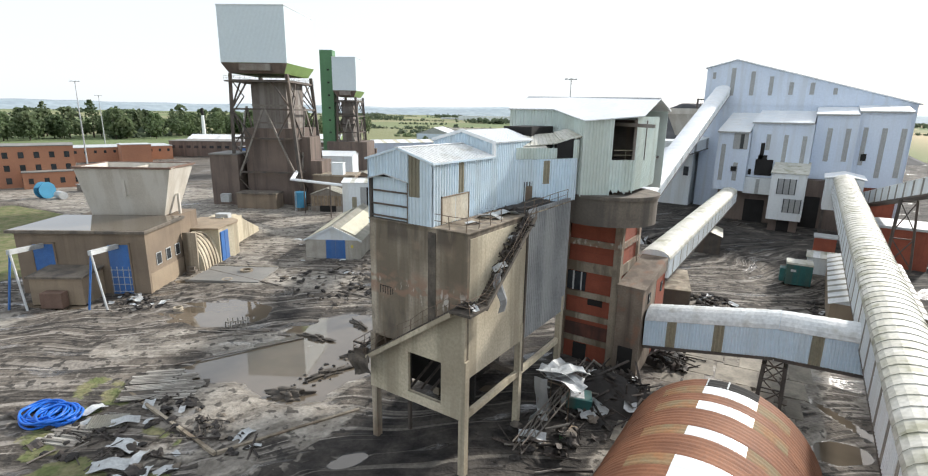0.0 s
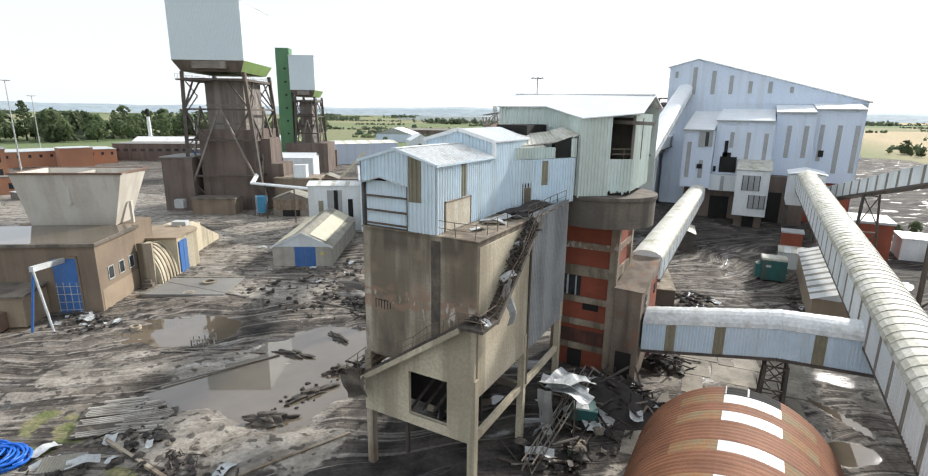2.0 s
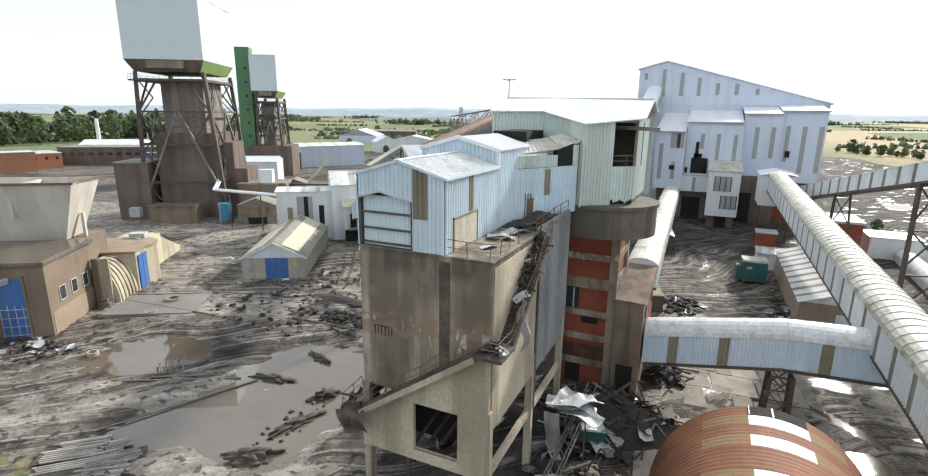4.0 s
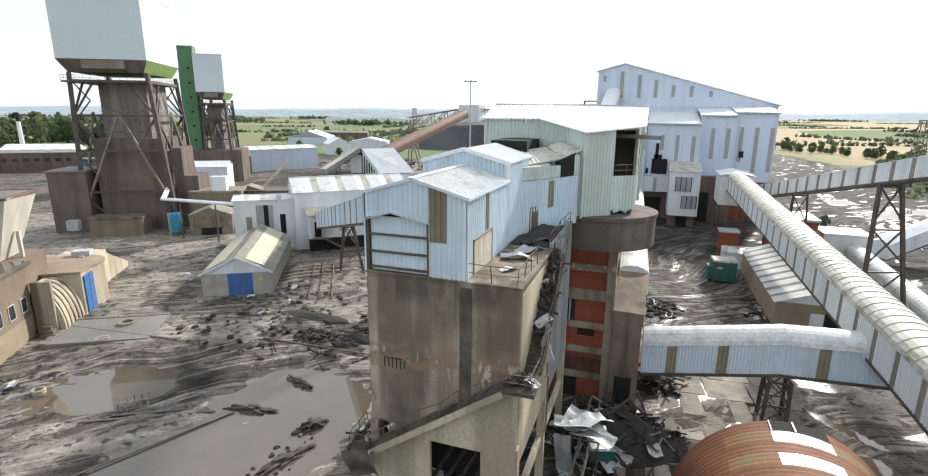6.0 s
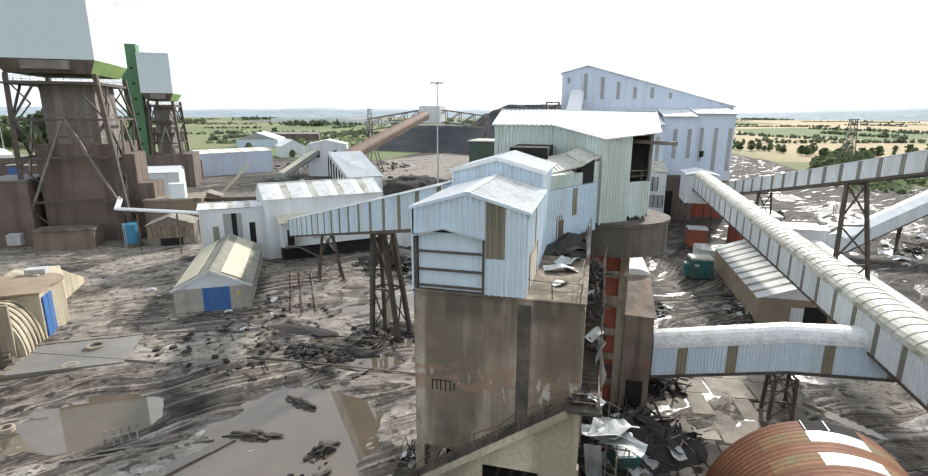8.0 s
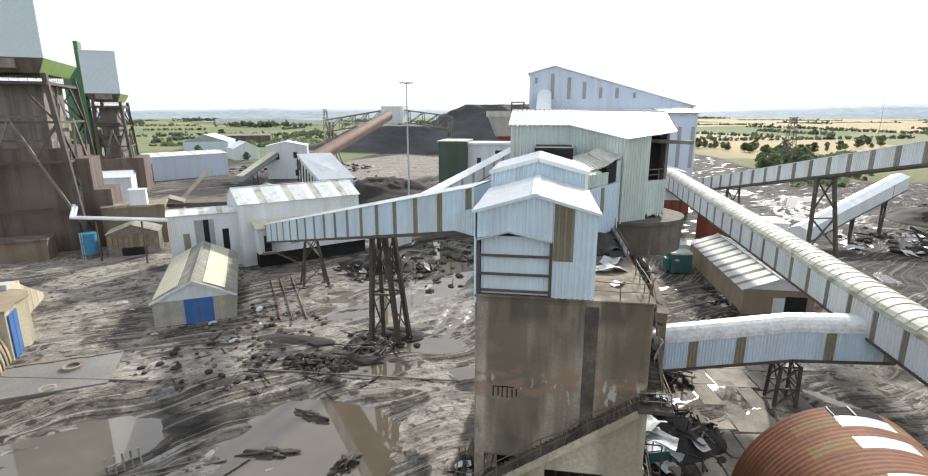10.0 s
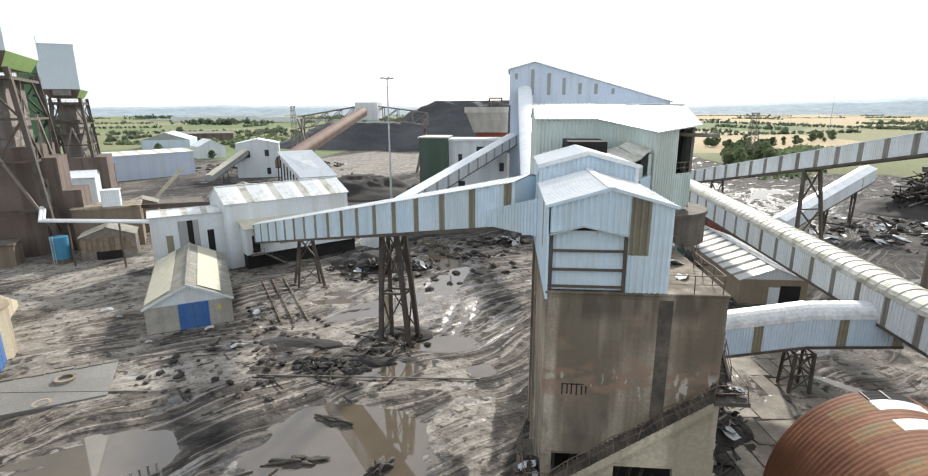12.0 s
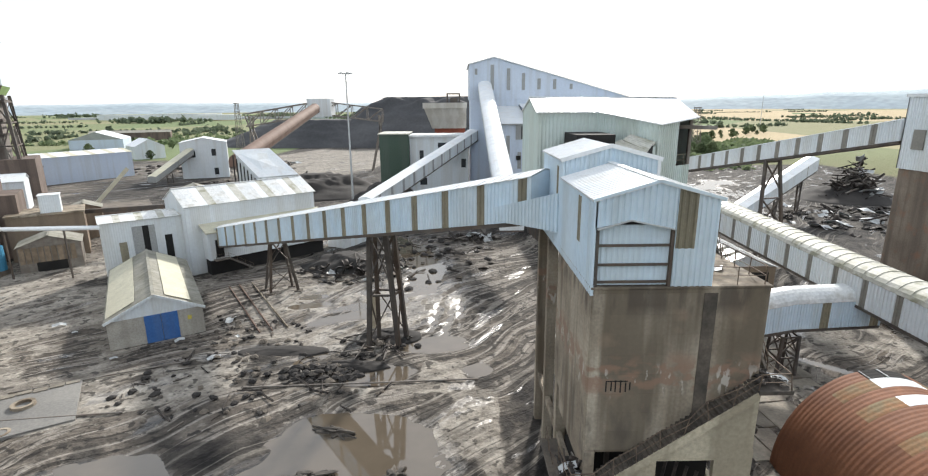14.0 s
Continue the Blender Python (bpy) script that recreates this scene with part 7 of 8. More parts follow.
def light_mast(x, y, h, far=False):
    th = thing("light_mast", pose(x, y, 0), "tall grey floodlight mast with a ring of lamps", "mast", "floodlight masts")
    part("pole", Geo().tube((0, 0, -0.3), (0, 0, h), 0.38, 10, 0.16), SHEET_PALE, th)
    part("crown", Geo().tube((0, 0, h - 0.15), (0, 0, h + 0.15), 1.1, 12, 1.1), SHEET_PALE, th)
    for k in range(6):
        a = k * math.pi / 3
        part("floodlight", Geo().box(1.8 * math.cos(a) - 0.4, 1.8 * math.sin(a) - 0.4, h - 0.1, 1.8 * math.cos(a) + 0.3, 1.8 * math.sin(a) + 0.3, h + 0.25), SHEET_PALE, th)
    return th


for x, y, h in ((-71.6, 169.1, 40.6), (-309.5, 112.8, 41.0), (-405, 160, 36), (330, 640, 45), (-380, 250, 26)):
    light_mast(x, y, h)


def lattice_mast(x, y, h, w, label):
    th = thing("lattice_mast", pose(x, y, 0), label, "mast", "lattice masts")
    C = [(-w, -w), (w, -w), (w, w), (-w, w)]
    for a, b in C:
        part("leg", Geo().beam((a, b, -0.3), (a * 0.45, b * 0.45, h), w * 0.09), STEEL_PALE, th)
    for i in range(4):
        j = (i + 1) % 4
        for k in range(7):
            s0, s1 = k / 7, (k + 1) / 7
            f0, f1 = 1 - 0.55 * s0, 1 - 0.55 * s1
            part("lacing", Geo().beam((C[i][0] * f0, C[i][1] * f0, h * s0), (C[j][0] * f1, C[j][1] * f1, h * s1), w * 0.05), STEEL_PALE, th)
            part("lacing", Geo().beam((C[j][0] * f0, C[j][1] * f0, h * s0), (C[i][0] * f1, C[i][1] * f1, h * s1), w * 0.05), STEEL_PALE, th)
    part("platform", Geo().box(-w * 0.6, -w * 0.6, h, w * 0.6, w * 0.6, h + 0.5), STEEL_PALE, th)
    return th


lattice_mast(120.7, 351.9, 28.6, 3.2, "brown open lattice tower beyond the hedge")
lattice_mast(-200, 400, 34, 2.4, "slim grey lattice mast in the stock yard")
chim = thing("chimney", pose(-430, 245, 0), "slim white steel chimney with a black top", "chimney")
part("stack", Geo().tube((0, 0, 0), (0, 0, 23), 1.6, 14, 1.2), ROOF_WHITE, chim)
part("top", Geo().tube((0, 0, 23), (0, 0, 29), 1.2, 14, 1.1), DARK, chim)

# outside stair at the lean-to
for k in range(10):
    part("step", Geo().box(5.4 + k * 0.45, -4.2, 3.0 - k * 0.3, 5.9 + k * 0.45, -3.05, 3.12 - k * 0.3), STEEL_PALE, long_b)
part("stair_landing", Geo().box(3.0, -4.2, 3.0, 5.4, -3.05, 3.2), STEEL_PALE, long_b)
rail(long_b, [(3.1, -4.15, 3.2), (5.4, -4.15, 3.2), (9.8, -4.15, 0.2)])
# rooftop plant and pipes among the brick stores
for x, y, r in ((-131, 126, 33), (-118, 155, 33), (-108, 152, 33)):
    gable_shed("roof_hut", (x, y), r, 7, 6, 7.6, 1.2, "small felt-roofed hut among the brick stores", BRICK_BROWN, [ROOF_ASBESTOS], "d", None, 2.0)
teal_box = thing("teal_tank_unit", pose(-112, 170, 0, 0, 0, 33), "row of small teal and white tank units", "tank")
for k in range(3):
    part("tank_unit", Geo().box(k * 3.4, 0, 0, k * 3.4 + 2.8, 3, 7.2), TEAL if k % 2 == 0 else SHEET_PALE, teal_box)
yb = thing("loader_boom", pose(-137, 140, 0), "pale yellow-green inclined boom behind the winding tower", "boom")
part("boom", Geo().beam((0, 0, 3), (9, 7, 15), 0.7, 0.9), ROOF_CREAM, yb)
part("boom_base", Geo().box(-1.5, -1.5, 0, 1.5, 1.5, 3.4), BRICK_BROWN, yb)

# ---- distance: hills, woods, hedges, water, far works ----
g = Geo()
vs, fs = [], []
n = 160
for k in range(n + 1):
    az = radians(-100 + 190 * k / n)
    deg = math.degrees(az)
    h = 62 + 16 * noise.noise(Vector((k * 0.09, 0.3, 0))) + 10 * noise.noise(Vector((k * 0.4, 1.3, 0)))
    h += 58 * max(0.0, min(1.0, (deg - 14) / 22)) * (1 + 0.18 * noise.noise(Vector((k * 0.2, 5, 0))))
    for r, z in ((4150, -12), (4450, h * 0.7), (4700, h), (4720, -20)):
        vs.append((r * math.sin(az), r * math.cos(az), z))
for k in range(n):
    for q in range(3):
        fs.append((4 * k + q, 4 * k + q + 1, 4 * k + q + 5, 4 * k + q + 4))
tagged(new("backdrop_hills", g.add(vs, fs).mesh("hills", HILL, True)), "low hills along the horizon, blue-grey haze put into their colour", "hills", kind="structure")


def clump(g, c, r, rnd):
    """A small ragged tuft of leaves."""
    c = Vector(c)
    for _ in range(7):
        d = Vector((rnd.gauss(0, 1), rnd.gauss(0, 1), rnd.gauss(0, 0.8)))
        d.normalize()
        p = c + d * r * rnd.uniform(0.2, 0.9)
        a = Vector((rnd.gauss(0, 1), rnd.gauss(0, 1), rnd.gauss(0, 1))).normalized()
        b = a.cross(d).normalized()
        s = r * rnd.uniform(0.45, 0.8)
        g.add([p + a * s, p + b * s * 0.8, p - a * s * 0.9, p - b * s], [(0, 1, 2, 3)])


def tree_meshes(h, w, seed, tall=False):
    rnd = random.Random(seed)
    t = Geo().tube((0, 0, -0.3), (0.2, 0.1, h * 0.5), h * 0.022, 7, h * 0.012)
    for k in range(6):
        a = k * 2.4
        z = h * (0.28 + 0.06 * k)
        t.tube((0.1, 0.05, z), (w * 0.3 * math.cos(a), w * 0.3 * math.sin(a), z + h * 0.2), h * 0.009, 5, h * 0.003)
    crown = Geo()
    for k in range(120):
        a, q = rnd.uniform(0, 2 * math.pi), rnd.random() ** 0.5
        z = rnd.uniform(0.16, 1.0)
        prof = math.sin(math.pi * min(1, (z - 0.08) / 0.95)) ** (0.9 if tall else 0.6)
        lump = 1 + 0.3 * math.sin(a * 3 + seed) * math.sin(z * 9 + seed)
        r = w * 0.5 * prof * q * lump
        clump(crown, (r * math.cos(a), r * math.sin(a), z * h * 0.95), w * 0.11, rnd)
    return t.mesh("trunk", BARK), crown.mesh("crown", LEAF)


KINDS = [tree_meshes(18, 13, 1), tree_meshes(15, 12, 2), tree_meshes(20, 12, 3), tree_meshes(22, 8, 4, True), tree_meshes(12, 10, 5)]


def tree(x, y, k, s, spin):
    th = thing("tree", pose(x, y, 0, 0, 0, spin) @ Matrix.Scale(s, 4), "broad green tree in full leaf in the belt beyond the works" if k != 3 else "tall narrow green poplar in full leaf", "tree", "trees round the works")
    part("trunk", KINDS[k][0], None, th)
    part("crown", KINDS[k][1], None, th)


rnd = random.Random(11)
for _ in range(160):
    t = rnd.random()
    x, y = -625 + 110 * t + rnd.uniform(-75, 50), 40 + 440 * t + rnd.uniform(-30, 30)
    tree(x, y, rnd.randrange(5), rnd.uniform(0.95, 1.7), rnd.uniform(0, 360))
for (x0, y0), (x1, y1), count in (((96, 300), (150, 420), 70), ((98, 560), (170, 430), 40), ((150, 410), (330, 640), 20)):
    for _ in range(count):
        t = rnd.random()
        tree(x0 + (x1 - x0) * t + rnd.uniform(-14, 14), y0 + (y1 - y0) * t + rnd.uniform(-12, 12), rnd.choice((0, 1, 4, 4)), rnd.uniform(0.28, 0.66), rnd.uniform(0, 360))
for x, y, s in ((-228, 330, 0.5), (-175, 292, 0.4), (-300, 380, 0.6), (33, 172, 0.3), (28, 166, 0.28), (-262, 420, 0.6), (-120, 520, 0.8)):
    tree(x, y, 4, s, 40)
# hedges and copses in the fields
g = Geo()
rnd = random.Random(5)
for _ in range(110):
    az, r = radians(rnd.uniform(-85, 70)), rnd.uniform(700, 3600)
    cx, cy = r * math.sin(az), r * math.cos(az)
    turn = rnd.choice((0.35, 1.9)) + rnd.uniform(-0.2, 0.2)
    length = rnd.uniform(60, 380)
    m = int(length / 5)
    for k in range(m):
        o = (k / m - 0.5) * length
        s = rnd.uniform(1.8, 3.4) * (1.7 if rnd.random() < 0.08 else 1)
        clump(g, (cx + o * math.cos(turn) + rnd.uniform(-3, 3), cy + o * math.sin(turn) + rnd.uniform(-3, 3), s * 0.7), s * 1.3, rnd)
for _ in range(26):
    az, r = radians(rnd.uniform(-85, 20)), rnd.uniform(1100, 3800)
    cx, cy = r * math.sin(az), r * math.cos(az)
    for k in range(60):
        s = rnd.uniform(4, 8)
        clump(g, (cx + rnd.gauss(0, 60), cy + rnd.gauss(0, 22), s), s * 1.2, rnd)
tagged(new("hedgerows", g.mesh("hedgerows", LEAF_FAR)), "dark hedges and copses between the far fields", "hedge", kind="stuff")
# scrub along the edge of the stock yard
g = Geo()
for _ in range(1700):
    t = rnd.random()
    x, y = (-420 + 420 * t, 470 + 60 * rnd.random() ** 2 * 3) if rnd.random() < 0.6 else (90 + 120 * t + rnd.uniform(-12, 12), 262 + 170 * t + rnd.uniform(-20, 30))
    s = rnd.uniform(0.8, 2.6)
    clump(g, (x, y, s * 0.6), s * 1.2, rnd)
tagged(new("scrub", g.mesh("scrub", LEAF)), "low green scrub along the yard's edge", "bushes", kind="stuff")
for cx, cy, rx, ry in ((-700, 1750, 330, 40), (-330, 1650, 180, 26), (-1150, 1800, 160, 34)):
    g = Geo().prism([(rx * math.cos(2 * math.pi * k / 30) * (1 + 0.2 * math.sin(3 * k)), ry * math.sin(2 * math.pi * k / 30)) for k in range(30)], "z", -6, 0)
    ob = new("water_lake", g.mesh("lake", LAKE))
    ob.location = (cx, cy, 4.5)
    tagged(ob, "strip of open water, pale sky reflection put into its colour", "water", kind="structure")
for x, y, w, h in ((-900, 1500, 190, 12), (-1080, 1560, 150, 10), (-760, 1480, 120, 9)):
    block("far_warehouse", (x, y), 22, w, 50, h + 4, "long white warehouse far out in the fields", CLAD_WHITE, ROOF_WHITE, 0.8, "warehouse", "far warehouses")

# ---- loose things in the yard ----
def scrap_beam(l, w):
    return Geo().beam((-l / 2, 0, 0), (l / 2, 0, 0), w, w * 0.7).beam((-l / 2, w * 0.5, w * 0.3), (l / 2, w * 0.5, w * 0.3), w * 0.2, w)


def crumpled(l, w, seed, material, curl=0.5):
    """A bent sheet with thickness."""
    rnd = random.Random(seed)
    nx, ny = 9, 6
    g = Geo()
    top, low = [], []
    ph = rnd.uniform(0, 6)
    for j in range(ny + 1):
        for i in range(nx + 1):
            x, y = (i / nx - 0.5) * l, (j / ny - 0.5) * w
            z = curl * (0.35 * math.sin(2.2 * x / l * 3 + ph) + 0.3 * math.cos(3.0 * y / w * 2 + ph * 2) + 0.25 * noise.noise(Vector((x * 1.2 / l * 3, y * 3 / w, seed))))
            top.append((x, y, z + 0.03))
            low.append((x, y, z))
    k = len(top)
    fs = []
    for j in range(ny):
        for i in range(nx):
            o = j * (nx + 1) + i
            fs += [(o, o + 1, o + nx + 2, o + nx + 1), (k + o + nx + 1, k + o + nx + 2, k + o + 1, k + o)]
    edge = [i for i in range(nx + 1)] + [j * (nx + 1) + nx for j in range(1, ny + 1)] + [ny * (nx + 1) + i for i in range(nx - 1, -1, -1)] + [j * (nx + 1) for j in range(ny - 1, 0, -1)]
    for a, b in zip(edge, edge[1:] + edge[:1]):
        fs.append((a, k + a, k + b, b))
    return g.add(top + low, fs).mesh("sheet", material)


def ground_z(x, y):
    return float(ground_height(np.array([x]), np.array([y]))[0])


BEAMS = [scrap_beam(3.2, 0.16).mesh("scrap_beam", SCRAP), scrap_beam(2.0, 0.12).mesh("scrap_beam", SCRAP), scrap_beam(4.2, 0.18).mesh("scrap_beam", SCRAP), Geo().tube((-1.8, 0, 0), (1.8, 0, 0), 0.07, 6).mesh("scrap_pipe", SCRAP), Geo().tube((-1.2, 0, 0), (1.2, 0, 0), 0.1, 6).mesh("scrap_pipe", STEEL_PALE)]
PLATES = [crumpled(1.8, 1.1, 1, SCRAP, 0.3), crumpled(1.4, 0.9, 2, SCRAP, 0.5), crumpled(2.4, 1.2, 3, SHEET_PALE, 0.35), crumpled(1.1, 0.7, 4, SCRAP, 0.4)]
LUMPS = []
for s in range(6):
    g = Geo()
    rr = random.Random(s + 40)
    m = 9
    ring = [[(q * rr.uniform(0.35, 0.75) * math.cos(2 * math.pi * k / m), q * rr.uniform(0.25, 0.6) * math.sin(2 * math.pi * k / m), z + rr.uniform(-0.05, 0.06)) for k in range(m)] for q, z in ((1.15, -0.12), (0.9, 0.07), (0.45, rr.uniform(0.13, 0.26)))]
    g.add(ring[0] + ring[1] + ring[2], [(k, (k + 1) % m, m + (k + 1) % m, m + k) for k in range(m)] + [(m + k, m + (k + 1) % m, 2 * m + (k + 1) % m, 2 * m + k) for k in range(m)] + [tuple(range(2 * m, 3 * m))])
    LUMPS.append(g.mesh("rubble", (CONCRETE_DARK, CONCRETE_DARK, COAL, COAL, COAL, COAL)[s]))


def scatter(name, label, cx, cy, rx, ry, count, height, seed, kinds, size=(0.6, 1.3), category="scrap"):
    """A tangle of pieces piled round a centre; one thing, each piece a part."""
    rnd = random.Random(seed)
    th = thing(name, pose(cx, cy, 0), label, category, "scrap and rubble")
    for _ in range(count):
        a, q = rnd.uniform(0, 2 * math.pi), rnd.random() ** 0.6
        x, y = rx * q * math.cos(a), ry * q * math.sin(a)
        top = height * (1 - q) ** 0.8
        z = ground_z(cx + x, cy + y) + 0.1 + rnd.uniform(0.2, 1.0) * top
        kind = rnd.choice(kinds)
        me = rnd.choice({"beam": BEAMS, "plate": PLATES, "lump": LUMPS}[kind])
        tilt = (rnd.gauss(0, 28), rnd.gauss(0, 28), rnd.uniform(0, 360)) if kind != "lump" else (rnd.gauss(0, 12), 0, rnd.uniform(0, 360))
        if top < 0.4 and kind != "lump":
            tilt = (tilt[0] * 0.2, tilt[1] * 0.12, tilt[2])
        part({"beam": "scrap_beam", "plate": "scrap_plate", "lump": "rubble_lump"}[kind], me, None, th, at=pose(x, y, z, *tilt) @ Matrix.Scale(rnd.uniform(*size), 4))
    return th


mound("spoil_mound", -15.0, 50.5, 6.5, 4.5, 2.2, COAL, "black heap of coal spill under twisted scrap", 2.2, 44)
mound("spoil_mound", -12.5, 63.5, 3.0, 3.5, 1.6, COAL, "black heap of burnt scrap by the annex", 6.2, 40)
scatter("scrap_tangle", "dense tangle of black twisted steel below the brick tower", -15.5, 50.5, 6.5, 5.0, 150, 2.8, 1, ("beam", "beam", "beam", "plate"))
scatter("scrap_tangle", "scrap steel and plates heaped by the grey annex", -11.8, 63.5, 3.2, 4.0, 60, 1.6, 2, ("beam", "beam", "plate"))
scatter("scrap_tangle", "loose scrap lying beside the bunker's legs", -16.5, 41.0, 4.5, 6.0, 70, 1.0, 3, ("beam", "beam", "plate", "lump"))
scatter("rubble_spread", "pale broken rubble beside the container", -11.3, 88.0, 3.5, 4.0, 60, 0.8, 4, ("lump", "plate", "lump"))
scatter("rubble_spread", "coal lumps and scrap round the trestle foot", -49.0, 67.0, 6.0, 4.0, 60, 0.7, 5, ("lump", "lump", "beam"))
scatter("rubble_spread", "dark lumps heaped at the puddle's edge", -54.4, 60.0, 5.0, 2.2, 70, 0.9, 6, ("lump",))
scatter("rubble_spread", "rubbish strewn over rough grass", -48.0, 15.5, 9.0, 5.0, 80, 0.4, 7, ("plate", "beam", "lump"), (0.4, 0.9))
scatter("rubble_spread", "broken planks and plates along the slab's edge", -46.0, 22.5, 9.0, 2.0, 60, 0.3, 8, ("beam", "plate", "lump"), (0.4, 0.9))
scatter("rubble_spread", "coal lumps scattered over the yard", -62.0, 58.0, 16.0, 9.0, 120, 0.3, 9, ("lump", "lump", "beam"), (0.3, 1.0))
scatter("rubble_spread", "small debris scattered in front of the shed", -70.0, 70.0, 12.0, 8.0, 70, 0.3, 10, ("lump", "lump", "plate"), (0.3, 0.9))
scatter("rubble_spread", "wet black clods standing in the big puddle", -43.6, 37.0, 1.8, 6.5, 26, 0.15, 12, ("lump",), (0.15, 0.5))
scatter("scrap_tangle", "scrap heap below the sloping gallery", -58.0, 100.0, 10.0, 8.0, 120, 2.0, 13, ("beam", "lump", "plate"), (0.7, 1.5))
scatter("scrap_tangle", "wrecked machinery on the haul track", -34.5, 122.0, 6.0, 3.0, 40, 1.6, 14, ("beam", "plate"), (1.0, 1.6))
mound("spoil_mound", 92, 172, 18, 14, 5, COAL, "dark spoil below the demolished tower", 9.2, 44)
scatter("demolished_tower", "collapsed rusty steelwork of a demolished tower", 91.0, 170.0, 8.5, 7.0, 240, 15.0, 15, ("beam", "beam", "beam", "plate"), (1.2, 2.8), "wreck")
scatter("scrap_tangle", "scattered demolition scrap on the eastern tip", 70.0, 140.0, 26.0, 22.0, 150, 0.6, 16, ("plate", "lump", "beam"), (1.0, 2.4))
scatter("rubble_spread", "rubble strip along the store shed's wall", 3.2, 92.0, 1.6, 8.0, 50, 0.4, 17, ("lump", "plate", "beam"), (0.4, 0.9))
scatter("rubble_spread", "debris strewn on the haul road", -44.0, 110.0, 14.0, 22.0, 110, 0.4, 18, ("lump", "beam", "lump"), (0.6, 1.8))
scatter("rubble_spread", "loose lumps at the hopper house's foot", -84.0, 34.0, 6.0, 4.0, 60, 0.3, 19, ("lump", "plate"), (0.3, 0.9))

# torn sheets caught on scaffold beside the bunker
torn = thing("torn_sheeting", pose(-18.0, 44.5, 0), "pale torn roofing sheets hung over a scaffold frame", "sheeting")
for x, y in ((-1.6, -1.5), (1.6, -1.5), (1.6, 1.5), (-1.6, 1.5)):
    part("scaffold_pole", Geo().tube((x, y, 0), (x, y, 4.0), 0.06, 6), RAIL, torn)
part("scaffold_pole", Geo().tube((-1.6, -1.5, 4.0), (1.6, -1.5, 4.0), 0.06, 6), RAIL, torn)
part("scaffold_pole", Geo().tube((-1.6, 1.5, 4.0), (1.6, 1.5, 4.0), 0.06, 6), RAIL, torn)
for k, (x, y, z, r, s) in enumerate(((0, 0, 4.3, 10, 1.9), (0.8, 0.6, 4.6, 50, 1.5), (1.1, -0.9, 4.2, -20, 1.5), (-0.7, 0.8, 4.5, 80, 1.3))):
    part("torn_sheet", PLATES[2], None, torn, at=pose(x, y, z, 6 * k - 8, 8 - 5 * k, r) @ Matrix.Scale(s, 4))
part("hanging_sheet", crumpled(3.4, 1.4, 9, GREY_CLAD, 0.3), None, torn, at=pose(-1.2, -1.7, 2.5, 90, 84, 0))
cab = thing("green_cabinet", pose(-16.6, 46.2, 0.6, 8, 6, 25), "dark green tipped switch cabinet with a pale lid", "cabinet")
part("case", Geo().box(-1.2, -0.9, 0, 1.2, 0.9, 1.3), TEAL, cab, bevel=0.05)
part("lid", Geo().box(-1.0, -0.7, 1.3, 0.4, 0.7, 1.36), SHEET_PALE, cab)
tr = thing("fallen_truss", pose(0, 0, 0), "long fallen lattice truss leaning on the scrap", "truss")
for o in (0.0, 0.9):
    for z in (0.0, 0.9):
        part("chord", Geo().beam((-18.6 + o, 36.0, 0.4 + z), (-17.8 + o, 51.0, 2.6 + z), 0.1), STEEL_PALE, tr)
for k in range(12):
    y0, y1 = 36.0 + 15 * k / 12, 36.0 + 15 * (k + 1) / 12
    f = lambda y: -18.6 + 0.8 * (y - 36) / 15
    h = lambda y: 0.4 + 2.2 * (y - 36) / 15
    part("lacing", Geo().beam((f(y0), y0, h(y0)), (f(y1), y1, h(y1) + 0.9), 0.06), STEEL_PALE, tr)
    part("lacing", Geo().beam((f(y0) + 0.9, y0, h(y0)), (f(y1), y1, h(y1)), 0.06), STEEL_PALE, tr)
crate = thing("green_crate", pose(-15.6, 40.6, 0.1, 0, 12, 30), "green plastic crate lying in the scrap", "crate")
part("crate_body", Geo().box(-0.5, -0.35, 0, 0.5, -0.3, 0.4).box(-0.5, 0.3, 0, 0.5, 0.35, 0.4).box(-0.5, -0.3, 0, -0.45, 0.3, 0.4).box(0.45, -0.3, 0, 0.5, 0.3, 0.4).box(-0.45, -0.3, 0, 0.45, 0.3, 0.05), GREEN, crate)
carton = thing("brown_carton", pose(-15.4, 41.8, 0.1, 0, 0, 15), "brown cardboard carton on the ground", "box")
part("carton_body", Geo().box(-0.45, -0.45, 0, 0.45, 0.45, 0.6), TIMBER, carton, bevel=0.02)

# debris on the bunker's roof deck and stair
for k, (x, y, z, r, s, m) in enumerate(((-22.4, 37.2, 20.95, 20, 0.9, 2), (-22.0, 39.4, 20.95, 70, 1.0, 2), (-22.6, 41.2, 21.0, 10, 0.8, 1), (-21.9, 42.6, 21.0, 40, 1.0, 0), (-22.2, 34.3, 20.9, 60, 0.5, 2), (-21.4, 45.2, 21.0, 30, 0.9, 3))):
    ob = new("loose_sheet", PLATES[m])
    ob.matrix_basis = pose(x, y, z, 0, 4, r) @ Matrix.Scale(s, 4)
    tagged(ob, "crumpled grey sheet lying on the bunker's deck" if m == 2 else "bent dark plate lying on the bunker's deck", "sheet", "sheets on the deck")
mound("dirt_drift", -22.2, 45.0, 1.4, 4.0, 0.7, COAL, "drift of black dirt on the roof deck", 7.7, 30).location.z = 20.8
tangle = scatter("stair_debris", "twisted steel and sheets wedged on the upper stair flight", -20.0, 37.0, 0.7, 3.6, 50, 0.5, 21, ("beam", "plate"), (0.25, 0.6))
tangle.matrix_basis = Matrix.Translation((-20.0, 37.0, 18.6)) @ Matrix.Rotation(math.atan2(5.8, 7.6), 4, "X")
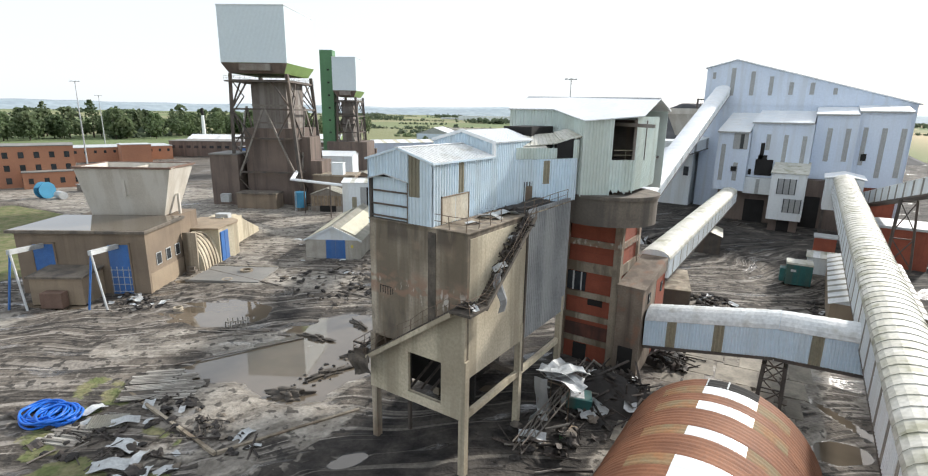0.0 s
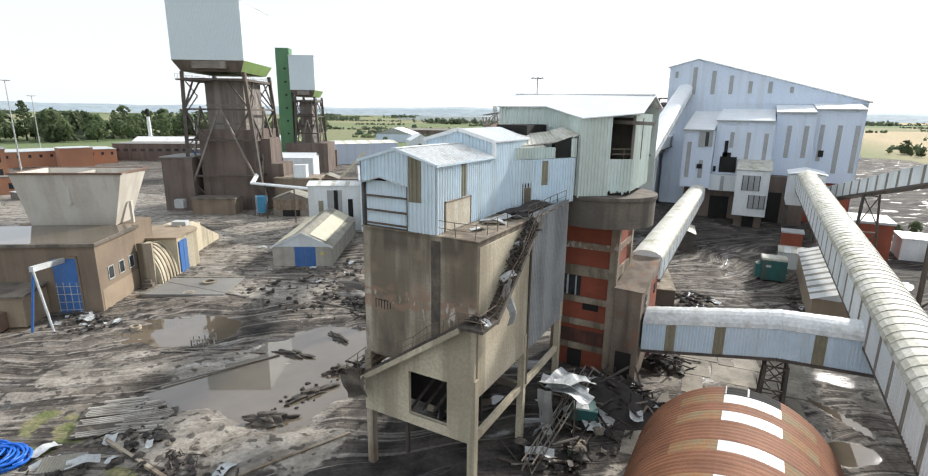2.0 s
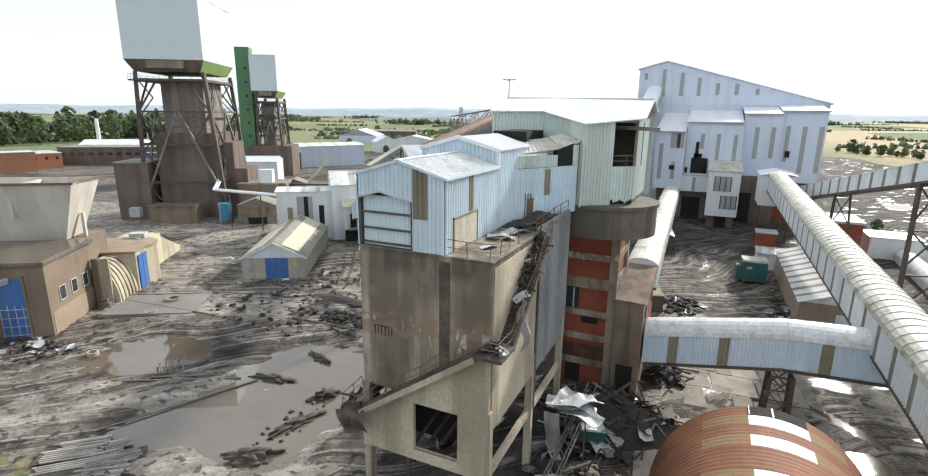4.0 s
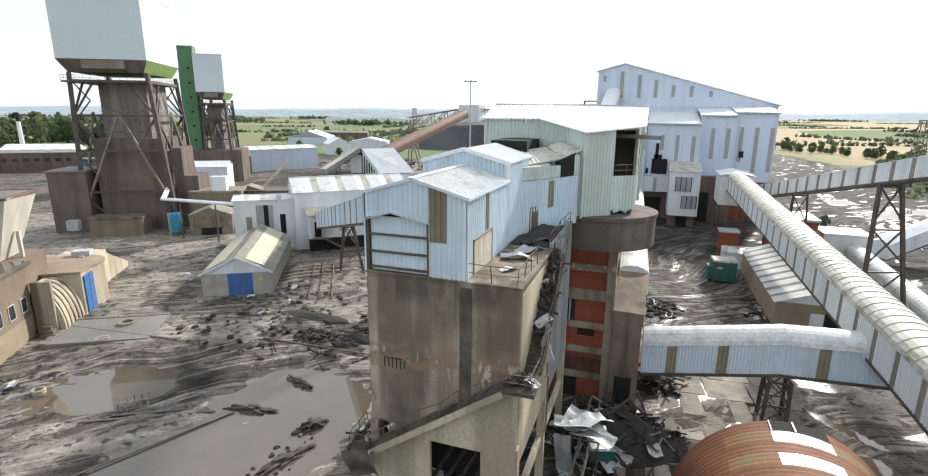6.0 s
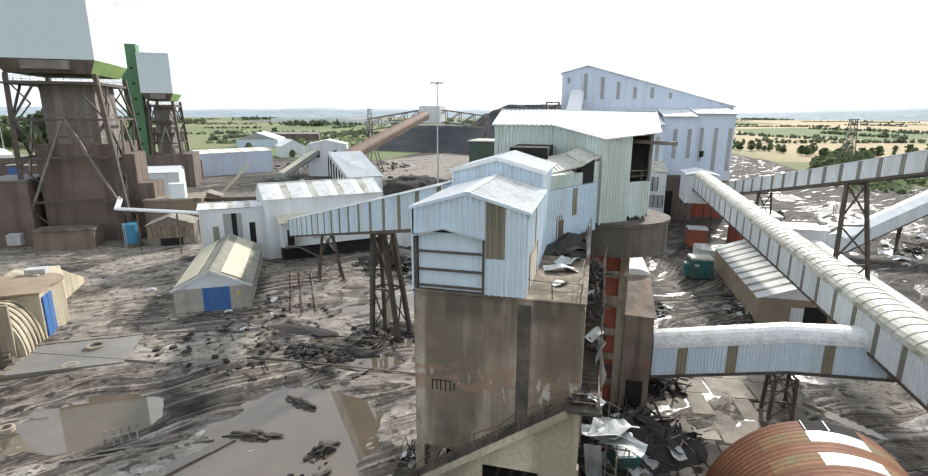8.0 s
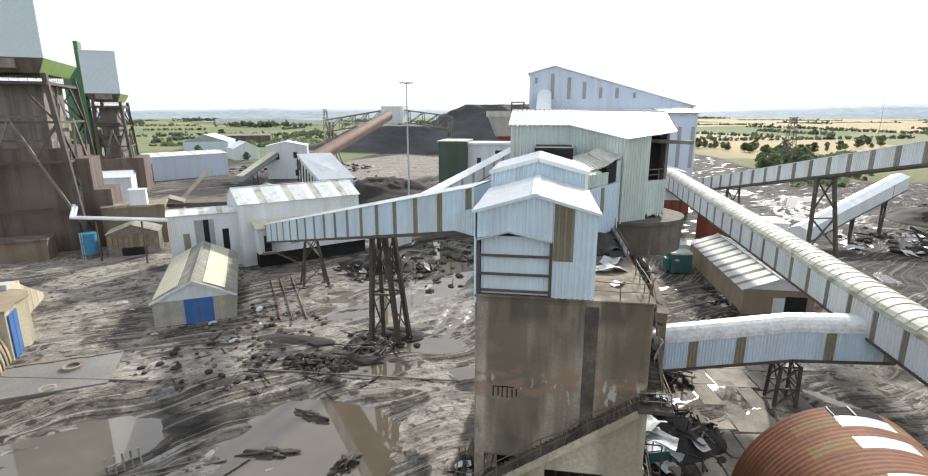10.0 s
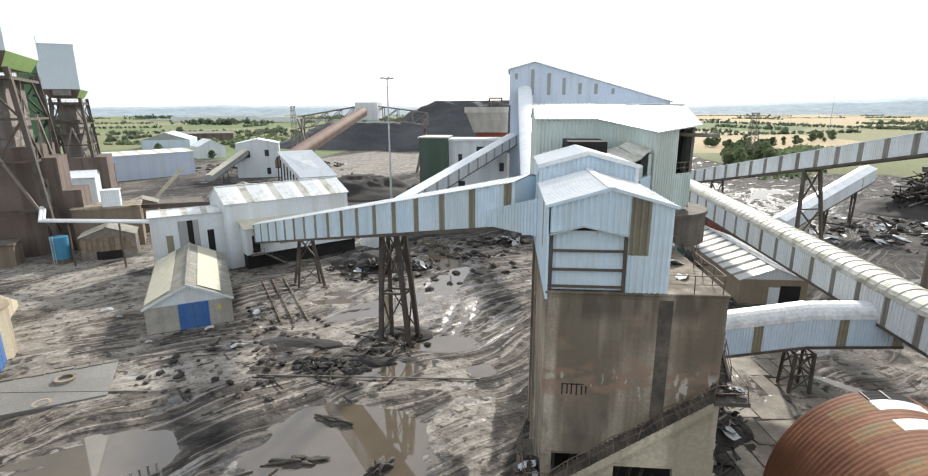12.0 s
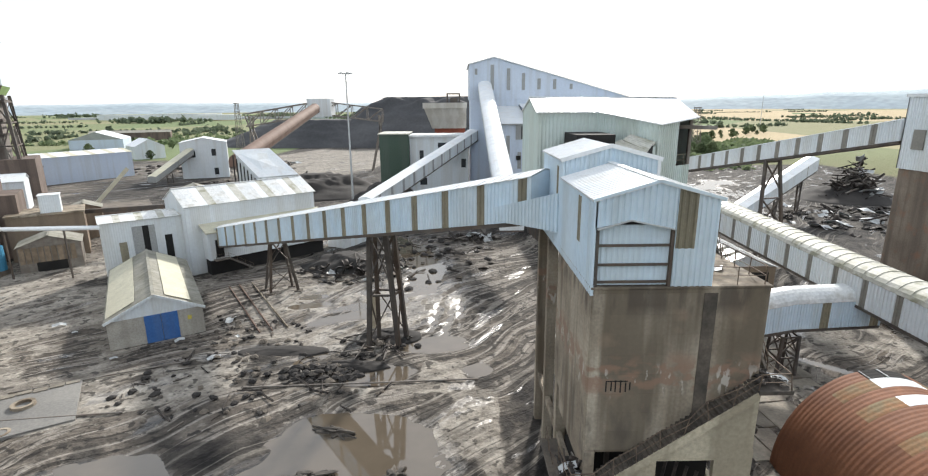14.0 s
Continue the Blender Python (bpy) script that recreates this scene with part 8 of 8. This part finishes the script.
tangle2 = scatter("stair_debris", "rubble and bent tube left on the landing", -20.3, 31.0, 0.8, 0.9, 22, 0.5, 22, ("beam", "plate"), (0.25, 0.5))
tangle2.location.z = 15.0
hang = new("hanging_plate", crumpled(3.6, 1.3, 31, GREY_CLAD, 0.6))
hang.matrix_basis = pose(-19.5, 34.6, 15.6, 80, 78, 90)
tagged(hang, "dark bent sheet hanging from the stair", "sheet")
part("ledge_dirt", Geo().box(-25, 40.9, 20.8, -20.8, 50, 20.86), COAL, bunker)

# blue pipe coils, sheets and stacks on the rough ground
for k, (x, y) in enumerate(((-58.6, 14.4), (-57.0, 15.2))):
    coil = thing("pipe_coil", pose(x, y, ground_z(x, y) + 0.1), "coil of bright blue plastic pipe lying on the ground", "pipe coil", "blue pipe coils")
    rr = random.Random(k)
    for q in range(8):
        R = rr.uniform(1.5, 2.4)
        ox, oy, tz = rr.uniform(-0.5, 0.5), rr.uniform(-0.4, 0.4), rr.uniform(-6, 6)
        g = Geo()
        pts = [Vector((ox + R * math.cos(2 * math.pi * a / 30), oy + R * 0.8 * math.sin(2 * math.pi * a / 30), 0.1 + q * 0.08 + 0.1 * math.sin(a * 0.7 + q))) for a in range(31)]
        ringn = 6
        vs, fs = [], []
        for a, p in enumerate(pts):
            o = Vector((math.cos(2 * math.pi * a / 30), math.sin(2 * math.pi * a / 30), 0))
            for b in range(ringn):
                c, s = math.cos(2 * math.pi * b / ringn), math.sin(2 * math.pi * b / ringn)
                vs.append(p + o * 0.11 * c + Vector((0, 0, 0.11 * s)))
        for a in range(30):
            for b in range(ringn):
                fs.append((a * ringn + b, a * ringn + (b + 1) % ringn, (a + 1) * ringn + (b + 1) % ringn, (a + 1) * ringn + b))
        part("pipe_loop", g.add(vs, fs), BLUE_PIPE, coil, smooth=True)
for x, y, r, s, m, lab in ((-47.2, 16.6, 20, 1.1, 2, "bent white sheet lying in the grass"), (-45.2, 14.6, 50, 1.2, 2, "bent white sheet lying in the grass"), (-51.0, 18.4, 60, 1.0, 2, "bent white sheet lying in the grass"), (-55.6, 17.6, 100, 0.9, 2, "bent white sheet lying beside the pipe coils"), (-61.0, 13.0, 10, 1.1, 0, "dark bent plate on the ground")):
    ob = new("loose_sheet", PLATES[m])
    ob.matrix_basis = pose(x, y, ground_z(x, y) + 0.35, 3, 3, r) @ Matrix.Scale(s, 4)
    tagged(ob, lab, "sheet", "sheets on the ground")
ob = new("corrugated_sheet", Geo().slab((-1.6, -0.9, 0.1), (1.6, -0.9, 0.1), (1.6, 1.1, 0.25), (-1.6, 1.1, 0.25), 0.03, 0.06, 0.2).mesh("corrugated_sheet", ROOF_ASBESTOS))
ob.matrix_basis = pose(-52.3, 17.4, ground_z(-52.3, 17.4) + 0.15, 0, 4, 50)
tagged(ob, "grey-green corrugated sheet propped on the ground", "sheet")
for px0, py0, r, lab in ((-53.2, 14.6, 25, "weathered timber grid lying in mud"), (-55.0, 25.6, 48, "heap of weathered planks and slats on the slab"), (-57.2, 25.0, 44, "heap of weathered planks and slats on the slab"), (-52.6, 24.2, 40, "heap of weathered planks and slats on the slab")):
    st = thing("plank_stack", pose(px0, py0, ground_z(px0, py0) + 0.05, 0, 0, r), lab, "planks", "plank stacks")
    rr = random.Random(int(px0 * 10))
    for k in range(9):
        part("plank", Geo().box(-1.9 + rr.uniform(-0.5, 0.3), -1.5 + k * 0.34, 0.02 * (k % 2), 1.9 + rr.uniform(-0.6, 0.3), -1.22 + k * 0.34, 0.12 + 0.02 * (k % 2)), TIMBER_GREY, st)
    for k in range(3):
        part("plank", Geo().box(-1.7 + k * 0.6, -1.2 + k * 0.8, 0.15, 0.5 + k * 0.55, -1.0 + k * 0.8, 0.24), TIMBER_GREY, st)
frame_c = thing("timber_crate", pose(-63.6, 38.2, 0.02, 0, 0, 48), "broken open timber crate by the puddle", "crate")
for x in (-1.3, -0.65, 0, 0.65, 1.3):
    part("slat", Geo().box(x - 0.08, -0.9, 0, x + 0.08, -0.8, 1.1), TIMBER_GREY, frame_c)
    part("slat", Geo().box(x - 0.08, 0.8, 0, x + 0.08, 0.9, 0.9), TIMBER_GREY, frame_c)
for z in (0.1, 0.9):
    part("rail", Geo().box(-1.4, -0.8, z, 1.4, -0.74, z + 0.12), TIMBER_GREY, frame_c)
# paving slabs under the cross gallery, cracked and half buried
PAVING = surface("paving_concrete", (0.29, 0.26, 0.21), (0.18, 0.16, 0.13), 0.85, 0, 0.35, 4, 0.2, spots=0.6, spot_col=(0.10, 0.088, 0.074), vary=0.22)
pave = thing("pavement", pose(0, 0, 0), "worn pale concrete paving slabs half buried in mud", "pavement", kind="structure")
rr = random.Random(61)
for j in range(7):
    for i in range(3):
        x0, y0 = -12.2 + i * 4.7 + 0.35 * j, 43.0 + j * 4.6
        w, d = 4.62, 4.5
        split = rr.uniform(0.35, 0.65)
        bits = [(0, 0, w, d)] if rr.random() < 0.45 else [(0, 0, w * split, d), (w * split + 0.05, 0, w, d)]
        for a, b, c, e in bits:
            if rr.random() < 0.12:
                continue
            part("paving_slab", Geo().hexa([(a, b, -0.3), (c, b, -0.3), (c, e, -0.3), (a, e, -0.3)], [(a + 0.03, b + 0.03, 0), (c - 0.03, b + 0.03, 0), (c - 0.03 - rr.uniform(0, 0.5), e - 0.03, 0), (a + 0.03, e - 0.03 - rr.uniform(0, 0.5), 0)]), PAVING, pave,
                 at=pose(x0, y0, 0.155 + rr.uniform(-0.03, 0.03), rr.uniform(-0.35, 0.35), rr.uniform(-0.35, 0.35), 5))
# old machine base in the western yard
base = thing("concrete_base", pose(-85.2, 51.3, 0.0, 0, 0, 31), "flat concrete machine base with a pale broken edge", "slab", kind="structure")
part("base_slab", Geo().box(-6.3, -4.6, -0.3, 6.8, 4.6, 0.32), FLATROOF, base, bevel=0.03)
for k in range(9):
    part("edge_stone", Geo().box(-6.3 + k * 1.45, 3.9 + 0.1 * (k % 3), 0.3, -5.0 + k * 1.45, 4.75, 0.42 + 0.03 * (k % 2)), PAVING, base)
for k in range(7):
    part("edge_stone", Geo().box(-6.4, -4.5 + k * 1.25, 0.3, -5.7 + 0.1 * (k % 2), -3.35 + k * 1.25, 0.40 + 0.03 * (k % 2)), PAVING, base)
# ribbed pale panels dropped across the slab's corner
for px0, py0, r, w, d in ((-54.6, 22.6, 47, 6.2, 3.0), (-57.2, 24.0, 44, 5.2, 1.9), (-53.2, 25.4, 50, 4.6, 1.6)):
    pn = thing("ribbed_panel", pose(px0, py0, ground_z(px0, py0) + 0.16, 1.5, 1.0, r), "pale weathered ribbed panel lying on broken concrete", "panel", "ribbed panels")
    part("backing", Geo().box(-w / 2, -d / 2, -0.1, w / 2, d / 2, 0.0), MUD_WET, pn)
    nn = round(d / 0.3)
    for k in range(nn):
        if rr.random() < 0.12:
            continue
        y = -d / 2 + k * 0.3
        part("slat", Geo().box(-w / 2 + rr.uniform(0, 0.6), y, 0.0, w / 2 - rr.uniform(0, 0.8), y + 0.2, 0.09), TIMBER_GREY, pn)
for k, (x, y, z, r, l) in enumerate(((-31.3, 29.75, 7.6, 8, 2.0), (-30.2, 29.7, 7.9, -14, 1.7), (-30.8, 29.9, 8.5, 30, 1.5))):
    ob = new("hanging_plate", crumpled(l, 1.3, 50 + k, SOOT, 0.35))
    ob.matrix_basis = pose(x, y, z, 84, 70 + 9 * k, r)
    tagged(ob, "blackened torn sheet hanging from the lower landing", "sheet", "hanging sheets")
# wet clods and sooty scrap at the foot of the stair
scatter("stair_debris", "black clotted dirt and scrap on the lower landing", -31.2, 31.6, 0.8, 1.3, 40, 0.9, 23, ("beam", "plate", "lump"), (0.25, 0.7)).location.z = 8.4
# kerbs of the old slab
kerb = tagged(new("kerb_line", Geo().beam((-57.5, 21.2, 0.1), (-39.8, 20.7, 0.1), 0.3, 0.45).mesh("kerb", CONCRETE)), "broken concrete kerb along the slab's edge", "kerb", kind="structure")
tagged(new("kerb_line", Geo().beam((-39.8, 20.9, 0.1), (-34.6, 33.0, 0.1), 0.3, 0.4).mesh("kerb", CONCRETE)), "broken concrete kerb along the slab's edge", "kerb", kind="structure")
for a, b in (((-66, 34), (-55, 40.5)), ((-64, 36), (-58, 39.4)), ((-88, 56), (-71, 63.5)), ((-91, 50), (-73, 52)), ((-59, 27), (-53, 41)), ((-62.5, 56.8), (-36, 57.8))):
    ob = new("scaffold_tube", Geo().tube((a[0], a[1], ground_z(*a) + 0.12), (b[0], b[1], ground_z(*b) + 0.12), 0.1, 6).mesh("tube", STEEL_PALE))
    tagged(ob, "long rusty tube lying across the yard", "tube", "tubes on the ground")
# rails beside the yard shed
for o in (0.0, 1.5, 3.4):
    ob = new("track_rail", Geo().beam((-78.5 + o, 91.0 + o * 0.5, 0.16), (-66.0 + o, 71.5 + o * 0.5, 0.16), 0.12, 0.3).mesh("track_rail", RUST_BROWN if o < 3 else CONCRETE))
    tagged(ob, "rusty rail set in the muddy ground" if o < 3 else "low concrete edging beside the rails", "rail", "rails beside the shed")
for x, y, r, a in ((-82.7, 48.6, 0.9, 0), (-84.2, 53.4, 1.1, 0), (-76, 36.5, 0.7, 0), (-60.4, 97.0, 0.9, 90)):
    g = Geo()
    nn = 20
    vs, fs = [], []
    for k in range(nn):
        c, s = math.cos(2 * math.pi * k / nn), math.sin(2 * math.pi * k / nn)
        vs += [(r * c, r * s, 0), (r * c, r * s, 0.5), (r * 0.7 * c, r * 0.7 * s, 0.5), (r * 0.7 * c, r * 0.7 * s, 0)]
    for k in range(nn):
        for q in range(4):
            fs.append((4 * k + q, 4 * k + (q + 1) % 4, 4 * ((k + 1) % nn) + (q + 1) % 4, 4 * ((k + 1) % nn) + q))
    ob = new("tyre" if a else "concrete_ring", g.add(vs, fs).mesh("ring", DARK if a else CONCRETE))
    ob.matrix_basis = pose(x, y, ground_z(x, y) + (0.9 if a else 0.0), a * 0.95, 0, 30)
    tagged(ob, "old black tyre leaning in the scrap" if a else "broken concrete pipe ring on the ground", "tyre" if a else "pipe ring")
pier = thing("concrete_pier", pose(-50.4, 73.8, 0), "lone round concrete pier beside the trestle", "pier")
part("pier_shaft", Geo().tube((0, 0, -0.2), (0, 0, 4.6), 0.7, 16), CONCRETE_PALE, pier)
for x, y, s in ((-96, 74.5, 1.0), (-81.5, 64.0, 0.5), (-92, 72, 0.4)):
    ob = new("white_sack", PLATES[2])
    ob.matrix_basis = pose(x, y, ground_z(x, y) + 0.35, 10, 5, 40) @ Matrix.Scale(s * 0.7, 4)
    tagged(ob, "crumpled white sacking lying in the mud", "sack")
# cable drum and roll by the offices
drum = thing("cable_drum", pose(-206, 62, 0, 0, 0, 20), "large blue cable drum standing on its edge", "drum")
part("flange", Geo().tube((-1.2, 0, 2.6), (-0.9, 0, 2.6), 2.7, 24), BLUE_DRUM, drum)
part("flange", Geo().tube((0.9, 0, 2.6), (1.2, 0, 2.6), 2.7, 24), BLUE_DRUM, drum)
part("core", Geo().tube((-0.9, 0, 2.6), (0.9, 0, 2.6), 1.6, 20), BLUE_DRUM, drum)
roll = thing("membrane_roll", pose(-201, 64.5, 0), "white wrapped roll on the hardstanding", "roll")
part("roll_body", Geo().tube((-2.2, 0, 1.2), (2.2, 0, 1.2), 1.25, 18), SHEET_PALE, roll)
for x, y, r in ((-215, 74, 10), (-222, 82, 40), (-196, 92, 0)):
    bl = block("site_cabin", (x, y), r, 6, 2.6, 2.4, "small weathered site cabin", STEEL_PALE, SHEET_PALE, 0.1, "cabin")

scatter("scrap_yard", "vehicles and scrap parked far off in the stock yard", -165.0, 285.0, 45.0, 35.0, 130, 1.2, 31, ("plate", "lump", "lump"), (1.2, 3.2))
scatter("scrap_yard", "rusty bins and scrap beyond the sheeted tower", -120.0, 225.0, 26.0, 20.0, 70, 1.0, 32, ("plate", "beam", "lump"), (1.0, 2.4))
mound("spoil_ridge", -52.0, 61.5, 5.5, 1.6, 0.8, COAL, "low ridge of black mud beside the puddle", 3.9, 40)
mound("spoil_ridge", -47.5, 70.0, 4.5, 3.0, 0.9, COAL, "black dirt piled round the trestle feet", 5.9, 40)
mound("spoil_ridge", -61.0, 66.0, 6.0, 1.8, 0.45, COAL, "low smear of black mud in the yard", 6.9, 40)
mound("spoil_ridge", -43.0, 30.8, 2.0, 1.1, 0.7, MUD_WET, "ragged black clod of mud standing in the puddle", 1.9, 64, rag=1.4, lumps=0.8, turn=35)
mound("spoil_ridge", -43.0, 36.6, 2.3, 0.6, 0.45, MUD_WET, "ragged black clod of mud standing in the puddle", 2.7, 64, rag=1.4, lumps=0.8, turn=70)
mound("spoil_ridge", -44.0, 41.6, 1.3, 0.8, 0.65, MUD_WET, "ragged black clod of mud standing in the puddle", 4.1, 56, rag=1.4, lumps=0.8, turn=60)
mound("spoil_ridge", -50.2, 48.4, 2.0, 0.6, 0.4, MUD_WET, "thin ridge of black mud breaking the puddle's surface", 5.3, 56, rag=1.4, lumps=0.8, turn=-20)
mound("spoil_ridge", -51.6, 42.0, 2.4, 0.6, 0.4, MUD_WET, "thin ridge of black mud breaking the puddle's surface", 7.3, 56, rag=1.4, lumps=0.8, turn=10)

# legs under the white gallery, loose lids and pipes on the eastern tip
trestle("trestle", [(58, 146.5, 0), (60, 150.5, 0)], [(58.6, 147.0, 11.0), (59.6, 150.2, 11.2)], "steel legs under the white arched gallery", 2, 0.4)
trestle("trestle", [(48, 140.5, 0), (50, 144.5, 0)], [(48.6, 141.0, 7.4), (49.6, 144.2, 7.6)], "steel legs under the white arched gallery", 1, 0.4)
